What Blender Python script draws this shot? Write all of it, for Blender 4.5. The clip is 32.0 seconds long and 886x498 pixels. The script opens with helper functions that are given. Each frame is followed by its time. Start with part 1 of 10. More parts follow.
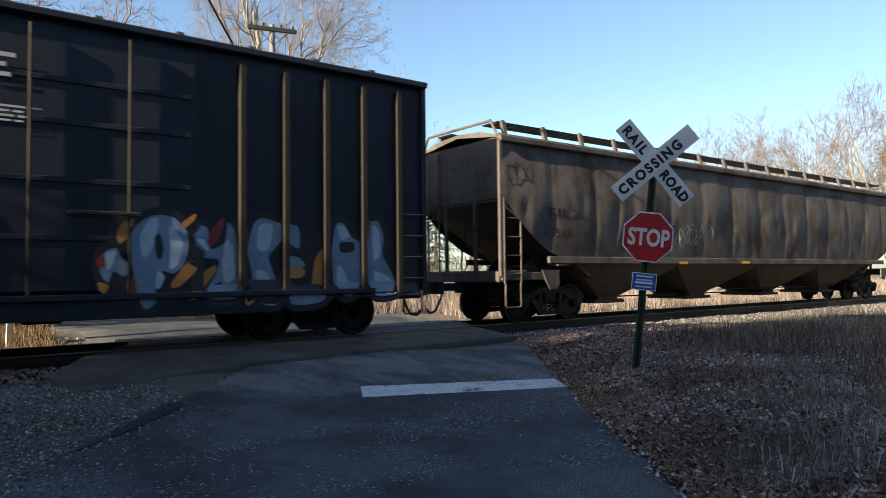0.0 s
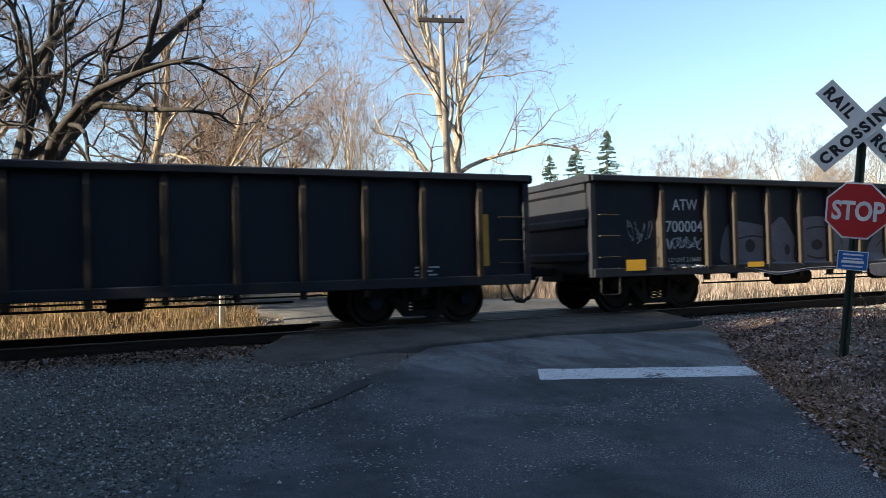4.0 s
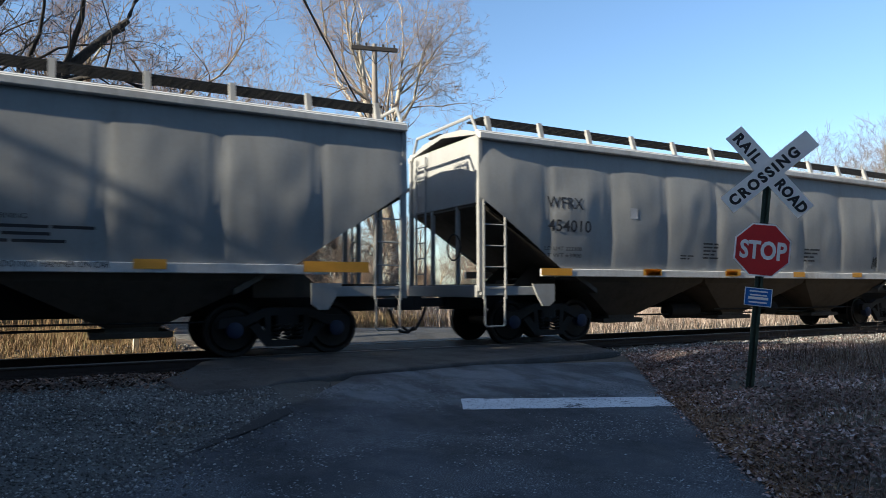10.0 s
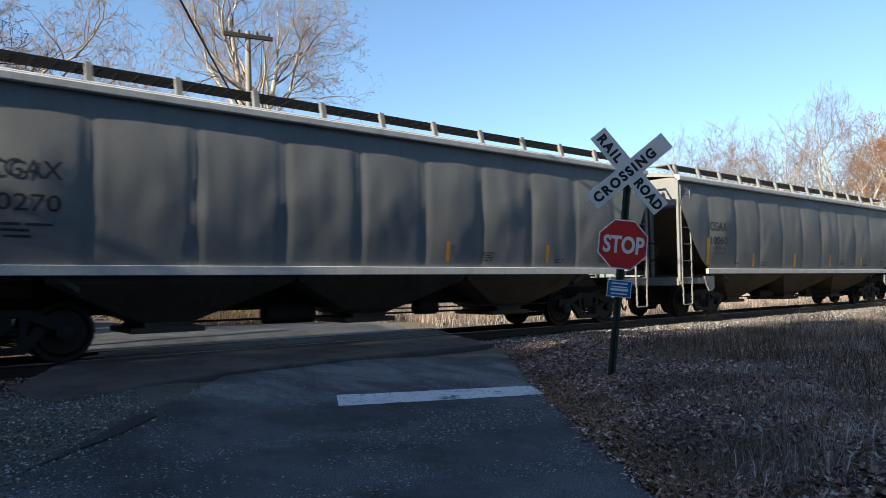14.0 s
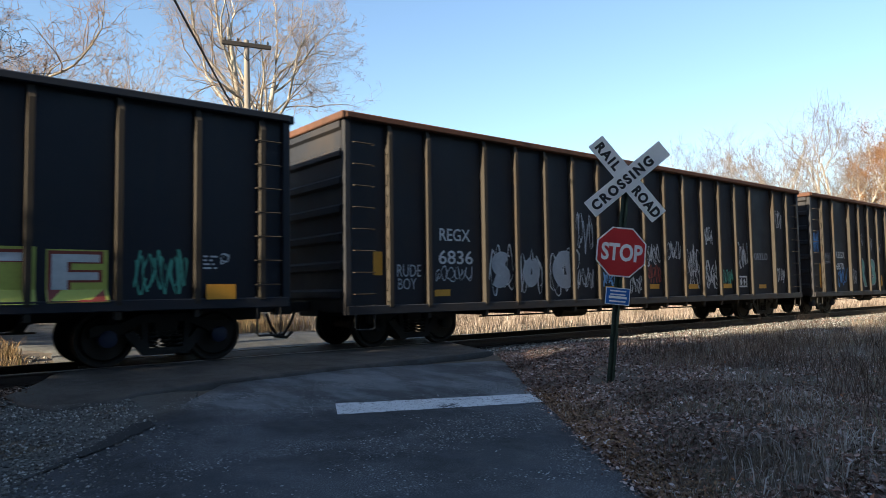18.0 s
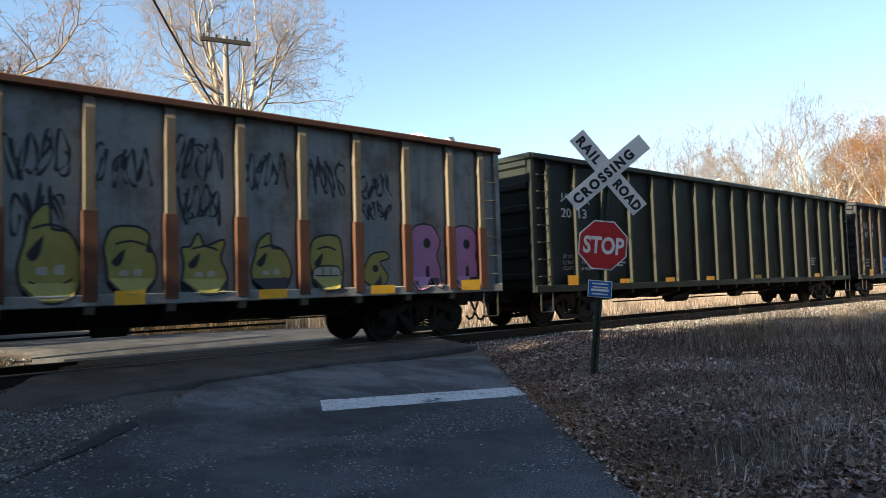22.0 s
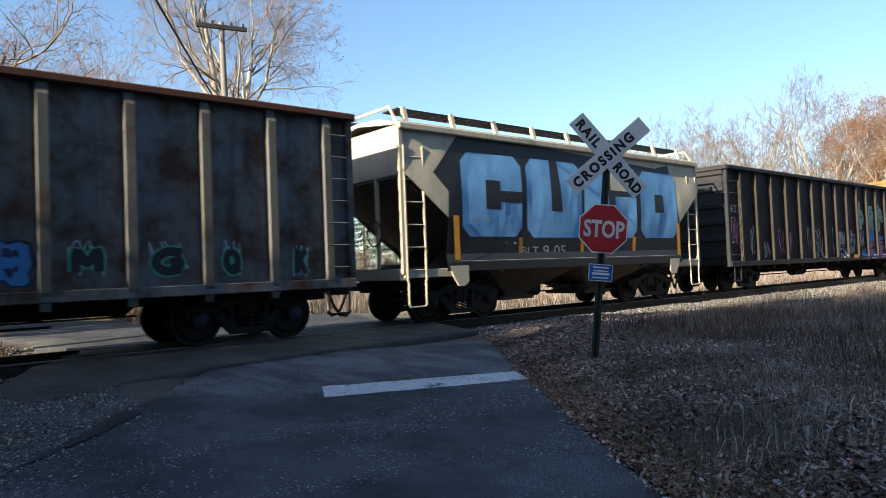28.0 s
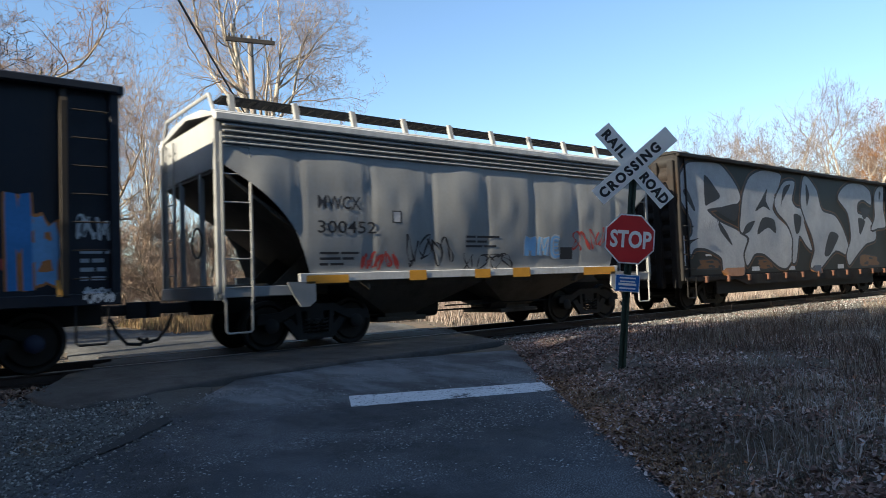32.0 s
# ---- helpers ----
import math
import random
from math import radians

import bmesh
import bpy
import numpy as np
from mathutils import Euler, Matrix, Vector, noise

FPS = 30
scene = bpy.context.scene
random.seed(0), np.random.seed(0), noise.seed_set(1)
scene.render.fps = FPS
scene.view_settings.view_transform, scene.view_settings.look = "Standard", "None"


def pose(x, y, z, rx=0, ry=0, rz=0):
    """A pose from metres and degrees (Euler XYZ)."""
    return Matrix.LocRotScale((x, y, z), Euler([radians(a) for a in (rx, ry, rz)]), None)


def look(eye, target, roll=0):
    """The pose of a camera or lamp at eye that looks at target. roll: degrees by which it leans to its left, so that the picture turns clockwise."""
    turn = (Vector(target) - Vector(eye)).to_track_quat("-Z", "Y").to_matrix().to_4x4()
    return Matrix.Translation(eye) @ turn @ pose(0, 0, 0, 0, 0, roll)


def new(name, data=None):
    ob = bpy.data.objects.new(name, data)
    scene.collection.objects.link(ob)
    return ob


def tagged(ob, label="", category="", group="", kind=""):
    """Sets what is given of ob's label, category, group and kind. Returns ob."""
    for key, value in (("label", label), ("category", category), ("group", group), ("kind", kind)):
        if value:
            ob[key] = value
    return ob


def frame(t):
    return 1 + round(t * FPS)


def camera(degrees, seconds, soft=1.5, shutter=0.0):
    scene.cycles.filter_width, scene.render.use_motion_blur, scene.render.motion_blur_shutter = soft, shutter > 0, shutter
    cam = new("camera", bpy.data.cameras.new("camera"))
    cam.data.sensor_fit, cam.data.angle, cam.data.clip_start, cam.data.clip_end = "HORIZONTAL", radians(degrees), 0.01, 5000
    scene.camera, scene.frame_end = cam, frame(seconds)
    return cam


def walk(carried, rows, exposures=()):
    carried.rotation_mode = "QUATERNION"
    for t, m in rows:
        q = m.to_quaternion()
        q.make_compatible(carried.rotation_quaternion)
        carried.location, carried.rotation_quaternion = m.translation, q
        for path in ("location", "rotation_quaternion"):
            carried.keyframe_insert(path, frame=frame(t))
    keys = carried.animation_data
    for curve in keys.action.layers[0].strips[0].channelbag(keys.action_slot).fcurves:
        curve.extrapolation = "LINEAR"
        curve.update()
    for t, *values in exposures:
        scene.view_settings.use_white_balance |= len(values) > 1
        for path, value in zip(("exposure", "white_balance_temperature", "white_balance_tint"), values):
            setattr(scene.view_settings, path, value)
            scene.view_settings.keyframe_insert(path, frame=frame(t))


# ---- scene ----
cam = camera(65.81, 32.0, soft=0.6, shutter=0.12)
# seconds, x, y, z, then pitch, roll and yaw of a camera held in the hand; x runs along the track, y across it
PATH = [
    (0.0, 0.005, 0.0, 1.155, 92.17, 0.58, -36.91),
    (0.5, 0.01, 0.002, 1.159, 92.2, 1.68, -37.38),
    (1.0, 0.015, -0.001, 1.157, 92.24, 2.24, -37.33),
    (1.5, 0.009, 0.01, 1.151, 92.04, 2.11, -37.23),
    (2.0, 0.001, 0.025, 1.144, 91.92, 2.23, -36.17),
    (2.5, -0.011, 0.033, 1.147, 92.14, 2.47, -28.07),
    (3.0, -0.017, 0.043, 1.144, 92.18, 2.67, -21.94),
    (3.5, -0.021, 0.039, 1.136, 91.63, 1.92, -22.05),
    (5.5, -0.011, 0.026, 1.142, 90.53, 1.03, -24.53),
    (6.0, -0.012, 0.016, 1.148, 90.76, 1.36, -25.13),
    (6.5, -0.014, 0.021, 1.141, 90.95, 1.38, -26.01),
    (7.0, -0.013, 0.021, 1.147, 90.89, 1.02, -26.83),
    (7.5, -0.013, 0.018, 1.143, 90.92, 0.63, -27.54),
    (8.0, -0.013, 0.016, 1.145, 91.05, 0.69, -27.81),
    (8.5, -0.02, 0.012, 1.144, 91.4, 0.65, -28.06),
    (9.0, -0.023, 0.014, 1.148, 92.05, 0.43, -28.28),
    (9.5, -0.024, 0.015, 1.147, 92.74, 0.1, -28.48),
    (10.0, -0.024, 0.012, 1.15, 93.33, 0.11, -28.77),
    (10.5, -0.01, 0.007, 1.153, 93.55, 0.42, -28.93),
    (11.0, 0.005, -0.005, 1.158, 93.47, 0.54, -30.67),
    (11.5, 0.011, 0.005, 1.156, 93.59, 0.71, -35.58),
    (12.0, 0.014, 0.01, 1.151, 93.43, 0.6, -36.86),
    (12.5, 0.013, 0.01, 1.148, 93.14, 0.53, -37.99),
    (13.0, 0.01, 0.01, 1.14, 92.93, 0.43, -38.54),
    (13.5, 0.017, 0.007, 1.146, 92.77, 0.67, -38.74),
    (15.5, 0.002, -0.016, 1.154, 93.62, 0.99, -38.93),
    (16.0, -0.004, -0.012, 1.156, 93.99, 1.01, -38.66),
    (16.5, -0.004, -0.011, 1.154, 94.19, 0.71, -38.43),
    (17.0, 0.004, -0.005, 1.153, 94.07, 0.59, -38.44),
    (17.5, 0.009, -0.006, 1.15, 93.91, 0.72, -38.62),
    (18.0, 0.007, -0.007, 1.154, 93.45, 0.85, -38.94),
    (18.5, 0.014, -0.003, 1.152, 93.31, 1.16, -39.02),
    (19.0, 0.015, -0.004, 1.151, 93.24, 1.6, -38.86),
    (19.5, 0.005, -0.005, 1.154, 93.18, 2.07, -38.71),
    (20.0, 0.004, -0.008, 1.153, 93.11, 2.08, -38.84),
    (20.5, 0.007, -0.012, 1.153, 93.09, 1.99, -39.34),
    (21.0, 0.005, -0.014, 1.152, 93.12, 1.96, -40.02),
    (21.5, 0.001, -0.014, 1.148, 93.12, 1.89, -40.3),
    (22.0, 0.002, -0.019, 1.15, 93.04, 1.65, -40.29),
    (22.5, -0.004, -0.024, 1.15, 93.02, 1.6, -40.1),
    (23.0, -0.003, -0.025, 1.152, 93.06, 1.72, -39.98),
    (23.5, 0.001, -0.022, 1.154, 93.09, 1.86, -39.91),
    (24.0, 0.003, -0.02, 1.154, 93.01, 2.13, -39.94),
    (24.5, 0.004, -0.016, 1.155, 92.92, 2.21, -39.98),
    (25.0, 0.01, -0.011, 1.151, 92.86, 2.2, -40.04),
    (25.5, 0.011, -0.01, 1.151, 92.66, 2.15, -40.18),
    (27.5, 0.013, -0.005, 1.146, 91.93, 2.31, -40.28),
    (28.0, 0.01, -0.003, 1.149, 91.82, 2.24, -40.28),
    (28.5, 0.018, 0.001, 1.148, 91.46, 2.22, -40.37),
    (29.0, 0.02, 0.002, 1.15, 91.04, 2.34, -40.47),
    (29.5, 0.017, -0.001, 1.149, 91.0, 2.73, -40.28),
    (30.0, 0.001, -0.005, 1.145, 91.21, 2.9, -39.74),
    (30.5, -0.008, -0.014, 1.151, 91.57, 2.66, -39.03),
    (31.0, -0.008, -0.022, 1.153, 92.01, 2.17, -38.55),
    (31.5, -0.015, -0.027, 1.155, 92.47, 2.11, -38.39),
    (32.0, -0.018, -0.026, 1.155, 92.73, 2.19, -38.17),
]
# the picture brightens and warms a little while dark cars pass, and darkens behind pale ones
EXPOSURES = [(0.0, 1.6, 6000.0, 5.0), (1.0, 1.8, 6350.0, 5.0), (2.0, 1.92, 6450.0, 5.0), (3.5, 1.8, 6050.0, 5.0), (6.0, 1.82, 6000.0, 5.0), (7.0, 1.92, 6150.0, 5.0), (8.3, 1.68, 5800.0, 5.0), (9.0, 1.46, 5550.0, 5.0), (10.0, 1.4, 5500.0, 5.0), (13.0, 1.42, 5500.0, 5.0),
             (16.0, 1.62, 5750.0, 5.0), (20.0, 1.8, 6250.0, 5.0), (22.0, 1.82, 6300.0, 5.0), (23.0, 1.56, 5650.0, 5.0), (24.0, 1.5, 5700.0, 5.0), (25.0, 1.72, 5850.0, 5.0), (28.0, 1.6, 5700.0, 5.0), (32.0, 1.55, 5650.0, 5.0)]
walk(cam, [(t, pose(x, y, z, rx, ry, rz)) for t, x, y, z, rx, ry, rz in PATH], exposures=EXPOSURES)

# low winter sun from the side where the train comes from, a clear sky
SUN_AZ, SUN_EL = 184.0, 24.0      # degrees from +x towards +y; height
world = bpy.data.worlds.new("sky")
scene.world = world
world.use_nodes = True
wn = world.node_tree
sky = wn.nodes.new("ShaderNodeTexSky")
sky.sky_type = "NISHITA"
sky.sun_disc = False
sky.sun_elevation = radians(SUN_EL)
sky.sun_rotation = radians(90.0 - SUN_AZ)
sky.air_density, sky.dust_density, sky.ozone_density = 1.0, 1.2, 1.0
wn.links.new(sky.outputs[0], wn.nodes["Background"].inputs[0])
wn.nodes["Background"].inputs[1].default_value = 0.078
sun = new("sun", bpy.data.lights.new("sun", "SUN"))
sun.data.energy, sun.data.angle, sun.data.color = 5.2, radians(0.5), (1.0, 0.8, 0.55)
d = Vector((math.cos(radians(SUN_AZ)) * math.cos(radians(SUN_EL)), math.sin(radians(SUN_AZ)) * math.cos(radians(SUN_EL)), math.sin(radians(SUN_EL))))
sun.matrix_world = look(d * 60, (0, 0, 0))


# ---------------------------------------------------------------- tools
class Shape:
    """Points and faces of one mesh, gathered piece by piece."""

    def __init__(self):
        self.v, self.f = [], []

    def add(self, vs, fs):
        n = len(self.v)
        self.v.extend(vs)
        self.f.extend(tuple(i + n for i in f) for f in fs)
        return self

    def box(self, x0, x1, y0, y1, z0, z1, b=0.012):
        """A box with chamfered edges."""
        b = min(b, 0.3 * min(abs(x1 - x0), abs(y1 - y0), abs(z1 - z0)))
        c = ((x0 + x1) / 2, (y0 + y1) / 2, (z0 + z1) / 2)
        h = ((x1 - x0) / 2, (y1 - y0) / 2, (z1 - z0) / 2)
        vs, idx = [], {}
        for sx in (-1, 1):
            for sy in (-1, 1):
                for sz in (-1, 1):
                    s = (sx, sy, sz)
                    for a in range(3):
                        idx[s, a] = len(vs)
                        vs.append(tuple(c[k] + s[k] * (h[k] - (0 if k == a else b)) for k in range(3)))
        fs = []
        for a in range(3):
            u, w = (a + 1) % 3, (a + 2) % 3
            for sa in (-1, 1):
                q = []
                for su, sw in ((-1, -1), (1, -1), (1, 1), (-1, 1)):
                    s = [0, 0, 0]
                    s[a], s[u], s[w] = sa, su, sw
                    q.append(idx[tuple(s), a])
                fs.append(q if sa > 0 else q[::-1])
            for su in (-1, 1):
                for sw in (-1, 1):
                    s0, s1 = [0, 0, 0], [0, 0, 0]
                    s0[a], s1[a] = -1, 1
                    s0[u] = s1[u] = su
                    s0[w] = s1[w] = sw
                    q = [idx[tuple(s0), u], idx[tuple(s1), u], idx[tuple(s1), w], idx[tuple(s0), w]]
                    fs.append(q if su * sw > 0 else q[::-1])
        for sx in (-1, 1):
            for sy in (-1, 1):
                for sz in (-1, 1):
                    s = (sx, sy, sz)
                    q = [idx[s, 0], idx[s, 1], idx[s, 2]]
                    fs.append(q if sx * sy * sz > 0 else q[::-1])
        return self.add(vs, fs)

    def prism(self, outline, a0, a1, axis="y"):
        """An outline of (u, w) pairs drawn out along an axis. y: (x, z); x: (y, z); z: (x, y)."""
        n = len(outline)
        put = {"y": lambda p, a: (p[0], a, p[1]), "x": lambda p, a: (a, p[0], p[1]), "z": lambda p, a: (p[0], p[1], a)}[axis]
        vs = [put(p, a0) for p in outline] + [put(p, a1) for p in outline]
        fs = [tuple(range(n)), tuple(range(2 * n - 1, n - 1, -1))]
        fs += [(i, n + i, n + (i + 1) % n, (i + 1) % n) for i in range(n)]
        return self.add(vs, fs)

    def loft(self, rings, caps=True, closed=True):
        n = len(rings[0])
        vs = [p for r in rings for p in r]
        fs = []
        for i in range(len(rings) - 1):
            for j in range(n if closed else n - 1):
                k = (j + 1) % n
                fs.append((i * n + j, i * n + k, (i + 1) * n + k, (i + 1) * n + j))
        if caps:
            fs += [tuple(range(n - 1, -1, -1)), tuple(range((len(rings) - 1) * n, len(rings) * n))]
        return self.add(vs, fs)

    def tube(self, points, r, n=6, caps=True):
        """A round bar along points; r is one radius or one for each point."""
        ps = [Vector(p) for p in points]
        rs = r if isinstance(r, (list, tuple)) else [r] * len(ps)
        rings, side = [], None
        for i, p in enumerate(ps):
            d = (ps[min(i + 1, len(ps) - 1)] - ps[max(i - 1, 0)]).normalized()
            if side is None:
                side = d.cross(Vector((0, 0, 1)) if abs(d.z) < 0.9 else Vector((1, 0, 0))).normalized()
            side = (side - d * side.dot(d)).normalized()
            up = d.cross(side)
            rings.append([tuple(p + rs[i] * (math.cos(a) * side + math.sin(a) * up)) for a in (6.28318 * k / n for k in range(n))])
        return self.loft(rings, caps)

    def turn(self, profile, axis="y", n=20, at=(0, 0, 0)):
        """A profile of (along, radius) turned round an axis."""
        rings = []
        for a, r in profile:
            ring = []
            for k in range(n):
                c, s = r * math.cos(6.28318 * k / n), r * math.sin(6.28318 * k / n)
                p = {"y": (c, a, s), "x": (a, c, s), "z": (c, s, a)}[axis]
                ring.append((p[0] + at[0], p[1] + at[1], p[2] + at[2]))
            rings.append(ring)
        return self.loft(rings)

    def mesh(self, name, smooth=False):
        me = bpy.data.meshes.new(name)
        me.from_pydata(self.v, [], self.f)
        bm = bmesh.new()
        bm.from_mesh(me)
        bmesh.ops.recalc_face_normals(bm, faces=bm.faces)
        bm.to_mesh(me)
        bm.free()
        if smooth:
            me.shade_smooth()
            me.set_sharp_from_angle(angle=radians(35))
        me.validate()
        return me


def part(name, shape, material, parent=None, label="", smooth=False, kind=""):
    """One mesh object of its own, under a thing or a part."""
    me = shape if isinstance(shape, bpy.types.Mesh) else shape.mesh(name, smooth)
    if material and not me.materials:
        me.materials.append(material)
    ob = new(name, me)
    if parent:
        ob.parent = parent
    return tagged(ob, label, kind=kind)


def thing(name, label, category, m=None, group="", kind=""):
    ob = new(name)
    ob.empty_display_size = 0.3
    if m:
        ob.matrix_basis = m
    return tagged(ob, label, category, group, kind)


def lettering(name, words, size, material, parent, x, z, y, bold=0.0, wide=1.0, label="", lift=0.004, space=1.0, tilt=0.0):
    """Words painted on a wall that faces -y, left end at x, foot at z, on the plane y."""
    cu = bpy.data.curves.new(name, "FONT")
    cu.body, cu.size, cu.offset, cu.extrude, cu.space_character = words, size / 0.7, bold, 0.002, space
    cu.resolution_u = 3
    ob = bpy.data.objects.new(name, cu)
    me = bpy.data.meshes.new_from_object(ob)
    bpy.data.objects.remove(ob)
    me.transform(pose(x, y - lift, z, 90, 0, 0) @ pose(0, 0, 0, 0, 0, tilt) @ Matrix.Diagonal((wide, 1, 1, 1)))
    return part(name, me, material, parent, label)


# ---------------------------------------------------------------- materials
def nodes_of(name):
    m = bpy.data.materials.new(name)
    m.use_nodes = True
    return m, m.node_tree, m.node_tree.nodes["Principled BSDF"]


def link(nt, a, b):
    nt.links.new(a, b)


def coords(nt, scale=(1, 1, 1), kind="Object"):
    tc = nt.nodes.new("ShaderNodeTexCoord")
    mp = nt.nodes.new("ShaderNodeMapping")
    mp.inputs["Scale"].default_value = scale
    link(nt, tc.outputs[kind], mp.inputs[0])
    return mp.outputs[0]


def noise_of(nt, vec, scale, detail=5, rough=0.6):
    n = nt.nodes.new("ShaderNodeTexNoise")
    n.inputs["Scale"].default_value, n.inputs["Detail"].default_value, n.inputs["Roughness"].default_value = scale, detail, rough
    link(nt, vec, n.inputs["Vector"])
    return n.outputs["Fac"]


def ramp(nt, fac, stops):
    r = nt.nodes.new("ShaderNodeValToRGB")
    e = r.color_ramp.elements
    while len(e) < len(stops):
        e.new(0.5)
    for k, (p, c) in enumerate(stops):
        e[k].position = p
        e[k].color = (*c, 1) if isinstance(c, tuple) else (c, c, c, 1)
    link(nt, fac, r.inputs[0])
    return r.outputs[0]


def mixed(nt, fac, a, b, how="MIX"):
    m = nt.nodes.new("ShaderNodeMix")
    m.data_type, m.blend_type = "RGBA", how
    for value, k in ((fac, 0), (a, 6), (b, 7)):
        slot = m.inputs[k]
        if isinstance(value, (int, float)):
            slot.default_value = value if k == 0 else (value, value, value, 1)
        elif isinstance(value, tuple):
            slot.default_value = (*value, 1)
        else:
            link(nt, value, slot)
    return m.outputs[2]


def bumped(nt, bs, height, strength=0.3, distance=0.01):
    b = nt.nodes.new("ShaderNodeBump")
    b.inputs["Strength"].default_value, b.inputs["Distance"].default_value = strength, distance
    link(nt, height, b.inputs["Height"])
    link(nt, b.outputs[0], bs.inputs["Normal"])


def steel(name, base, stain=(0.09, 0.045, 0.025), amount=0.45, streak=0.35, rough=0.5, patch=0.9, grime=(0.03, 0.027, 0.024)):
    """Painted steel: rust in patches, streaks that run down, road grime, fine dents."""
    m, nt, bs = nodes_of(name)
    v = coords(nt)
    vs = coords(nt, (3.2, 3.2, 0.22))
    big = noise_of(nt, v, patch, 6, 0.62)
    run = noise_of(nt, vs, 1.6, 6, 0.65)
    fine = noise_of(nt, v, 14, 4)
    tone = mixed(nt, 0.35, base, ramp(nt, noise_of(nt, v, 0.55, 3), [(0.3, tuple(c * 0.72 for c in base)), (0.7, tuple(min(1, c * 1.22) for c in base))]))
    c = mixed(nt, ramp(nt, big, [(0.62 - 0.2 * amount, 0.0), (0.74 - 0.12 * amount, amount)]), tone, stain)
    c = mixed(nt, ramp(nt, run, [(0.5, 0.0), (0.78, streak)]), c, grime)
    c = mixed(nt, ramp(nt, fine, [(0.35, 0.12), (0.6, 0.0)]), c, grime)
    link(nt, c, bs.inputs["Base Color"])
    link(nt, ramp(nt, big, [(0.35, rough), (0.75, min(1, rough + 0.3))]), bs.inputs["Roughness"])
    bumped(nt, bs, mixed(nt, 0.4, fine, big), 0.18, 0.012)
    bs.inputs["Specular IOR Level"].default_value = 0.3
    return m


def plain(name, base, rough=0.6, metal=0.0, vary=0.18, scale=6.0, bump=0.15):
    m, nt, bs = nodes_of(name)
    v = coords(nt)
    n = noise_of(nt, v, scale, 5)
    n2 = noise_of(nt, v, scale * 7, 3)
    c = mixed(nt, n, tuple(x * (1 - vary) for x in base), tuple(min(1, x * (1 + vary)) for x in base))
    c = mixed(nt, ramp(nt, n2, [(0.4, vary * 0.6), (0.6, 0.0)]), c, tuple(x * 0.5 for x in base))
    link(nt, c, bs.inputs["Base Color"])
    bs.inputs["Roughness"].default_value, bs.inputs["Metallic"].default_value = rough, metal
    bumped(nt, bs, n2, bump, 0.005)
    return m


def spray(name, base, fade=0.25):
    """Spray paint: thin in places, with worn specks."""
    return plain(name, base, 0.55, 0.0, fade, 2.5, 0.05)


BLACK_STEEL = plain("under_frame_steel", (0.009, 0.0085, 0.0085), 0.75, 0.0, 0.35, 4)
WHEEL_STEEL = plain("wheel_steel", (0.016, 0.014, 0.013), 0.6, 0.3, 0.3, 5)
BLUE_HUB = plain("blue_hub_cap", (0.015, 0.024, 0.06), 0.6)
RUBBER = plain("hose_rubber", (0.015, 0.015, 0.016), 0.7)
YELLOW_TAPE = plain("yellow_reflective_tape", (0.75, 0.42, 0.03), 0.45, 0.0, 0.15)
ORANGE_TAPE = plain("amber_reflective_tape", (0.62, 0.3, 0.03), 0.45, 0.0, 0.2)
WHITE_PAINT = spray("white_stencil_paint", (0.6, 0.6, 0.6))
GREY_PAINT = spray("pale_grey_spray_paint", (0.42, 0.43, 0.46))
DARK_PAINT = spray("black_stencil_paint", (0.02, 0.02, 0.025))
BLUE_PAINT = spray("bright_blue_spray_paint", (0.07, 0.24, 0.56))
PALE_BLUE = spray("pale_blue_spray_paint", (0.2, 0.4, 0.68))
RED_PAINT = spray("red_spray_paint", (0.42, 0.05, 0.04))
GREEN_PAINT = spray("green_spray_paint", (0.1, 0.38, 0.28))
LIME_PAINT = spray("yellow_green_spray_paint", (0.5, 0.52, 0.1))
PINK_PAINT = spray("pink_spray_paint", (0.5, 0.22, 0.4))
PURPLE_PAINT = spray("purple_spray_paint", (0.18, 0.09, 0.3))
ORANGE_PAINT = spray("orange_spray_paint", (0.55, 0.2, 0.05))
MAROON_PAINT = spray("maroon_spray_paint", (0.26, 0.045, 0.03))
SILVER_PAINT = spray("silver_spray_paint", (0.45, 0.47, 0.5))
PALE_GREEN = spray("pale_green_spray_paint", (0.2, 0.42, 0.36))
NAVY_PAINT = spray("navy_spray_paint", (0.02, 0.03, 0.09))
FADE_BLUE = spray("sky_blue_spray_paint", (0.16, 0.36, 0.66))
CREAM_PAINT = spray("cream_spray_paint", (0.5, 0.46, 0.36))
HAZE_BLUE = spray("hazy_blue_spray_paint", (0.24, 0.31, 0.42), 0.45)
PALE_STEEL = spray("pale_steel_blue_spray_paint", (0.52, 0.62, 0.68), 0.35)
BURNT_ORANGE = spray("burnt_orange_spray_paint", (0.6, 0.25, 0.06), 0.35)
DULL_SILVER = spray("dull_silver_spray_paint", (0.34, 0.355, 0.38), 0.3)
MID_GREY = spray("mid_grey_spray_paint", (0.2, 0.195, 0.19), 0.3)
GHOST_GREY = spray("faded_grey_spray_paint", (0.13, 0.135, 0.155), 0.35)
OCHRE_PAINT = spray("ochre_spray_paint", (0.13, 0.06, 0.02), 0.4)
GREY_VIOLET = spray("grey_violet_spray_paint", (0.135, 0.135, 0.16), 0.4)
DULL_YELLOW = spray("dull_yellow_spray_paint", (0.38, 0.33, 0.08), 0.3)
DEEP_BLUE = spray("deep_blue_spray_paint", (0.03, 0.075, 0.28), 0.3)
DULL_PURPLE = spray("dull_purple_brown_spray_paint", (0.1, 0.065, 0.075), 0.4)
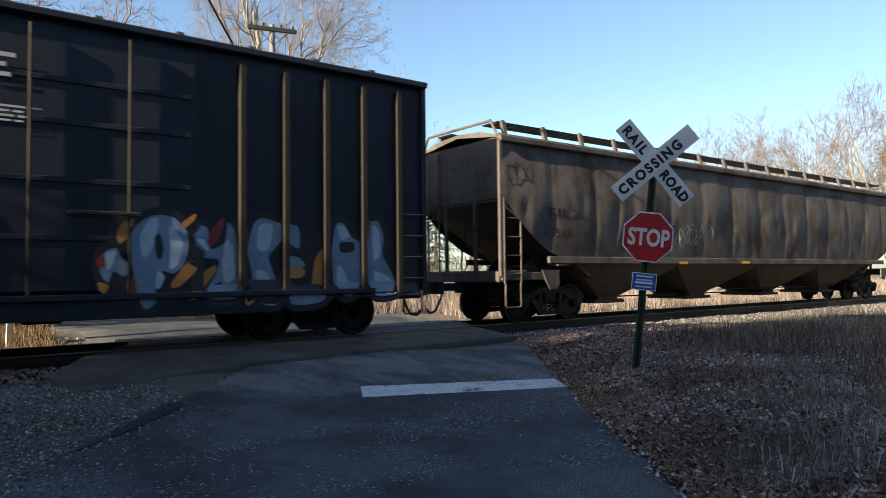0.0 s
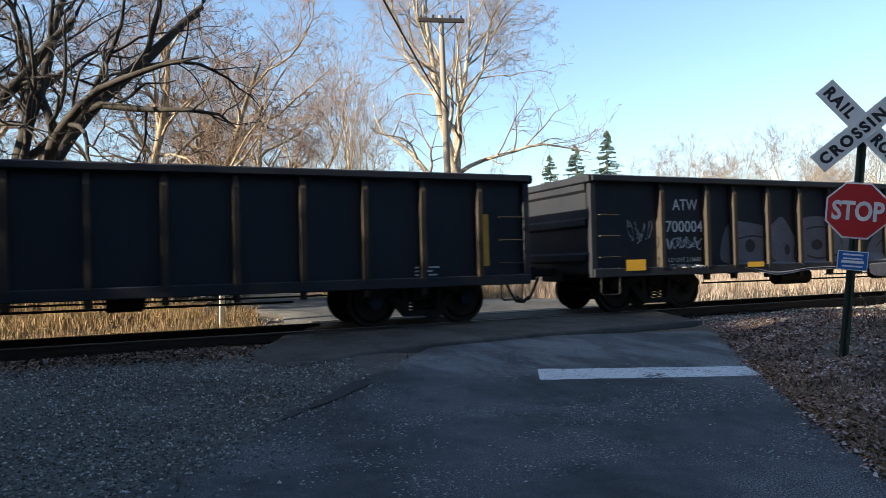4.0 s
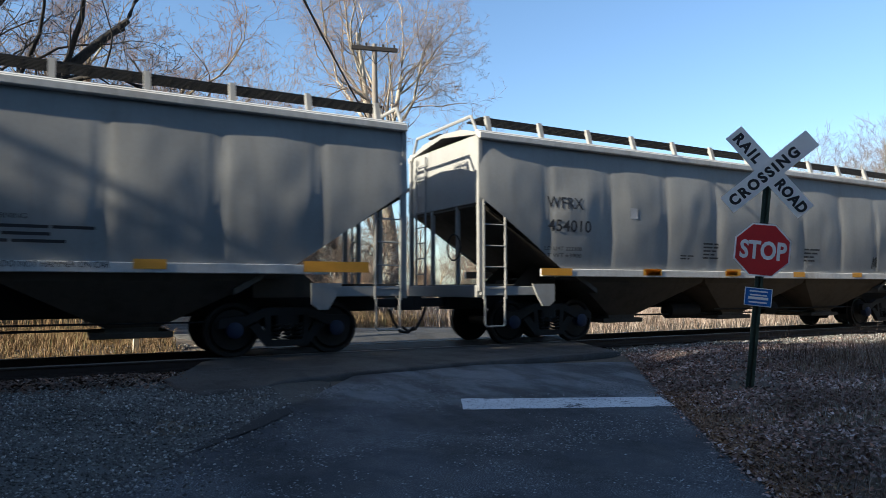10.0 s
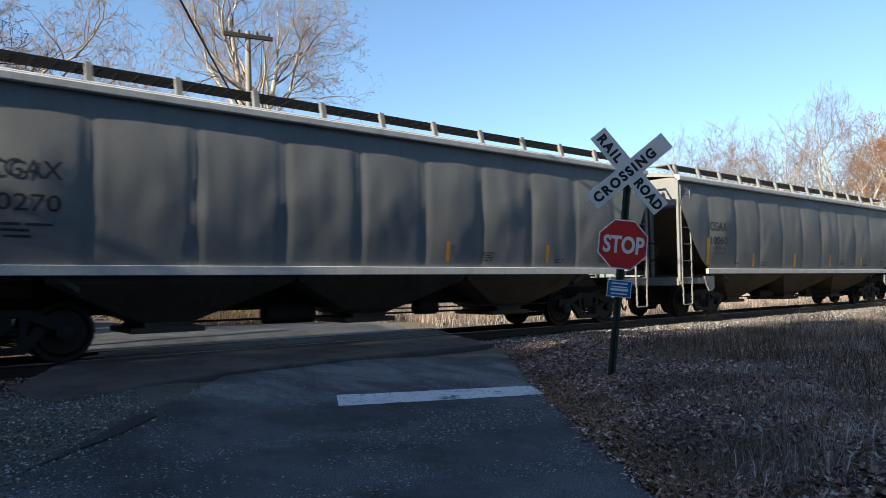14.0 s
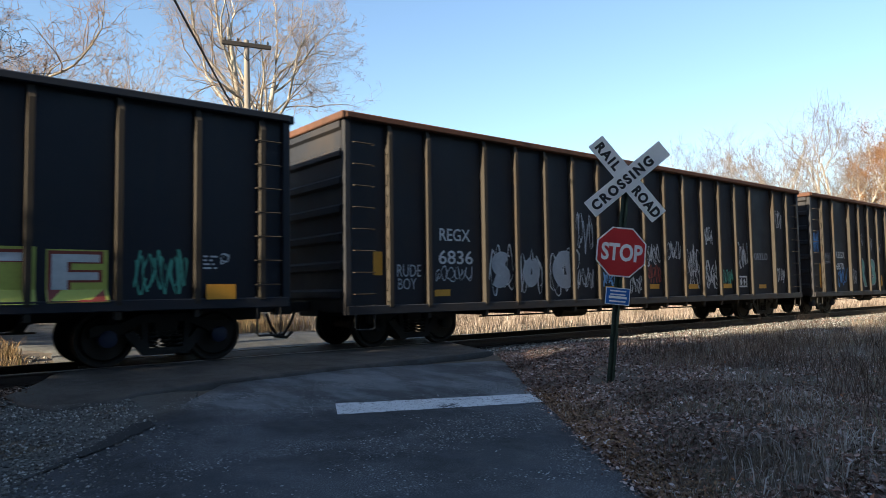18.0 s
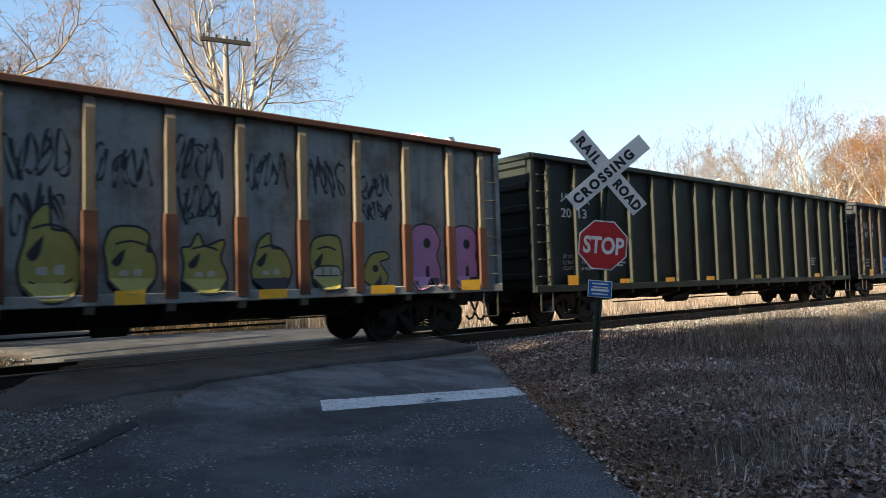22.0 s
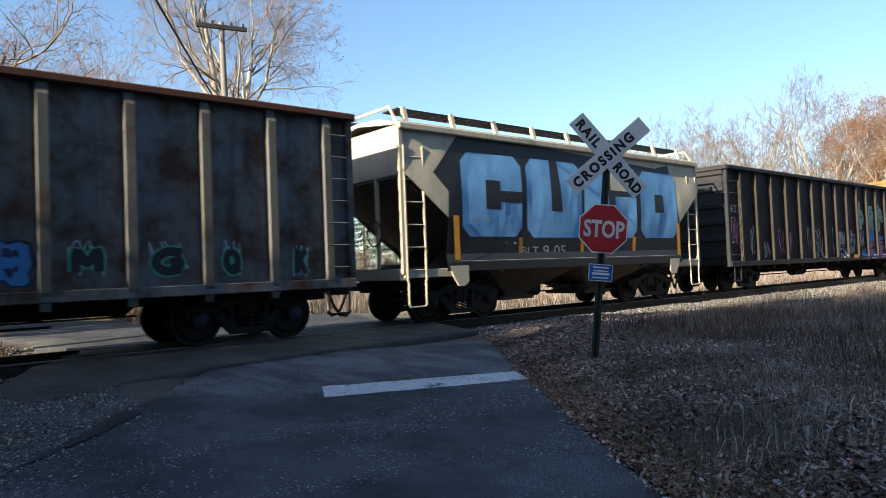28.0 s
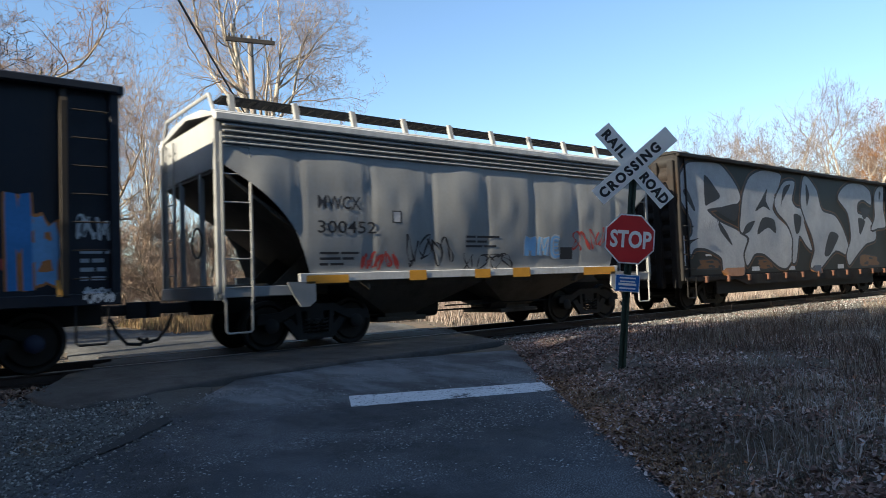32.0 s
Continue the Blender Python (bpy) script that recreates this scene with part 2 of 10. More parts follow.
DULL_RED = spray("dull_red_spray_paint", (0.26, 0.025, 0.03), 0.3)
HALO_GREEN = spray("pale_yellow_green_spray_paint", (0.27, 0.34, 0.16), 0.35)
MINT_PAINT = spray("mint_green_spray_paint", (0.19, 0.42, 0.36), 0.2)
WARM_YELLOW = spray("warm_yellow_spray_paint", (0.6, 0.45, 0.08), 0.25)
MAUVE_PAINT = spray("mauve_spray_paint", (0.3, 0.14, 0.26), 0.35)
WORN_CREAM = spray("worn_cream_green_spray_paint", (0.25, 0.25, 0.16), 0.4)
SCORCH_PAINT = spray("charred_brown_paint", (0.007, 0.0058, 0.005), 0.5)
def chalk():
    """White road paint, worn through to the asphalt in places."""
    m, nt, bs = nodes_of("worn_white_road_paint")
    v = coords(nt)
    c = mixed(nt, noise_of(nt, v, 5, 5), (0.42, 0.43, 0.45), (0.66, 0.67, 0.68))
    c = mixed(nt, ramp(nt, noise_of(nt, v, 26, 4, 0.8), [(0.36, 0.9), (0.47, 0.0)]), c, (0.05, 0.052, 0.056))
    c = mixed(nt, ramp(nt, noise_of(nt, v, 3.2, 6, 0.8), [(0.36, 0.95), (0.42, 0.0)]), c, (0.04, 0.042, 0.046))
    link(nt, c, bs.inputs["Base Color"])
    bs.inputs["Roughness"].default_value = 0.8
    return m


CHALK = chalk()


def asphalt(name, near, far, cut=None, chips=0.13):
    """Asphalt of two ages. cut: how far along the road the older one begins."""
    m, nt, bs = nodes_of(name)
    v = coords(nt)
    big, mid, grit = noise_of(nt, v, 0.5, 5), noise_of(nt, v, 2.6, 6, 0.7), noise_of(nt, v, 95, 3, 0.8)
    c = mixed(nt, ramp(nt, big, [(0.35, 0.0), (0.7, 0.75)]), near, tuple(x * 1.7 for x in near))
    if cut is not None:
        sep = nt.nodes.new("ShaderNodeVectorMath")
        sep.operation = "DOT_PRODUCT"
        tc = nt.nodes.new("ShaderNodeTexCoord")
        link(nt, tc.outputs["Object"], sep.inputs[0])
        sep.inputs[1].default_value = (0.38, 0.925, 0)
        ad = nt.nodes.new("ShaderNodeMath")
        ad.operation = "MULTIPLY_ADD"
        link(nt, mid, ad.inputs[0])
        ad.inputs[1].default_value = 1.6
        link(nt, sep.outputs["Value"], ad.inputs[2])
        rg = nt.nodes.new("ShaderNodeMapRange")
        rg.inputs["From Min"].default_value, rg.inputs["From Max"].default_value = cut + 0.5, cut + 1.1
        link(nt, ad.outputs[0], rg.inputs["Value"])
        c = mixed(nt, rg.outputs[0], c, far)
    smear = noise_of(nt, coords(nt, (1.4, 0.5, 1)), 1.3, 4)
    c = mixed(nt, ramp(nt, smear, [(0.44, 0.75), (0.56, 0.0)]), c, tuple(x * 0.4 for x in near))
    c = mixed(nt, ramp(nt, mid, [(0.42, 0.45), (0.52, 0.0)]), c, tuple(x * 0.35 for x in near))
    speck = noise_of(nt, v, 85, 2, 0.7)
    worn = ramp(nt, noise_of(nt, v, 0.55, 6, 0.72), [(0.47, 0.05), (0.62, 0.8)])
    c = mixed(nt, mixed(nt, 1.0, ramp(nt, speck, [(0.52, 0.0), (0.58, 0.95)]), worn, "MULTIPLY"), c, tuple(min(chips, 0.14 + 5 * x) for x in near))
    c = mixed(nt, ramp(nt, grit, [(0.56, 0.0), (0.7, 0.6)]), c, tuple(min(chips, 0.06 + 4 * x) for x in near))
    link(nt, c, bs.inputs["Base Color"])
    link(nt, ramp(nt, mid, [(0.3, 0.6), (0.7, 0.95)]), bs.inputs["Roughness"])
    bumped(nt, bs, mixed(nt, 0.3, grit, mid), 0.5, 0.012)
    return m


def soil(name, a, b, c2, grain=40):
    m, nt, bs = nodes_of(name)
    v = coords(nt)
    big, mid, grit = noise_of(nt, v, 0.35, 5), noise_of(nt, v, 3, 6, 0.7), noise_of(nt, v, grain, 4, 0.8)
    c = mixed(nt, ramp(nt, big, [(0.35, 0.0), (0.65, 1.0)]), a, b)
    c = mixed(nt, ramp(nt, mid, [(0.45, 0.0), (0.7, 0.7)]), c, c2)
    c = mixed(nt, ramp(nt, grit, [(0.35, 0.6), (0.6, 0.0)]), c, tuple(x * 0.3 for x in a))
    link(nt, c, bs.inputs["Base Color"])
    bs.inputs["Roughness"].default_value = 0.95
    bumped(nt, bs, mixed(nt, 0.5, grit, mid), 0.8, 0.03)
    return m


EARTH = soil("leafy_earth", (0.1, 0.075, 0.055), (0.16, 0.125, 0.095), (0.09, 0.085, 0.05))
GRAVEL = soil("grey_gravel", (0.085, 0.085, 0.08), (0.125, 0.125, 0.118), (0.055, 0.05, 0.042), 42)
ROAD = asphalt("asphalt", (0.024, 0.026, 0.031), (0.12, 0.129, 0.139), 7.8, 0.3)
APRON = asphalt("old_brownish_asphalt", (0.05, 0.044, 0.039), (0.06, 0.055, 0.05))
# dark base and dull chips: shade behind the rails is put into this colour
FAR_ROAD = asphalt("weathered_shaded_asphalt", (0.03, 0.031, 0.033), (0.08, 0.08, 0.08))

RX, RY = 0.6, 0.8                 # the road's way
TRACK_Y = 12.8


def across(x, y):
    return x * RY - y * RX


def smooth(a, b, t):
    t = min(1.0, max(0.0, (t - a) / (b - a)))
    return t * t * (3 - 2 * t)


def ground_z(x, y):
    """Height of the bare ground; the rail heads are at 0."""
    z = -0.2 + 0.16 * smooth(5.0, 9.4, y)
    o = across(x, y)
    if o > 1.45:                                   # verge beside the road, a little higher
        z += 0.23 * smooth(1.45, 2.6, o) * (1 - smooth(7.0, 10.0, y))
    if y < 11:                                     # the lane lies in a shallow bed
        z -= 0.06 * smooth(1.5, 1.2, o) * smooth(-3.2, -2.7, o)
    z -= 0.2 * smooth(10.2, 10.9, y) * (1 - smooth(15.2, 16.5, y))
    z -= 0.1 * smooth(15.5, 22.0, y)
    far = math.hypot(x - 5, y - 10)
    if far > 40:
        z -= 0.4 * smooth(40, 120, far)
    return z + 0.035 * noise.noise((x * 0.7, y * 0.7, 0.3)) * (1 if o > 1.5 or o < -3.1 else 0.15)


def spread(lo, hi, step, reach):
    """Coordinates that are close together from lo to hi and wider apart out to the horizon."""
    xs = [lo + step * k for k in range(int((hi - lo) / step) + 1)]
    d = step
    while xs[-1] < reach:
        d *= 1.45
        xs.append(xs[-1] + d)
    d = step
    while xs[0] > -reach:
        d *= 1.45
        xs.insert(0, xs[0] - d)
    return xs


def sheet(name, xs, ys, height, material, label, category="ground"):
    s = Shape()
    n = len(xs)
    s.v = [(x, y, height(x, y)) for y in ys for x in xs]
    s.f = [(j * n + i, j * n + i + 1, j * n + i + n + 1, j * n + i + n) for j in range(len(ys) - 1) for i in range(n - 1)]
    me = bpy.data.meshes.new(name)
    me.from_pydata(s.v, [], s.f)
    me.shade_smooth()
    me.materials.append(material)
    return tagged(new(name, me), label, category, kind="structure")


sheet("ground", spread(-14, 32, 0.4, 2200), spread(-4, 24, 0.4, 2200), ground_z, EARTH, "winter ground of earth, dead leaves and thin grass")


def strip(name, rows, material, label, lift, category, cols=10):
    """A surface drawn between two edges; rows of (left x, left y, right x, right y)."""
    s = Shape()
    dense = []
    for (a, b, c, d), (e, f, g, h) in zip(rows, rows[1:]):
        k = max(1, int(math.hypot(e - a, f - b) / 0.4), int(math.hypot(g - c, h - d) / 0.4))
        dense += [(a + (e - a) * i / k, b + (f - b) * i / k, c + (g - c) * i / k, d + (h - d) * i / k) for i in range(k)]
    dense.append(rows[-1])
    for a, b, c, d in dense:
        wob = 0.07 * noise.noise((a * 1.7, b * 1.7, 2.0)) + 0.04 * noise.noise((a * 5, b * 5, 3.0))
        wob2 = 0.06 * noise.noise((c * 1.7, d * 1.7, 5.0)) + 0.04 * noise.noise((c * 5, d * 5, 4.0))
        for i in range(cols + 1):
            k = i / cols
            k = k + wob * (1 - k) / 2 + wob2 * k / 2
            x, y = a + (c - a) * k, b + (d - b) * k
            s.v.append((x, y, lift(x, y)))
    n = cols + 1
    s.f = [(j * n + i, j * n + i + 1, j * n + i + n + 1, j * n + i + n) for j in range(len(dense) - 1) for i in range(cols)]
    edge = [j * n for j in range(len(dense))], [j * n + cols for j in range(len(dense))]
    for line in edge:                                # the broken edge goes down into the ground
        base = len(s.v)
        for i in line:
            x, y, z = s.v[i]
            s.v.append((x, y, z - 0.12))
        s.f += [(line[k], line[k + 1], base + k + 1, base + k) for k in range(len(line) - 1)]
    me = bpy.data.meshes.new(name)
    me.from_pydata(s.v, [], s.f)
    me.shade_smooth()
    me.materials.append(material)
    return tagged(new(name, me), label, category, kind="structure")


def along(s, o):
    return RX * s + RY * o, RY * s - RX * o


def road_top(x, y):
    return -0.2 + 0.145 * smooth(5.0, 9.6, y) + 0.012


def apron_top(x, y):
    return min(-0.003, road_top(x, y) + 0.03 + 0.03 * smooth(8.6, 10.5, y))


road_rows = []
for s_ in (-14, -9, -5, -2, 0, 2, 4, 6, 7, 8, 9.2, 10.2):
    left = -2.9 - 0.35 * smooth(3.5, -3, s_) + 0.25 * smooth(6.5, 8, s_)
    road_rows.append((*along(s_, left), *along(s_ if s_ < 9.5 else s_ + 1.6, 1.5)))
strip("road", road_rows, ROAD, "narrow dark asphalt lane with worn edges", road_top, "road", 14)
strip("shoulder", [(-16, -2.5, *along(-8, -2.4)), (-14, 1, *along(-2, -2.5)), (-13, 4.5, *along(3, -2.4)), (-13, 7.0, *along(6, -2.3)), (-13, 8.2, 3.05, 8.25), (-13, 9.6, 3.1, 9.4)],
      GRAVEL, "pull-off of grey gravel beside the lane", lambda x, y: max(ground_z(x, y) + 0.006, road_top(x, y) - 0.003), "gravel", 16)
strip("crossing", [(1.1, 9.5, 1.6, 10.6), (1.15, 8.8, 1.9, 11.5), (1.38, 8.15, 2.3, 11.93), (1.8, 8.25, 3.0, 11.93), (2.4, 8.72, 4.0, 11.93), (3.4, 8.95, 5.0, 11.93), (5.2, 9.22, 6.6, 11.93), (7.0, 9.3, 8.2, 11.93), (8.8, 9.42, 9.8, 11.93)], APRON, "brownish asphalt apron rising to the rails", apron_top, "crossing", 14)
strip("crossing_2", [(2.4, 12.2, 10.0, 12.2), (2.9, 13.4, 10.6, 13.4)], APRON, "asphalt between the two rails", lambda x, y: -0.005, "crossing", 10)
strip("crossing_3", [(3.0, 13.66, 10.8, 13.66), (3.0, 15.2, 11.2, 15.2)], APRON, "asphalt behind the far rail", lambda x, y: -0.01 - 0.08 * smooth(13.7, 15.2, y), "crossing", 10)
strip("road_2", [(2.6, 15.2, 11.2, 15.2), (2.6, 18.0, 11.6, 17.6), (2.0, 24.0, 6.5, 22.5), (1.5, 36.0, 5.0, 36.0), (-6, 70.0, -1, 72.0)], FAR_ROAD, "weathered asphalt road that leads away behind the tracks", lambda x, y: max(ground_z(x, y), -0.4) + 0.05, "road", 10)

# stop line
sl = Shape()
a, b, c2, d2 = (3.76, 6.46), (4.03, 6.97), (6.33, 6.11), (6.04, 5.61)
cols_ = 24
for i in range(cols_ + 1):
    k = i / cols_
    for (p, q), w in (((a, d2), -1), ((b, c2), 1)):
        x, y = p[0] + (q[0] - p[0]) * k, p[1] + (q[1] - p[1]) * k
        x += 0.02 * noise.noise((k * 9, w, 0))
        y += 0.03 * noise.noise((k * 9, w, 4))
        sl.v.append((x, y, road_top(x, y) + 0.005))
sl.f = [(2 * i, 2 * i + 2, 2 * i + 3, 2 * i + 1) for i in range(cols_)]
tagged(part("stop_line", sl, CHALK), "worn white stop line painted on the lane", "road marking", kind="structure")

# ---- the track
RAIL = plain("rusty_rail_steel", (0.06, 0.042, 0.034), 0.6, 0.4, 0.3, 8)
HEAD = plain("polished_rail_head", (0.2, 0.17, 0.15), 0.5, 0.7, 0.2, 8)
TIE = plain("creosoted_tie_wood", (0.05, 0.042, 0.036), 0.9, 0.0, 0.35, 3)
for side in (-1, 1):
    yc = TRACK_Y + side * 0.755
    rail = thing("rail", "rusty steel rail with a polished head on wooden ties", "rail", group="rails of the track", kind="structure")
    web = [(-0.07, -0.175), (0.07, -0.175), (0.07, -0.16), (0.012, -0.135), (0.012, -0.045), (0.034, -0.035), (0.036, -0.012), (-0.036, -0.012), (-0.034, -0.035), (-0.012, -0.045), (-0.012, -0.135), (-0.07, -0.16)]
    part("rail_web", Shape().prism([(yc + u, w) for u, w in web], -160, 260, "x"), RAIL, rail)
    part("rail_head", Shape().prism([(yc - 0.034, -0.012), (yc + 0.034, -0.012), (yc + 0.03, -0.001), (yc - 0.03, -0.001)], -160, 260, "x"), HEAD, rail)
tie_me = Shape().box(-0.115, 0.115, TRACK_Y - 1.3, TRACK_Y + 1.3, -0.34, -0.178, 0.02).mesh("tie")
tie_me.materials.append(TIE)
bed = thing("track_bed", "wooden ties of the railway track in ballast", "ties", kind="structure")
k = 0
x = -14.0
while x < 70:
    if not 2.2 < x < 10.3:
        o = part("tie", tie_me, None, bed)
        o.matrix_basis = pose(x + 0.03 * math.sin(x * 7), 0.04 * math.sin(x * 3), 0.012 * math.sin(x * 11), 0, 0, 0.8 * math.sin(x * 5))
    x += 0.54


def stones(name, count, place, size, material, label, seed, flat=0.7, kind="stuff", category="gravel"):
    """Many small broken stones in one mesh."""
    r = random.Random(seed)
    base = [(1, 0, 0), (-1, 0, 0), (0, 1, 0), (0, -1, 0), (0, 0, 1), (0, 0, -1)]
    fs = [(0, 2, 4), (2, 1, 4), (1, 3, 4), (3, 0, 4), (2, 0, 5), (1, 2, 5), (3, 1, 5), (0, 3, 5)]
    v, f = [], []
    for _ in range(count):
        q = place(r)
        if q is None:
            continue
        x, y, z = q
        sc = size * r.uniform(0.5, 1.3)
        a = r.uniform(0, 6.28)
        ca, sa = math.cos(a), math.sin(a)
        n = len(v)
        for bx, by, bz in base:
            px, py, pz = bx * sc * r.uniform(0.6, 1.2), by * sc * r.uniform(0.6, 1.2), bz * sc * flat * r.uniform(0.6, 1.2)
            v.append((x + px * ca - py * sa, y + px * sa + py * ca, z + pz))
        f += [(i + n, j + n, k + n) for i, j, k in fs]
    me = bpy.data.meshes.new(name)
    me.from_pydata(v, [], f)
    me.materials.append(material)
    return tagged(new(name, me), label, category, kind=kind)


def island_stone(name, stops, rough=0.9):
    m, nt, bs = nodes_of(name)
    g = nt.nodes.new("ShaderNodeNewGeometry")
    c = ramp(nt, g.outputs["Random Per Island"], stops)
    c = mixed(nt, ramp(nt, noise_of(nt, coords(nt), 30, 3), [(0.4, 0.4), (0.6, 0.0)]), c, (0.07, 0.065, 0.06))
    link(nt, c, bs.inputs["Base Color"])
    bs.inputs["Roughness"].default_value = rough
    return m


STONES = island_stone("mixed_grey_stones", [(0.0, (0.05, 0.048, 0.045)), (0.45, (0.12, 0.117, 0.11)), (0.85, (0.24, 0.235, 0.22)), (1.0, (0.5, 0.49, 0.47))])


CHIPS = island_stone("pale_asphalt_chips", [(0.0, (0.05, 0.052, 0.056)), (0.6, (0.14, 0.143, 0.15)), (1.0, (0.4, 0.41, 0.42))])


def on_ballast(r):
    x = r.uniform(-12, 40) if r.random() < 0.7 else r.uniform(-12, 12)
    y = r.choice((r.uniform(9.6, 12.0), r.uniform(9.6, 12.0), r.uniform(12.15, 13.4), r.uniform(13.6, 16.2)))
    if 1.2 + 0.35 * (y - 8.2) < x < 8.1 + 0.5 * (y - 8.2):
        return None
    return x, y, ground_z(x, y) + (0.03 if 11.3 < y < 14.3 else 0.015)


def on_shoulder(r):
    x, y = r.uniform(-7, 2.2), r.uniform(3.2, 9.8)
    if across(x, y) > -2.75 + 0.9 * r.random() ** 4:
        return None
    return x, y, max(ground_z(x, y) + 0.006, road_top(x, y) - 0.003) + 0.006


def on_bank(r):
    x, y = r.uniform(7.6, 40), r.uniform(6.3, 10.3)
    if across(x, y) < 1.6 or x < 8.2 + 0.5 * (y - 8.2):
        return None
    return x, y, ground_z(x, y) + 0.012


def on_lane(r):
    """Pale chips worn out of the asphalt, in patches."""
    x, y = along(r.uniform(1.5, 9.5), r.uniform(-2.85, 1.45))
    if noise.noise((x * 0.55, y * 0.9, 6.0)) + 0.5 * noise.noise((x * 1.9, y * 1.9, 2.0)) < 0.3 * r.random() - 0.02 or y > 8.3:
        return None
    return x, y, road_top(x, y) + 0.001


stones("asphalt_chips", 42000, on_lane, 0.0115, CHIPS, "pale stone chips worn out of the asphalt", 6, 0.35)
stones("ballast", 26000, on_ballast, 0.035, STONES, "crushed grey ballast under and beside the track", 3)
stones("shoulder_gravel", 52000, on_shoulder, 0.0165, STONES, "loose grey gravel on the pull-off", 4)
stones("bank_gravel", 16000, on_bank, 0.03, STONES, "gravel and dirt beside the rails", 5)


# ---------------------------------------------------------------- the freight train
SPEED = 12.1                      # metres a second, towards +x
TRAIN = []                        # (car, place of its middle at 0 s)
WHEELSETS = []

wheel_me = Shape().turn([(-0.86, 0.07), (-0.83, 0.08), (-0.83, 0.34), (-0.78, 0.36), (-0.83, 0.40), (-0.83, 0.455), (-0.72, 0.46), (-0.70, 0.485), (-0.685, 0.48), (-0.685, 0.40), (-0.73, 0.36), (-0.70, 0.16), (-0.66, 0.09),
                         (0.66, 0.09), (0.70, 0.16), (0.73, 0.36), (0.685, 0.40), (0.685, 0.48), (0.70, 0.485), (0.72, 0.46), (0.83, 0.455), (0.83, 0.40), (0.78, 0.36), (0.83, 0.34), (0.83, 0.08), (0.86, 0.07)], "y", 28).mesh("wheelset", True)
wheel_me.materials.append(WHEEL_STEEL)


def frame_shape(y0, y1):
    s = Shape()
    s.prism([(-1.16, 0.62), (-1.1, 0.68), (-0.7, 0.7), (-0.4, 0.83), (0.4, 0.83), (0.7, 0.7), (1.1, 0.68), (1.16, 0.62), (1.16, 0.5), (0.72, 0.52), (0.36, 0.7), (-0.36, 0.7), (-0.72, 0.52), (-1.16, 0.5)], y0, y1)
    s.prism([(-0.66, 0.52), (-0.5, 0.57), (-0.26, 0.28), (0.26, 0.28), (0.5, 0.57), (0.66, 0.52), (0.36, 0.17), (-0.36, 0.17)], y0, y1)
    for q in (-1, 1):
        s.prism([(q * 0.4, 0.7), (q * 0.3, 0.7), (q * 0.26, 0.28), (q * 0.36, 0.28)], y0, y1)
    return s


def springs(y):
    s = Shape()
    for cx in (-0.19, 0.0, 0.19):
        pts = [(cx + 0.075 * math.cos(a), y + 0.075 * math.sin(a), 0.285 + 0.0105 * a) for a in (k * 0.7 for k in range(38))]
        s.tube(pts, 0.018, 5)
    return s


side_me = {q: frame_shape(q * 1.0 - 0.055, q * 1.0 + 0.055).mesh("side_frame") for q in (-1, 1)}
spring_me = {q: springs(q * 1.0).mesh("spring_nest", True) for q in (-1, 1)}
cap_me = Shape().turn([(0.93, 0.14), (1.07, 0.14), (1.1, 0.1), (1.11, 0.03)], "y", 12).mesh("bearing_cap", True)
bolster_me = Shape().box(-0.2, 0.2, -1.05, 1.05, 0.46, 0.74, 0.03).box(-0.32, 0.32, -0.35, 0.35, 0.7, 0.86, 0.03).mesh("bolster")
for me_ in (*side_me.values(), *spring_me.values(), bolster_me):
    me_.materials.append(BLACK_STEEL)
cap_blue = cap_me.copy()
cap_me.materials.append(BLACK_STEEL)
cap_blue.materials.append(BLUE_HUB)


def truck(car, x, blue=False):
    t = part("truck", bolster_me, None, car)
    t.location = (x, 0, 0)
    for q in (-1, 1):
        part("side_frame", side_me[q], None, t)
        part("spring_nest", spring_me[q], None, t)
    for a in (-1, 1):
        for q in (0, 180):
            part("bearing_cap", cap_blue if blue else cap_me, None, t).matrix_basis = pose(a * 0.89, 0, 0.46, 0, 0, q)
        w = part("wheelset", wheel_me, None, t)
        w.matrix_parent_inverse = pose(a * 0.89, 0, 0.46)
        WHEELSETS.append(w)


coupler_s = Shape().box(-0.1, 0.62, -0.08, 0.08, 0.78, 0.96, 0.02).prism([(0.55, -0.14), (0.86, -0.2), (0.9, 0.02), (0.8, 0.04), (0.78, 0.16), (0.6, 0.16)], 0.72, 1.0, "z")
hose_s = Shape().tube([(0.25, -0.35, 0.75), (0.35, -0.36, 0.5), (0.52, -0.3, 0.3), (0.75, -0.2, 0.27), (0.9, -0.12, 0.36)], 0.03, 7)
coupler_me, hose_me = coupler_s.mesh("coupler"), hose_s.mesh("brake_hose", True)
coupler_me.materials.append(BLACK_STEEL)
hose_me.materials.append(RUBBER)


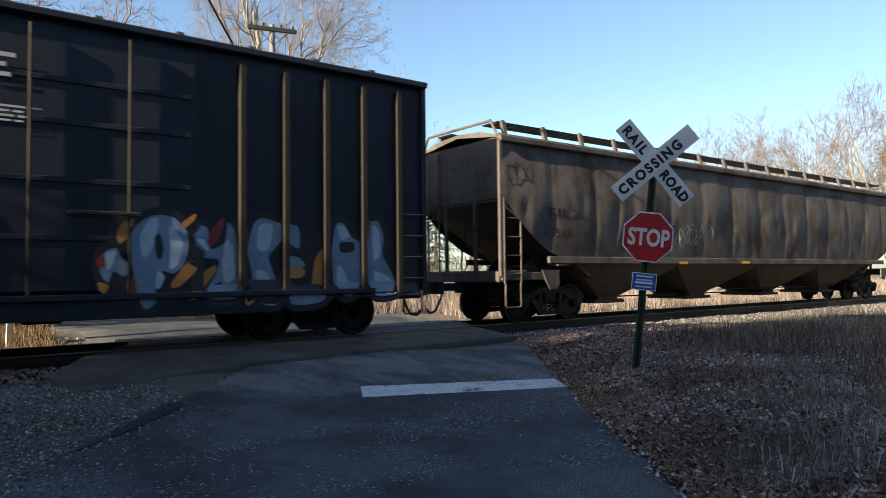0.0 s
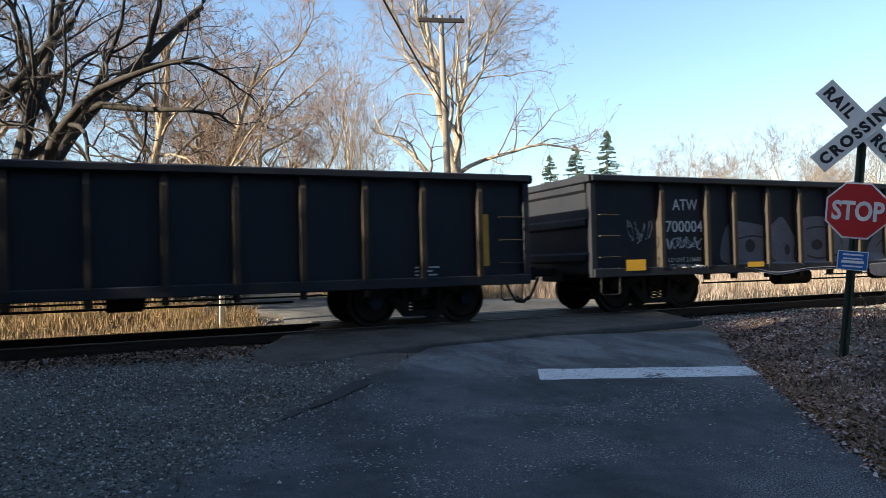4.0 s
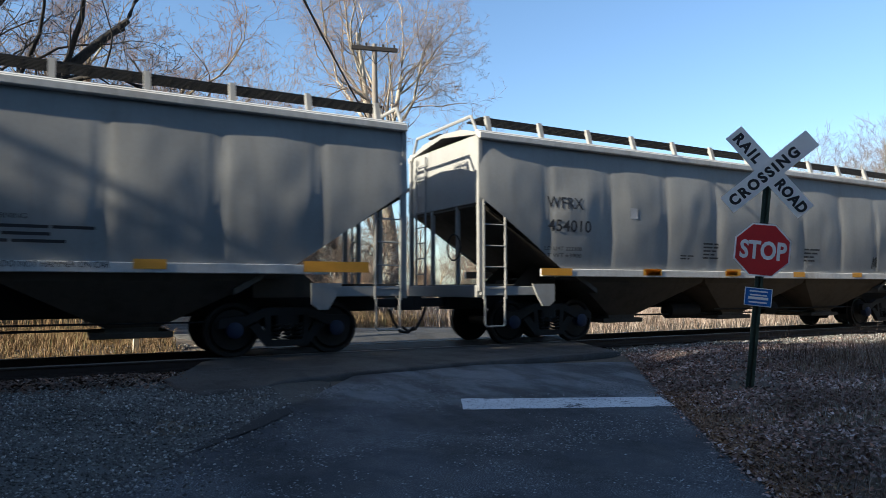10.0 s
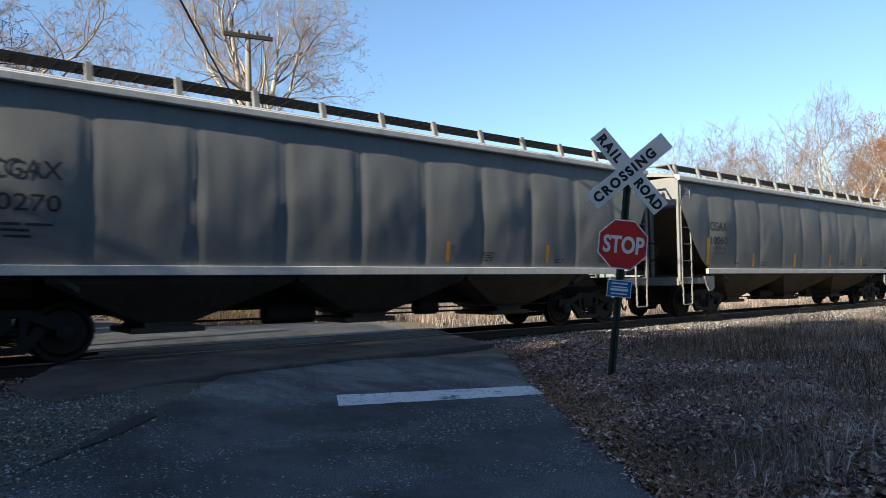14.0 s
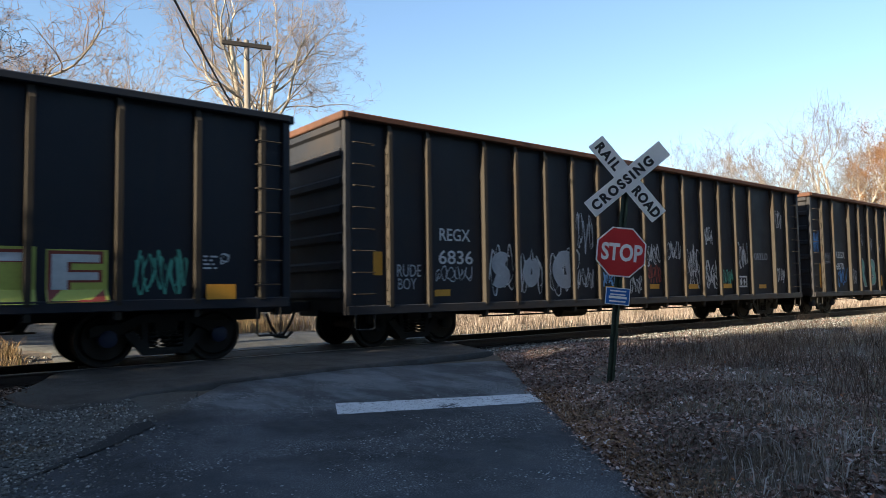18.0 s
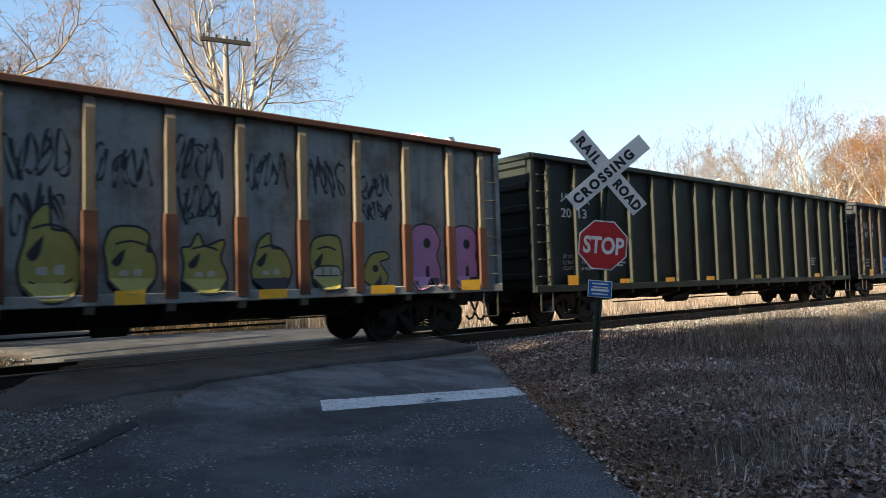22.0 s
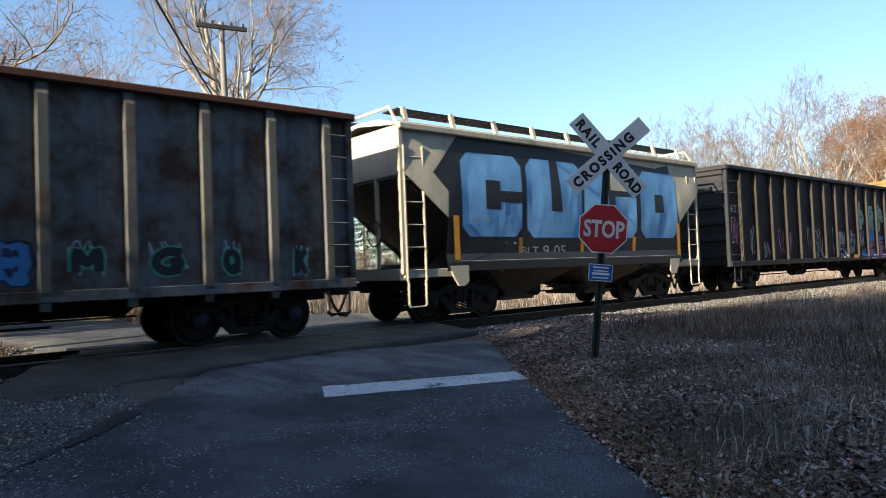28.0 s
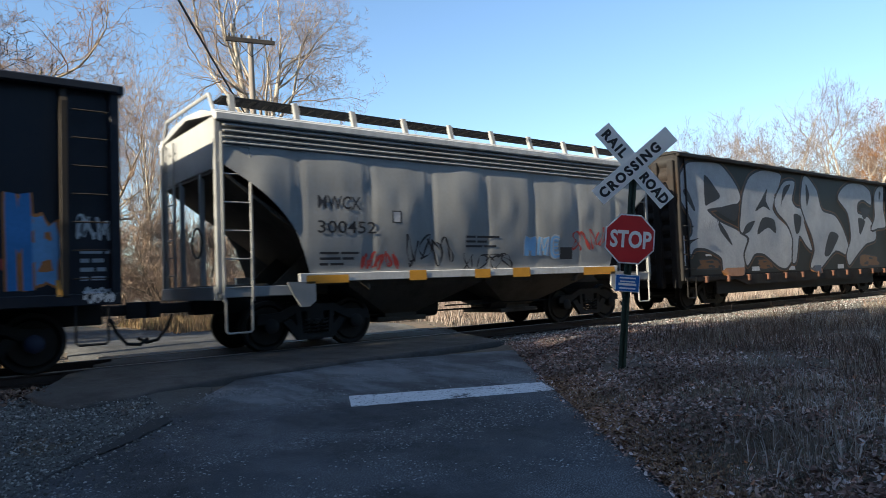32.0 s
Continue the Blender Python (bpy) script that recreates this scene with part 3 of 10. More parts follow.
def running_gear(car, half, setback=2.05, blue=False, sill=True):
    """Trucks, couplers, hoses and centre sill under any car."""
    for q in (-1, 1):
        truck(car, q * (half - setback), blue)
        for name, me_ in (("coupler", coupler_me), ("brake_hose", hose_me)):
            o = part(name, me_, None, car)
            o.matrix_basis = pose(q * (half - 0.12), 0, 0, 0, 0, 0 if q > 0 else 180)
    if sill:
        part("centre_sill", Shape().box(-half + 0.1, half - 0.1, -0.2, 0.2, 0.72, 1.06, 0.02), BLACK_STEEL, car)
    rig = Shape().tube([(-half * 0.55, -0.5, 0.52), (half * 0.5, -0.55, 0.5)], 0.022, 6).tube([(-half * 0.1, -0.75, 0.62), (half * 0.62, -0.8, 0.6)], 0.018, 6)
    part("brake_rigging", rig, BLACK_STEEL, car)
    part("brake_cylinder", Shape().turn([(-0.3, 0.05), (-0.28, 0.17), (0.25, 0.17), (0.3, 0.08)], "x", 14, (half * 0.18, -0.55, 0.62)), BLACK_STEEL, car, smooth=True)
    part("air_reservoir", Shape().turn([(-0.55, 0.05), (-0.5, 0.2), (0.5, 0.2), (0.55, 0.05)], "x", 14, (-half * 0.2, -0.45, 0.6)), BLACK_STEEL, car, smooth=True)


def ladder(car, x, y, z0, z1, width, material, rungs=None, along_x=True, name="ladder"):
    s = Shape()
    for q in (-0.5, 0.5):
        if along_x:
            s.box(x + q * width - 0.02, x + q * width + 0.02, y - 0.02, y + 0.02, z0, z1, 0.006)
        else:
            s.box(x - 0.02, x + 0.02, y + q * width - 0.02, y + q * width + 0.02, z0, z1, 0.006)
    n = rungs or max(2, int((z1 - z0) / 0.4))
    for k in range(n):
        z = z0 + (z1 - z0) * (k + 0.5) / n
        if along_x:
            s.tube([(x - width / 2, y, z), (x + width / 2, y, z)], 0.014, 6)
        else:
            s.tube([(x, y - width / 2, z), (x, y + width / 2, z)], 0.014, 6)
    return part(name, s, material, car)


def grabs(car, x, y, zs, width, material):
    for z in zs:
        s = Shape().tube([(x - width / 2, y + 0.06, z), (x - width / 2, y, z), (x + width / 2, y, z), (x + width / 2, y + 0.06, z)], 0.013, 6)
        part("grab_iron", s, material, car)


def stirrup(car, x, y, z0, z1, width, material):
    s = Shape().tube([(x - width / 2, y, z1), (x - width / 2, y, z0 + 0.04), (x - width / 2 + 0.04, y, z0), (x + width / 2 - 0.04, y, z0), (x + width / 2, y, z0 + 0.04), (x + width / 2, y, z1)], 0.02, 6)
    part("stirrup_step", s, material, car)


SKIN = {}                         # the near side's surface of each car: y at (x, z)


def cling(me, car, lift, cut=0.0):
    """Lay a flat mesh (made in the plane y = 0) on the near side of a car."""
    if cut:
        bm = bmesh.new()
        bm.from_mesh(me)
        for axis, lo, hi in ((0, min(v.co.x for v in bm.verts), max(v.co.x for v in bm.verts)), (2, min(v.co.z for v in bm.verts), max(v.co.z for v in bm.verts))):
            n = int((hi - lo) / cut)
            for k in range(1, n + 1):
                co = Vector((0, 0, 0))
                co[axis] = lo + (hi - lo) * k / (n + 1)
                no = Vector((0, 0, 0))
                no[axis] = 1
                bmesh.ops.bisect_plane(bm, geom=bm.verts[:] + bm.edges[:] + bm.faces[:], plane_co=co, plane_no=no)
        bm.to_mesh(me)
        bm.free()
    f = SKIN[car.name]
    for v in me.vertices:
        v.co.y += f(v.co.x, v.co.z) - lift * 0.6


def flat(outline):
    """One flat face in the plane y = 0 that looks towards -y."""
    me = bpy.data.meshes.new("paint")
    area = sum(a[0] * b[1] - b[0] * a[1] for a, b in zip(outline, outline[1:] + outline[:1]))
    pts = outline if area > 0 else outline[::-1]
    me.from_pydata([(x, 0, z) for x, z in pts], [], [tuple(range(len(pts)))])
    return me


def glyph(text, x0, x1, z0, z1, bold=0.0, rim=0.0, tilt=0.0):
    """Letters fitted into a rectangle, as a flat mesh in the plane y = 0."""
    cu = bpy.data.curves.new("letters", "FONT")
    cu.body, cu.size, cu.offset, cu.resolution_u = text, 1.0, 0.0, 3
    h = (z1 - z0)
    cu.offset = bold * 0.7
    ob = bpy.data.objects.new("letters", cu)
    me = bpy.data.meshes.new_from_object(ob)
    bpy.data.objects.remove(ob)
    xs, ys = [v.co.x for v in me.vertices], [v.co.y for v in me.vertices]
    ax, bx, ay, by = min(xs), max(xs), min(ys), max(ys)
    for v in me.vertices:
        px, pz = x0 + (v.co.x - ax) / (bx - ax) * (x1 - x0), z0 + (v.co.y - ay) / (by - ay) * h
        v.co = (px, 0.0, pz)
    return me


def words(i, x0, x1, z0, z1, text, material, bold=0.0):
    car = TRAIN[i][0]
    me = glyph(text, x0, x1, z0, z1, bold * 2)
    cling(me, car, 0.022 if i == 20 else 0.012 if i in (1, 5, 16, 19) else 0.0095)
    return part("lettering", me, material, car)


def bubble(i, x0, x1, z0, z1, text, fill, rim, bold=0.05, wide=0.05, tilt=0.0):
    """One fat painted letter, with a rim of another colour round it."""
    car = TRAIN[i][0]
    me = glyph(text, x0 + wide, x1 - wide, z0 + wide, z1 - wide, bold)
    cling(me, car, 0.012, 0.22)
    if wide:
        back = glyph(text, x0, x1, z0, z1, bold + 0.045)
        cling(back, car, 0.008, 0.22)
        o = part("graffiti_letter", back, rim, car)
        part("paint_fill", me, fill, o)
    else:
        part("graffiti_letter", me, fill, car)


def rounded(pts, out=0.0):
    """A closed curve through a few points, swollen by out."""
    n, line = len(pts), []
    for k in range(n):
        a, b, c, d = (pts[(k + j) % n] for j in (-1, 0, 1, 2))
        for u in (0.0, 0.25, 0.5, 0.75):
            line.append(tuple(b[j] + 0.4 * (c[j] - a[j]) * (u - 2 * u * u + u ** 3) + 0.4 * (d[j] - b[j]) * (u ** 3 - u * u) + (c[j] - b[j]) * u * u * (3 - 2 * u) for j in (0, 1)))
    if out:
        area = sum(p[0] * q[1] - q[0] * p[1] for p, q in zip(line, line[1:] + line[:1]))
        way = out if area > 0 else -out
        m = len(line)
        moved = []
        for k in range(m):
            (ax, az), (bx, bz) = line[k - 1], line[(k + 1) % m]
            d = math.hypot(bx - ax, bz - az) or 1
            moved.append((line[k][0] + (bz - az) / d * way, line[k][1] - (bx - ax) / d * way))
        line = moved
    return line


def paint_shape(i, pts, material, lift, out=0.0, name="paint_mark", parent=None):
    car = TRAIN[i][0]
    me = flat(rounded(pts, out))
    cling(me, car, lift, 0.3)
    return part(name, me, material, parent or car)


def piece(i, pts, fill, rim, glow, up=0.0):
    """One large hand-painted letter with a dark rim and a coloured haze round it."""
    paint_shape(i, pts, glow, 0.007 + up, 0.12, "paint_edge")
    o = paint_shape(i, pts, rim, 0.009 + up, 0.085, "graffiti_letter")
    paint_shape(i, pts, fill, 0.013 + up, 0.0, "paint_fill", o)


def patch(i, x0, x1, z0, z1, material, name="painted_panel"):
    car = TRAIN[i][0]
    me = flat([(x0, z0), (x1, z0), (x1, z1), (x0, z1)])
    cling(me, car, 0.01 if name == "reflector" else 0.005, 0.25)
    if name in ("reflector", "emblem_ground", "emblem_shape") and i != 2:   # a stiff plate
        ys_ = [v.co.y for v in me.vertices]
        if name == "reflector" and max(ys_) - min(ys_) < 0.06:
            return part(name, me, material, car)
        near = min(ys_) if name == "reflector" else -1.602 if name == "emblem_ground" else -1.607
        for v in me.vertices:
            v.co.y = near
    return part(name, me, material, car)


def small_print(i, x0, x1, z0, z1, rows, material, seed):
    """Print that cannot be read: plain bars."""
    car = TRAIN[i][0]
    r = random.Random(seed)
    s = Shape()
    step = (z1 - z0) / rows
    for k in range(rows):
        z = z1 - step * (k + 0.75)
        w = (x1 - x0) * (1.0 if k == 0 else r.uniform(0.6, 1.0))
        cut = x0 + w * r.uniform(0.3, 0.7)
        for a, b in ((x0, cut - 0.02), (cut + 0.02, x0 + w)):
            if b > a:
                s.add([(a, 0, z), (b, 0, z), (b, 0, z + step * 0.45), (a, 0, z + step * 0.45)], [(0, 1, 2, 3)])
    me = bpy.data.meshes.new("small_print")
    me.from_pydata(s.v, [], s.f)
    cling(me, car, 0.005)
    return part("small_print", me, material, car)


def scrawl(i, x0, x1, z0, z1, material, seed, strokes=3, thick=0.035):
    """Hand-drawn loops of spray paint."""
    car = TRAIN[i][0]
    r = random.Random(seed)
    s = Shape()
    w, h = x1 - x0, z1 - z0
    for k in range(strokes):
        cx = x0 + w * (k + 0.5) / strokes
        n = 30
        a, b, p, q = r.uniform(0.8, 1.9), r.uniform(1.0, 2.3), r.uniform(0, 6.28), r.uniform(0, 6.28)
        pts = []
        for j in range(n):
            u = j / (n - 1) * 2.1
            pts.append((min(x1, max(x0, cx + 0.62 * w / strokes * math.sin(a * u * 3 + p) * (0.7 + 0.3 * math.sin(u * 5)))),
                        z0 + h / 2 + h / 2 * math.sin(b * u * 3 + q) * (0.75 + 0.25 * math.cos(u * 4 + k))))
        v = []
        for j, (px, pz) in enumerate(pts):
            xa, za = pts[max(j - 1, 0)]
            xb, zb = pts[min(j + 1, n - 1)]
            d = math.hypot(xb - xa, zb - za) or 1
            t = thick * (0.6 + 0.4 * math.sin(j * 0.9 + k)) / 2
            nx, nz = -(zb - za) / d * t, (xb - xa) / d * t
            v += [(px + nx, 0, pz + nz), (px - nx, 0, pz - nz)]
        s.add(v, [(2 * j, 2 * j + 1, 2 * j + 3, 2 * j + 2) for j in range(n - 1)])
    me = bpy.data.meshes.new("graffiti_tag")
    me.from_pydata(s.v, [], s.f)
    cling(me, car, 0.007)
    return part("graffiti_tag", me, material, car)


def blob(cx, cz, w, h, r, n=24, jag=0.22):
    """The outline of one swollen letter."""
    ph = [r.uniform(0, 6.28) for _ in range(4)]
    out = []
    for k in range(n):
        a = 6.28318 * k / n
        q = 1 + jag * (0.45 * math.sin(2 * a + ph[0]) + 0.45 * math.sin(3 * a + ph[1]) + 0.4 * math.sin(5 * a + ph[2]) + 0.3 * math.sin(8 * a + ph[3]))
        sq = max(abs(math.cos(a)), abs(math.sin(a))) ** 0.85
        out.append((cx + w / 2 * q * math.cos(a) / sq, cz + h / 2 * q * math.sin(a) / sq))
    return out


STROKES = (
    (((-.4, -.5), (-.4, .2), (-.15, .46), (.15, .46), (.4, .2), (.4, -.5)), ((-.3, -.08), (.3, -.05))),
    (((.36, .36), (0, .46), (-.34, .3), (-.2, .05), (.25, -.08), (.38, -.3), (0, -.46), (-.38, -.36)),),
    (((.4, .4), (-.1, .46), (-.4, .15), (-.4, -.15), (-.1, -.46), (.4, -.4)), ((.05, -.05), (.38, 0), (.36, -.3))),
    (((-.36, -.5), (-.34, .5)), ((-.3, 0), (.38, .46)), ((-.16, .06), (.4, -.5))),
    (((-.4, -.5), (-.38, .46), (0, -.1), (.38, .46), (.42, -.5)),),
    (((.38, .4), (-.34, .42), (-.38, -.42), (.4, -.44)), ((-.3, 0), (.24, .03))),
    (((0, .44), (-.38, .2), (-.38, -.2), (0, -.44), (.38, -.2), (.38, .2), (.02, .44)), ((.1, -.1), (.42, -.5))),
)


def ribbon_on(s, line, wide, y):
    """A painted stroke of even width through a few points, with blunt ends."""
    dense = []
    n = len(line)
    for k in range(n - 1):
        a, b, c, d = line[max(k - 1, 0)], line[k], line[k + 1], line[min(k + 2, n - 1)]
        for u in (0.0, 0.25, 0.5, 0.75):
            dense.append(tuple(b[j] + 0.5 * (c[j] - a[j]) * (u - 2 * u * u + u ** 3) + 0.5 * (d[j] - b[j]) * (u ** 3 - u * u) + (c[j] - b[j]) * u * u * (3 - 2 * u) for j in (0, 1)))
    dense.append(line[-1])
    v, m = [], len(dense)
    for k, (px, pz) in enumerate(dense):
        (ax, az), (bx, bz) = dense[max(k - 1, 0)], dense[min(k + 1, m - 1)]
        d = math.hypot(bx - ax, bz - az) or 1
        h = wide / 2
        v += [(px - (bz - az) / d * h, y, pz + (bx - ax) / d * h), (px + (bz - az) / d * h, y, pz - (bx - ax) / d * h)]
    s.add(v, [(2 * k, 2 * k + 1, 2 * k + 3, 2 * k + 2) for k in range(m - 1)])


def lumps(i, x0, x1, z0, z1, count, fills, edge, seed, jag=0.22, rim=0.05):
    """Swollen painted shapes that cannot be read, each with a rim, strokes and marks."""
    car = TRAIN[i][0]
    r = random.Random(seed)
    step = (x1 - x0) / count

    def inside(pts, e=0.0):
        return [(min(x1 + 0.1 - e, max(x0 - 0.1 + e, a)), min(z1 - e, max(z0 + e, b))) for a, b in pts]

    for k in range(count):
        cx, cz = x0 + step * (k + 0.5), (z0 + z1) / 2
        ww, hh = step * 0.98, (z1 - z0) * r.uniform(0.9, 1.0)
        key = r.random()
        low = 0.006 + 0.0008 * (k % 2)
        drawn = jag >= 0.25
        o = None
        if not drawn or len(fills) > 1:
            back = flat(inside(blob(cx, cz, ww, hh, random.Random(key), jag=jag)))
            cling(back, car, low, 0.22)
            o = part("graffiti_shape", back, fills[(k + 1) % len(fills)] if drawn else edge, car)
        if drawn:
            sign_, tall, lean = r.choice(STROKES), hh * 0.86, r.uniform(-0.12, 0.18)
            wide = min(0.34 * ww, 0.26 * hh)
            for name, w, mat, lift, dx in (("paint_edge", wide + 1.3 * rim, edge, 0.0035, 0.0), ("paint_fill", wide, fills[k % len(fills)], 0.0075, 0.0), ("paint_mark", wide * 0.22, edge if k % 3 else fills[(k + 1) % len(fills)], 0.0115, wide * 0.16)):
                s = Shape()
                for q, line in enumerate(sign_):
                    ribbon_on(s, inside([(cx + dx + (a + lean * b) * (ww - wide), cz + b * (tall - wide)) for a, b in line], 0.03), w, -0.0007 * q)
                me = bpy.data.meshes.new(name)
                me.from_pydata(s.v, [], s.f)
                cling(me, car, low + lift)
                if o is None:
                    o = part("graffiti_shape", me, mat, car)
                else:
                    part(name, me, mat, o)
            continue
        fill = flat([(a, min(z1 - 0.02, max(z0 + 0.02, b))) for a, b in blob(cx, cz, max(0.1, ww - 2 * rim), max(0.1, hh - 2 * rim), random.Random(key), jag=jag)])
        cling(fill, car, low + 0.003, 0.22)
        part("paint_fill", fill, fills[k % len(fills)], o)
        for j in range(2):
            hx, hz = cx + r.uniform(-0.15, 0.15) * ww, cz + (0.2 if j else -0.2) * hh
            mark = flat(blob(hx, hz, ww * r.uniform(0.14, 0.3), hh * r.uniform(0.12, 0.26), r, 14, 0.35))
            cling(mark, car, low + 0.006, 0.0)
            part("paint_mark", mark, fills[(k + 1 + j) % len(fills)] if len(fills) > 1 and j else edge, o)


def sketch(i, box, outline, fill, rim, wide=0.04, marks=(), strokes=(), ink=None, up=0.0):
    """A hand-painted figure in the rectangle box: its outline, marks and strokes run from 0 to 1 in it."""
    x0, x1, z0, z1 = box

    def at(pts):
        return [(x0 + u * (x1 - x0), z0 + w * (z1 - z0)) for u, w in pts]

    o = paint_shape(i, at(outline), rim, 0.007 + up, wide, "graffiti_shape")
    paint_shape(i, at(outline), fill, 0.012 + up, 0.0, "paint_fill", o)
    for pts, paint in marks:
        paint_shape(i, at(pts), paint, 0.016 + up, 0.0, "paint_mark", o)
    for line, thick in strokes:
        s = Shape()
        ribbon_on(s, at(line), thick, 0.0)
        me = bpy.data.meshes.new("paint_line")
        me.from_pydata(s.v, [], s.f)
        cling(me, TRAIN[i][0], 0.02 + up)
        part("paint_line", me, ink or rim, o)


def ring(u, w, a, b, n=8):
    return [(u + a * math.cos(6.28318 * k / n), w + b * math.sin(6.28318 * k / n)) for k in range(n)]


def emblem(x0, x1, z0, z1):
    """Two crossed arrows, red with blue ends, on the yellow boxcar."""
    car = TRAIN[16][0]
    cx, cz, hw, hh = (x0 + x1) / 2, (z0 + z1) / 2, (x1 - x0) / 2, (z1 - z0) / 2
    for sx in (-1, 1):
        for sz in (-1, 1):
            def at(u, v):
                d = math.hypot(hw, hh)
                ux, uz = sx * hw / d, sz * hh / d
                return cx + ux * u * d - uz * v, cz + uz * u * d + ux * v
            turn = sx * sz         # blue towards the upright axis, red towards the level one
            for v0, v1, a, b, m in ((0.0, 0.15, 0.1, 0.94, BLUE_PAINT), (-0.15, -0.01, 0.1, 0.98, DULL_RED), (0.13, 0.2, 0.72, 1.0, BLUE_PAINT)):
                me = flat([at(a, turn * v0), at(b, turn * v0), at(b, turn * v1), at(a, turn * v1)])
                cling(me, car, 0.02, 0.25)
                part("emblem_bar", me, m, car)
    me = flat([(cx - 0.12, cz - 0.2), (cx + 0.12, cz - 0.2), (cx + 0.12, cz + 0.2), (cx - 0.12, cz + 0.2)])
    cling(me, car, 0.024)
    part("emblem_bar", me, BLUE_PAINT, car)


def chamfered(x0, x1, z0, z1, c):
    return [(x0 + c, z0), (x1 - c, z0), (x1, z0 + c), (x1, z1 - c), (x1 - c, z1), (x0 + c, z1), (x0, z1 - c), (x0, z0 + c)]


def big_word(x0, x1, z0, z1, boxes):
    """The block letters C U L O, pale blue on a black ground."""
    car = TRAIN[18][0]

    def lay(outline, material, lift, name):
        me = flat(outline)
        cling(me, car, lift, 0.2)
        part(name, me, material, car)

    lay([(x0, z0), (x1, z0), (x1, z0 + 0.9), (x1 - 0.5, z1 - 0.1), (x1 - 1.2, z1 - 0.25), (x0 + 3.4, z1 - 0.05), (x0 + 0.5, z1), (x0 - 0.3, z1 - 0.9), (x0 + 0.1, z1 - 1.3)], DARK_PAINT, 0.006, "graffiti_ground")
    for ch, (a, b, c, d) in zip("CULO", boxes):
        w, h = b - a, d - c
        lay(chamfered(a, b, c, d, 0.22), FADE_BLUE, 0.01, "graffiti_letter")
        if ch == "C":
            lay([(a + 0.38 * w, c + 0.33 * h), (a + 0.62 * w, c + 0.33 * h), (a + 0.62 * w, c + 0.42 * h), (b + 0.01, c + 0.42 * h), (b + 0.01, c + 0.56 * h), (a + 0.62 * w, c + 0.56 * h), (a + 0.62 * w, c + 0.68 * h), (a + 0.38 * w, c + 0.68 * h)], DARK_PAINT, 0.014, "paint_mark")
        elif ch == "U":
            lay([(a + 0.42 * w, c + 0.34 * h), (a + 0.62 * w, c + 0.34 * h), (a + 0.56 * w, d + 0.01), (a + 0.42 * w, d + 0.01)], DARK_PAINT, 0.014, "paint_mark")
        elif ch == "L":
            lay([(a + 0.45 * w, c + 0.36 * h), (a + 0.58 * w, c + 0.36 * h), (a + 0.58 * w, c + 0.58 * h), (b + 0.01, c + 0.58 * h), (b + 0.01, d + 0.01), (a + 0.45 * w, d + 0.01)], DARK_PAINT, 0.014, "paint_mark")
            lay([(a + 0.5 * w, c + 0.66 * h), (b, c + 0.66 * h), (b, d - 0.02), (a + 0.5 * w, d - 0.02)], CREAM_PAINT, 0.017, "paint_mark")
        else:
            lay(chamfered(a + 0.38 * w, a + 0.62 * w, c + 0.38 * h, c + 0.66 * h, 0.03), DARK_PAINT, 0.014, "paint_mark")


def car_root(name, label, front, rear, category="railway car"):
    c = thing(name, label, category, group="cars of the freight train")
    TRAIN.append((c, (front + rear) / 2))
    return c, (front - rear) / 2


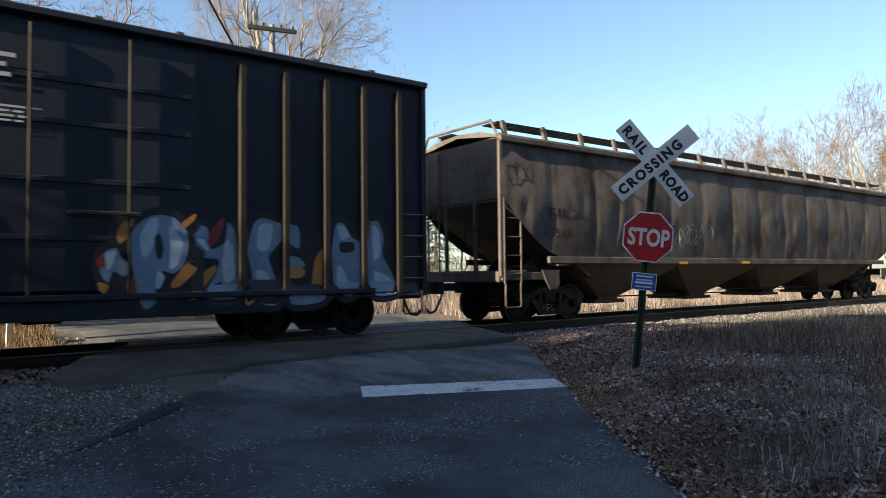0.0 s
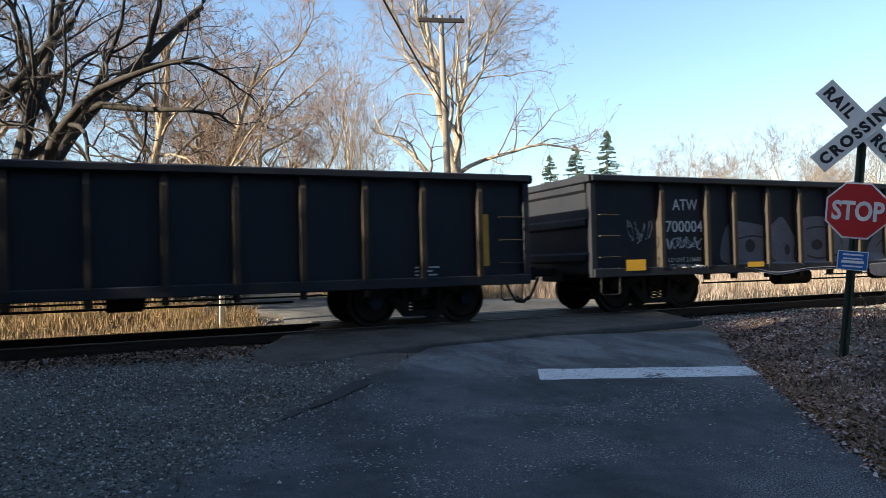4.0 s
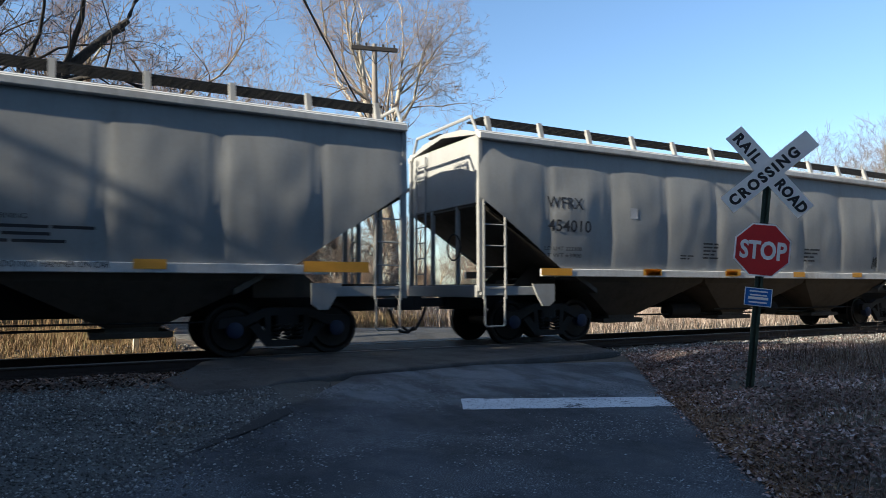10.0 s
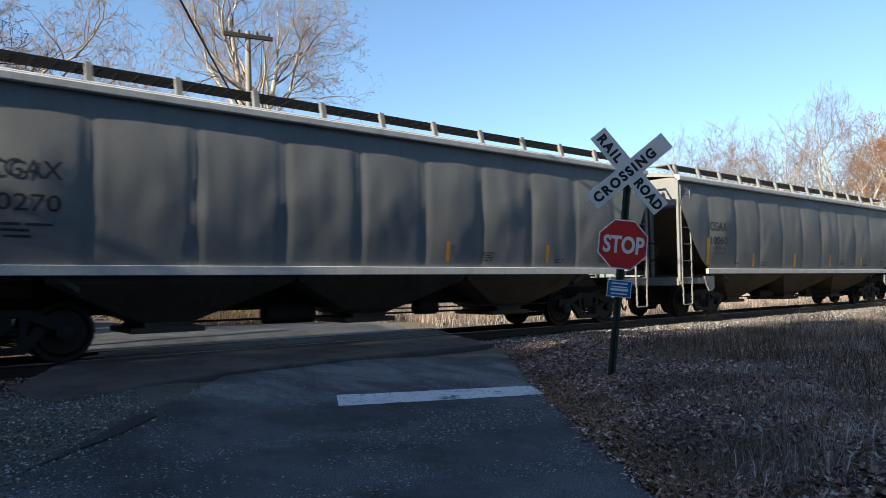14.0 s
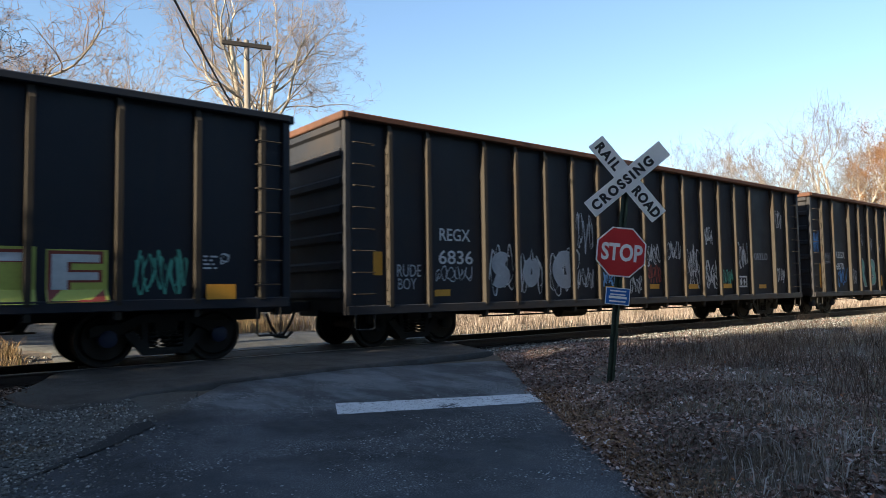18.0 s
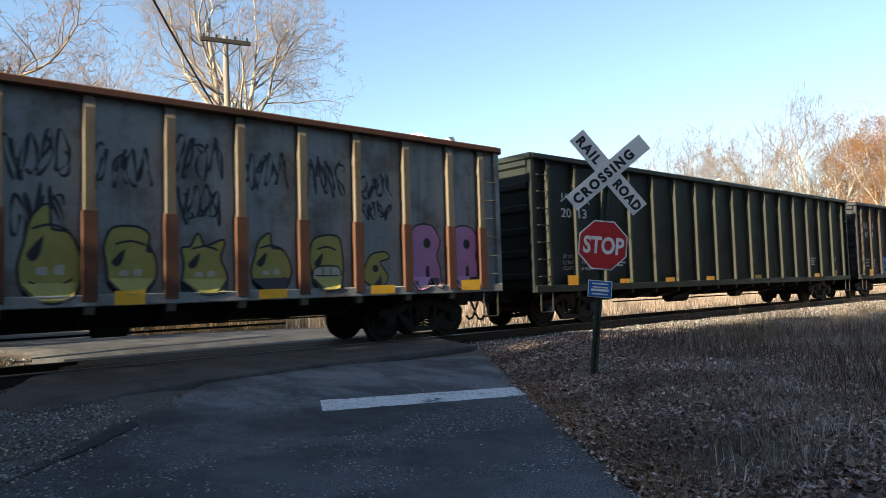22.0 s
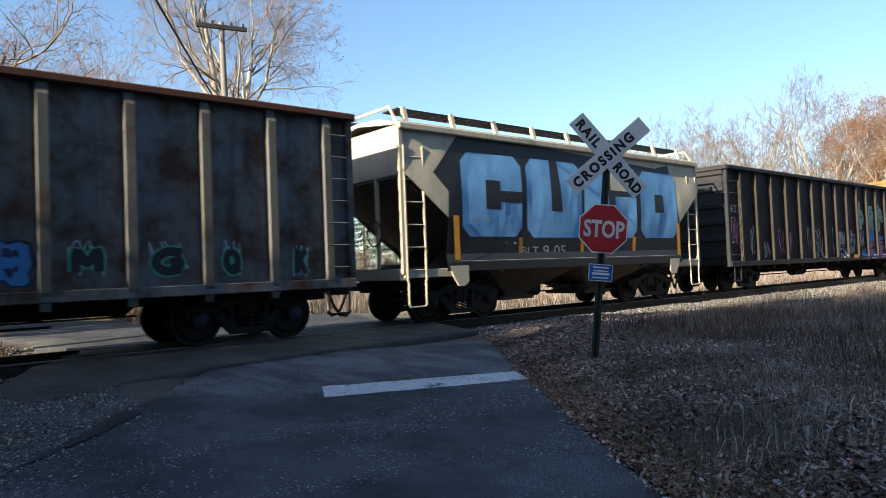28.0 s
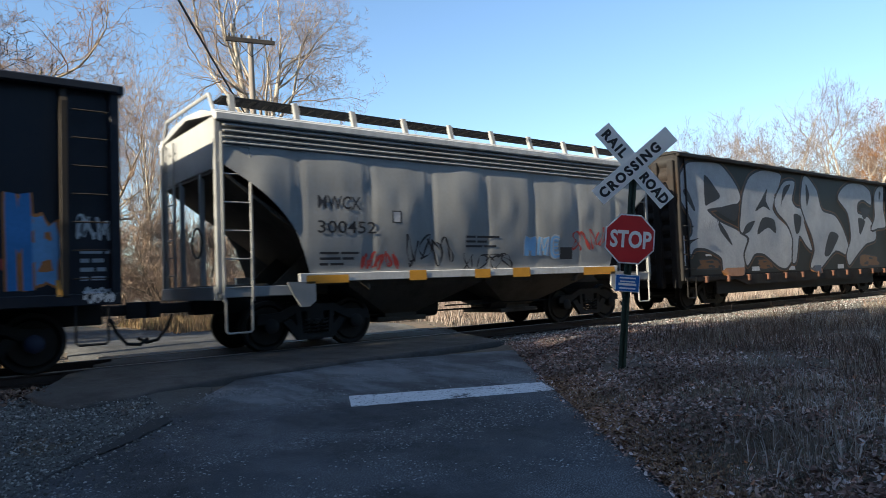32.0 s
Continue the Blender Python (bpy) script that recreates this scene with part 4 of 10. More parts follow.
# ---- covered hoppers
def hopper(name, label, front, rear, coat, under, eave=4.1, sill=(1.4, 1.56), bays=3, panels=10, cut=(1.15, 2.95), ribs=False, curved=False, stripe=None, trough=True, board=0.5, posts=None, seed=1, rib_coat=None):
    car, hf = car_root(name, label, front, rear)
    z0, z1 = sill
    deck = hf - 0.35
    cx_, cz_ = cut                 # how long and how high the end's opening is
    open_at = hf - 0.55

    def low(x):
        """The foot of the side sheet."""
        d = open_at + 0.5 - abs(x)
        if d >= cx_ + 0.9:
            return z1
        k = max(0.0, 1 - (d - 0.0) / (cx_ + 0.9))
        k = k ** (0.45 if curved == "round" else 1.7) if curved else k
        return z1 + (cz_ - z1) * k

    def face(x, z, q=-1, i=None):
        """How far out the side sheet stands at (x, z)."""
        h = min(1.0, max(0.0, (z - z1) / (eave - z1)))
        u = (x + open_at + 0.5) / (2 * open_at + 1.0) * panels
        k = u - math.floor(u)
        swell = 0.075 * math.sin(math.pi * h) if not ribs else 0.0
        dent = 0.03 * noise.noise((x * 0.9 + seed * 7, z * 0.7, q + seed)) + 0.012 * noise.noise((x * 2.6, z * 1.6, seed))
        bulge = 0.018 * math.sin(math.pi * k) * math.sin(math.pi * h) if not ribs else -0.01
        ding = 0.07 * max(0.0, noise.noise((x * 3.1, z * 1.5, 9.0)) - 0.18) * math.exp(-((z - 2.45) / 0.75) ** 2) if seed == 1 else 0.0
        return 1.5 + swell + bulge + dent * math.sin(math.pi * h) - ding

    SKIN[car.name] = lambda x, z: min(-face(x, z) - 0.0015, -1.574 if z < z1 else 0)
    for q in (-1, 1):              # the two side sheets, each with its dents
        s = Shape()
        fine = 14 if q < 0 else 7
        nx, nz = panels * fine, 20 if q < 0 else 12
        for i in range(nx + 1):
            x = -open_at - 0.5 + (2 * open_at + 1.0) * i / nx
            lo = low(x)
            for j in range(nz + 1):
                z = lo + (eave - lo) * j / nz
                s.v.append((x, q * (face(x, z, q) - (0.012 if i % fine == 0 and not ribs else 0)), z))
        n = nz + 1
        s.f = [(i * n + j, i * n + j + 1, (i + 1) * n + j + 1, (i + 1) * n + j) for i in range(nx) for j in range(nz)]
        part("side_sheet", s, coat, car, smooth=True)
        part("side_sill", Shape().box(-hf + 1.55, hf - 1.55, q * 1.5 - 0.04, q * 1.5 + 0.06 * 1, z0, z1, 0.01) if q > 0 else Shape().box(-hf + 1.55, hf - 1.55, -1.57, -1.46, z0, z1, 0.01), stripe or coat, car)
        ro = Shape().box(-hf + 0.05, hf - 0.05, min(q * 1.46, q * 1.6), max(q * 1.46, q * 1.6), eave - 0.02, eave + 0.12, 0.02)
        ro.box(-hf + 0.05, hf - 0.05, min(q * 1.42, q * 1.52), max(q * 1.42, q * 1.52), eave + 0.1, eave + 0.17, 0.02)
        part("roof_edge", ro, stripe or coat, car)
        if ribs:
            for k in range(18):
                x = -7.06 + 0.83 * k
                yb, yt = (q * 1.5, q * 1.63)
                rb = Shape().loft([[(x - 0.075, yb, z), (x - 0.05, yt if z < eave - 0.2 else q * 1.56, z), (x + 0.05, yt if z < eave - 0.2 else q * 1.56, z), (x + 0.075, yb, z)] for z in (z0 - 0.04, z0 + 0.02, eave - 0.25, eave + 0.02)])
                part("rib", rb, rib_coat or coat, car)
    roof = Shape().prism([(-1.5, eave + 0.12), (-0.85, eave + 0.3), (0, eave + 0.36), (0.85, eave + 0.3), (1.5, eave + 0.12), (1.5, eave + 0.08), (0, eave + 0.28), (-1.5, eave + 0.08)], -hf + 0.08, hf - 0.08, "x")
    part("roof", roof, coat, car)
    for q in (-1, 1):              # end wall and the sheet that slopes in under it
        e = Shape().box(min(q * (hf - 0.12), q * (hf - 0.16)), max(q * (hf - 0.12), q * (hf - 0.16)), -1.5, 1.5, cz_ - 0.1, eave + 0.1, 0.008)
        part("end_wall", e, coat, car)
        sl_ = Shape().prism([(q * (hf - 0.14), cz_ - 0.08), (q * (hf - 0.14), cz_ - 0.16), (q * (hf - 3.1), 1.05), (q * (hf - 3.1), 1.15)], -1.44, 1.44)
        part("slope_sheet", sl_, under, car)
        part("end_sill", Shape().box(min(q * (hf - 0.02), q * (hf - 0.2)), max(q * (hf - 0.02), q * (hf - 0.2)), -1.5, 1.5, 0.98, 1.22, 0.015), coat, car)
        for sy in (-1, 1):
            part("corner_post", Shape().box(q * (hf - 0.1) - 0.05, q * (hf - 0.1) + 0.05, sy * 1.5 - 0.04, sy * 1.5 + 0.04, 1.1, eave + 0.05, 0.01), coat, car)
            part("bolster_web", Shape().prism([(q * (hf - 1.2), 1.0), (q * (hf - 2.6), 1.0), (q * (hf - 2.6), 2.0), (q * (hf - 2.35), 2.0)], sy * 0.62 - 0.015, sy * 0.62 + 0.015), under, car)
            part("end_post", Shape().box(q * (hf - 0.16) - 0.04, q * (hf - 0.16) + 0.04, sy * 0.55 - 0.04, sy * 0.55 + 0.04, 1.1, cz_, 0.008), coat, car)
            part("side_stringer", Shape().box(min(q * (hf - 0.1), q * (hf - 1.7)), max(q * (hf - 0.1), q * (hf - 1.7)), sy * 1.5 - 0.04, sy * 1.5 + 0.05, 1.02, 1.2, 0.01), coat, car)
            part("jacking_pad", Shape().prism([(q * (hf - 1.3), 1.25), (q * (hf - 1.85), 1.25), (q * (hf - 1.85), 0.9), (q * (hf - 1.72), 0.8), (q * (hf - 1.55), 0.8), (q * (hf - 1.42), 1.0)], sy * 1.56 - 0.02, sy * 1.56 + 0.02), coat, car)
        ladder(car, q * (hf - 0.42), -1.54, 0.95, cz_ + 0.5 if posts is None else posts, 0.5, coat, 6)
        ladder(car, q * (hf - 0.06), 0.95, 0.95, eave, 0.45, coat, 9, along_x=False)
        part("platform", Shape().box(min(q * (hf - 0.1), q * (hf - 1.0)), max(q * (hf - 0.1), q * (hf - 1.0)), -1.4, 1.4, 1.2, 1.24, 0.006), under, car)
        stirrup(car, q * (hf - 0.42), -1.54, 0.42, 0.98, 0.46, coat)
    part("brake_wheel", Shape().tube([(-hf + 0.06, -0.55 + 0.27 * math.cos(a), 2.0 + 0.27 * math.sin(a)) for a in (k * 0.4488 for k in range(15))], 0.018, 6), BLACK_STEEL, car)
    run = 2 * (hf - 2.6)
    for k in range(bays):          # the funnels underneath
        xc = -run / 2 + run * (k + 0.5) / bays
        wt, wb = run / bays * 0.5, 0.34
        s = Shape().loft([[(xc - wt, -1.42, z0), (xc + wt, -1.42, z0), (xc + wt, 1.42, z0), (xc - wt, 1.42, z0)],
                          [(xc - wt * 0.96, -1.38, z0 - 0.12), (xc + wt * 0.96, -1.38, z0 - 0.12), (xc + wt * 0.96, 1.38, z0 - 0.12), (xc - wt * 0.96, 1.38, z0 - 0.12)],
                          [(xc - wb, -0.62, 0.5), (xc + wb, -0.62, 0.5), (xc + wb, 0.62, 0.5), (xc - wb, 0.62, 0.5)]])
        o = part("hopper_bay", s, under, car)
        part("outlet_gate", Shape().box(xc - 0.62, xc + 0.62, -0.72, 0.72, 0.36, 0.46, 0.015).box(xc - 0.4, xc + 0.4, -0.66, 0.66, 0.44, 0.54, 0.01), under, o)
    part("intermediate_sill", Shape().box(-run / 2 - 0.5, run / 2 + 0.5, -1.3, 1.3, z0 - 0.06, z0 - 0.01, 0.005), under, car)
    # added black box that stands in for the shaded interior between the bays
    part("dark_gap_box", Shape().box(-hf + 1.6, hf - 1.6, -0.24, 0.24, 0.68, z0 - 0.06, 0.01), BLACK_STEEL, car)
    # walkway on the roof
    for q in (-1, 1):
        s = Shape()
        yo, yi = q * 1.12, q * 0.62
        zb = eave + board
        for k in range(8):
            yy = yo + (yi - yo) * k / 7
            s.box(-hf + 0.35, hf - 0.35, yy - 0.012, yy + 0.012, zb, zb + 0.035, 0.0)
        for k in range(int(2 * hf / 0.3)):
            xx = -hf + 0.4 + 0.3 * k
            if xx < hf - 0.4:
                s.box(xx - 0.01, xx + 0.01, min(yo, yi), max(yo, yi), zb, zb + 0.03, 0.0)
        part("running_board", s, BLACK_STEEL, car)
        nb = int(2 * hf / 1.35)
        br = Shape().prism([(yo - q * 0.02, zb + 0.06), (yo + q * 0.06, zb + 0.06), (q * 1.3, eave + 0.14), (q * 1.22, eave + 0.14)], -0.05, 0.05, "x").mesh("bracket")
        br.materials.append(coat)
        for k in range(nb + 1):
            part("bracket", br, None, car).location = (-hf + 0.5 + (2 * hf - 1.0) * k / nb, 0, 0)
    for k in range(bays + 1):
        xc = -run / 2 + run * (k + 0.5) / (bays + 1)
        part("hatch_cover", Shape().box(xc - run / (bays + 1) * 0.46, xc + run / (bays + 1) * 0.46, -0.34, 0.34, eave + 0.34, eave + 0.5, 0.04), coat, car)
    for q in (-1, 1):
        part("roof_end_frame", Shape().tube([(q * (hf - 0.1), -1.5, eave), (q * (hf - 0.1), -1.2, eave + board), (q * (hf - 0.1), 1.2, eave + board), (q * (hf - 0.1), 1.5, eave)], 0.035, 6), coat, car)
    running_gear(car, hf, 2.1, blue=(seed % 2 == 0))
    return car, hf


# ---- gondolas
def gondola(name, label, front, rear, coat, rib_coat, top, bottom, ribs, chord=None, under=None, tie=0.0, seed=1, two_tone=None, cap_gap=0.0, first=1.0, end_step=True):
    car, hf = car_root(name, label, front, rear)
    ys = 1.46

    def face(x, z, q=-1):
        return ys + 0.024 * noise.noise((x * 0.8, z * 0.9, seed + q)) * math.sin(math.pi * min(1, max(0, (z - bottom) / (top - bottom))))

    SKIN[car.name] = lambda x, z: -face(x, z) - 0.0015 if z > bottom + 0.08 else -1.604
    for q in (-1, 1):
        s = Shape()
        n = 110
        for i in range(n + 1):
            x = -hf + 2 * hf * i / n
            for j in range(13):
                z = bottom + (top - bottom) * j / 12
                s.v.append((x, q * face(x, z, q), z))
        s.f = [(i * 13 + j, i * 13 + j + 1, i * 13 + j + 14, i * 13 + j + 13) for i in range(n) for j in range(12)]
        part("side_sheet", s, coat, car, smooth=True)
        part("inner_lining", Shape().box(-hf, hf, min(q * 1.36, q * 1.4), max(q * 1.36, q * 1.4), bottom, top - 0.02, 0.005), coat, car)
        part("top_chord", Shape().box(-hf - 0.02, hf + 0.02, min(q * 1.34, q * 1.62), max(q * 1.34, q * 1.62), top - 0.1, top + 0.03, 0.02), chord or coat, car)
        part("side_sill", Shape().box(-hf, hf, min(q * 1.36, q * 1.6), max(q * 1.36, q * 1.6), bottom - 0.1, bottom + 0.08, 0.015), under or coat, car)
        for k, x in enumerate(ribs):
            yb, yt = q * ys, q * 1.61
            lo = bottom - 0.22 if 0 < k < len(ribs) - 1 else bottom - 0.05
            w = 0.08 if seed in (19, 24) else 0.05
            rb = Shape().loft([[(x - w - 0.006, yb, z), (x - w + 0.006, y_, z), (x + w - 0.006, y_, z), (x + w + 0.006, yb, z)] for z, y_ in ((lo, q * 1.56), (bottom + 0.05, yt), (top - 0.3, yt), (top - 0.1, q * 1.55))])
            o = part("rib", rb, rib_coat, car)
            if two_tone and q < 0:
                part("rib_foot", Shape().box(x - w - 0.025, x + w + 0.025, yt - 0.006, yb, bottom - 0.02, bottom + 0.42 * (top - bottom), 0.004), two_tone, o)
    for q in (-1, 1):
        xe = q * (hf - 0.03)
        part("end_wall", Shape().box(xe - 0.03, xe + 0.03, -1.45, 1.45, bottom, top - 0.05, 0.005), coat, car)
        nz = max(3, int((top - bottom) / 0.52))
        for k in range(nz):
            z = bottom + 0.3 + (top - bottom - 0.5) * k / (nz - 1)
            st = Shape().loft([[(xe, y_, z - 0.13), (xe + q * 0.1, y_, z - 0.06), (xe + q * 0.1, y_, z + 0.06), (xe, y_, z + 0.13)] for y_ in (-1.42, 1.42)])
            part("end_stiffener", st, coat, car)
        part("end_chord", Shape().box(min(xe - 0.04, xe + q * 0.14), max(xe + 0.04, xe + q * 0.14), -1.6, 1.6, top - 0.12, top + 0.03, 0.02), chord or coat, car)
        for sy in (-1, 1):
            part("corner_post", Shape().box(xe - 0.07, xe + 0.07, sy * 1.5 - 0.06, sy * 1.5 + 0.1 if sy > 0 else sy * 1.5 + 0.06, bottom - 0.1, top, 0.015), coat, car)
        grabs(car, q * (hf - 0.38), -1.6, [bottom + 0.3 + 0.42 * k for k in range(int((top - bottom - 0.3) / 0.42))], 0.46, rib_coat)
        stirrup(car, q * (hf - 0.38), -1.58, 0.42, bottom + 0.1, 0.44, BLACK_STEEL)
        part("draft_gear_box", Shape().box(min(q * hf, q * (hf - 2.4)), max(q * hf, q * (hf - 2.4)), -0.4, 0.4, 0.66, bottom + 0.05, 0.02), BLACK_STEEL, car)
    part("floor", Shape().box(-hf + 0.05, hf - 0.05, -1.4, 1.4, bottom - 0.05, bottom + 0.05, 0.01), under or coat, car)
    if top > 4:                    # deep members under the floor of the tall cars
        for x in ribs[2:-2]:
            part("cross_bearer", Shape().prism([(-1.5, bottom - 0.03), (1.5, bottom - 0.03), (1.5, bottom - 0.2), (0.75, 0.6), (-0.75, 0.6), (-1.5, bottom - 0.2)], x - 0.07, x + 0.07, "x"), BLACK_STEEL, car)
        for y_ in (-0.62, 0.62):
            part("floor_stringer", Shape().prism([(-hf + 3.0, bottom - 0.04), (hf - 3.0, bottom - 0.04), (hf - 4.2, 0.62), (-hf + 4.2, 0.62)], y_ - 0.03, y_ + 0.03), BLACK_STEEL, car)
    running_gear(car, hf, 1.95, blue=(seed % 2 == 0))
    return car, hf


# ---- boxcars
def boxcar(name, label, front, rear, coat, rib_coat, top, bottom, ribs, door=None, door_coat=None, roof_coat=None, end_coat=None, seed=1, smooth_side=False, waves=9):
    car, hf = car_root(name, label, front, rear)
    ys = 1.46

    def face(x, z, q=-1):
        return ys + 0.02 * noise.noise((x * 0.8, z * 0.9, seed + q)) * math.sin(math.pi * min(1, max(0, (z - bottom) / (top - bottom))))

    SKIN[car.name] = lambda x, z: -1.571 if (door and door[0] < x < door[1]) or z < bottom else -face(x, z) - 0.0015
    for q in (-1, 1):
        s = Shape()
        n = 110
        for i in range(n + 1):
            x = -hf + 0.12 + (2 * hf - 0.24) * i / n
            for j in range(13):
                z = bottom + (top - bottom) * j / 12
                s.v.append((x, q * face(x, z, q), z))
        s.f = [(i * 13 + j, i * 13 + j + 1, i * 13 + j + 14, i * 13 + j + 13) for i in range(n) for j in range(12)]
        part("side_sheet", s, coat, car, smooth=True)
        part("side_sill", Shape().prism([(-hf + 0.1, bottom), (hf - 0.1, bottom), (hf - 0.1, bottom - 0.1), (hf - 2.9, bottom - 0.12), (hf - 3.6, bottom - 0.3), (-hf + 3.6, bottom - 0.3), (-hf + 2.9, bottom - 0.12), (-hf + 0.1, bottom - 0.1)], min(q * 1.42, q * 1.56), max(q * 1.42, q * 1.56)), coat, car)
        part("roof_edge", Shape().box(-hf + 0.02, hf - 0.02, min(q * 1.42, q * 1.6), max(q * 1.42, q * 1.6), top - 0.12, top, 0.02), roof_coat or coat, car)
        for x in ribs:
            if smooth_side:
                rb = Shape().box(x - 0.03, x + 0.03, min(q * ys, q * 1.5), max(q * ys, q * 1.5), bottom, top - 0.12, 0.006)
            else:
                rb = Shape().loft([[(x - 0.06, q * ys, z), (x - 0.048, q * 1.58, z), (x + 0.048, q * 1.58, z), (x + 0.06, q * ys, z)] for z in (bottom - 0.05, top - 0.3)])
            part("rib", rb, rib_coat, car)
        if door:
            x0, x1 = door
            for k in range(2):
                a, b = x0 + (x1 - x0) * k / 2 + 0.02, x0 + (x1 - x0) * (k + 1) / 2 - 0.02
                d_ = part("door", Shape().box(a, b, min(q * 1.5, q * 1.545), max(q * 1.5, q * 1.545), bottom + 0.12, top - 0.28, 0.01), door_coat, car)
                for z in (bottom + 0.9, bottom + 1.75, bottom + 2.6, top - 1.0):
                    if z < top - 0.6:
                        part("door_panel", Shape().box(a + 0.08, b - 0.08, min(q * 1.54, q * 1.565), max(q * 1.54, q * 1.565), z - 0.04, z + 0.04, 0.012), door_coat, d_)
                for u in (0.3, 0.7):
                    xx = a + (b - a) * u
                    part("lock_rod", Shape().tube([(xx, q * 1.6, bottom - 0.02), (xx, q * 1.6, top - 0.25)], 0.024, 7), rib_coat, d_)
                part("door_handle", Shape().box(a + 0.45 * (b - a), a + 0.75 * (b - a), min(q * 1.6, q * 1.64), max(q * 1.6, q * 1.64), bottom + 1.25, bottom + 1.31, 0.01), rib_coat, d_)
            part("door_track", Shape().box(x0 - (x1 - x0) * 0.1, x1 + (x1 - x0) * 0.5, min(q * 1.5, q * 1.62), max(q * 1.5, q * 1.62), bottom - 0.02, bottom + 0.07, 0.01), coat, car)
    part("roof", Shape().prism([(-1.6, top - 0.03), (-1.5, top + 0.03), (0, top + 0.16), (1.5, top + 0.03), (1.6, top - 0.03)], -hf, hf, "x"), roof_coat or coat, car)
    for k in range(int(2 * hf / 1.2)):
        x = -hf + 0.6 + 1.2 * k
        part("roof_seam", Shape().prism([(-1.56, top + 0.02), (-1.5, top + 0.07), (0, top + 0.2), (1.5, top + 0.07), (1.56, top + 0.02), (0, top + 0.1)], x - 0.05, x + 0.05, "x"), roof_coat or coat, car)
    for q in (-1, 1):
        xe = q * (hf - 0.08)
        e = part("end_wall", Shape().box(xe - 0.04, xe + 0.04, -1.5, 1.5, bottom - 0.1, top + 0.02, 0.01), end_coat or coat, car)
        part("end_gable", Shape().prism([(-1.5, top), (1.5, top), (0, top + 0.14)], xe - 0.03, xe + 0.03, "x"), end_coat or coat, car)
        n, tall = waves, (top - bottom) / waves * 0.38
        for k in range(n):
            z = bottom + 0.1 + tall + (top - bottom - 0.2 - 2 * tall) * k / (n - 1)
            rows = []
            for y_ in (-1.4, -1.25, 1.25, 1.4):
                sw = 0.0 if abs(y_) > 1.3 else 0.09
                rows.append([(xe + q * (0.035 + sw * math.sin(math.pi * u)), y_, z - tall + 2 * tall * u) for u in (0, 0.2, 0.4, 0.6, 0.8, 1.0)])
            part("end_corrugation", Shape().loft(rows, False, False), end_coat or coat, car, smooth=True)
        for sy in (-1, 1):
            part("corner_post", Shape().box(xe - 0.06, xe + 0.06, sy * 1.48 - 0.05, sy * 1.48 + 0.05, bottom - 0.1, top, 0.015), coat, car)
        grabs(car, q * (hf - 0.4), -1.57, [bottom + 0.25 + 0.42 * k for k in range(4)], 0.46, rib_coat)
        ladder(car, q * (hf + 0.04), 1.1, bottom, bottom + 1.9, 0.45, rib_coat, 5, along_x=False)
        ladder(car, q * (hf + 0.04), -1.15, bottom, bottom + 1.9, 0.45, rib_coat, 5, along_x=False)
        stirrup(car, q * (hf - 0.4), -1.55, 0.4, bottom, 0.44, rib_coat)
    part("underframe", Shape().box(-hf + 0.1, hf - 0.1, -1.4, 1.4, bottom - 0.16, bottom, 0.01), BLACK_STEEL, car)
    running_gear(car, hf, 2.2)
    return car, hf


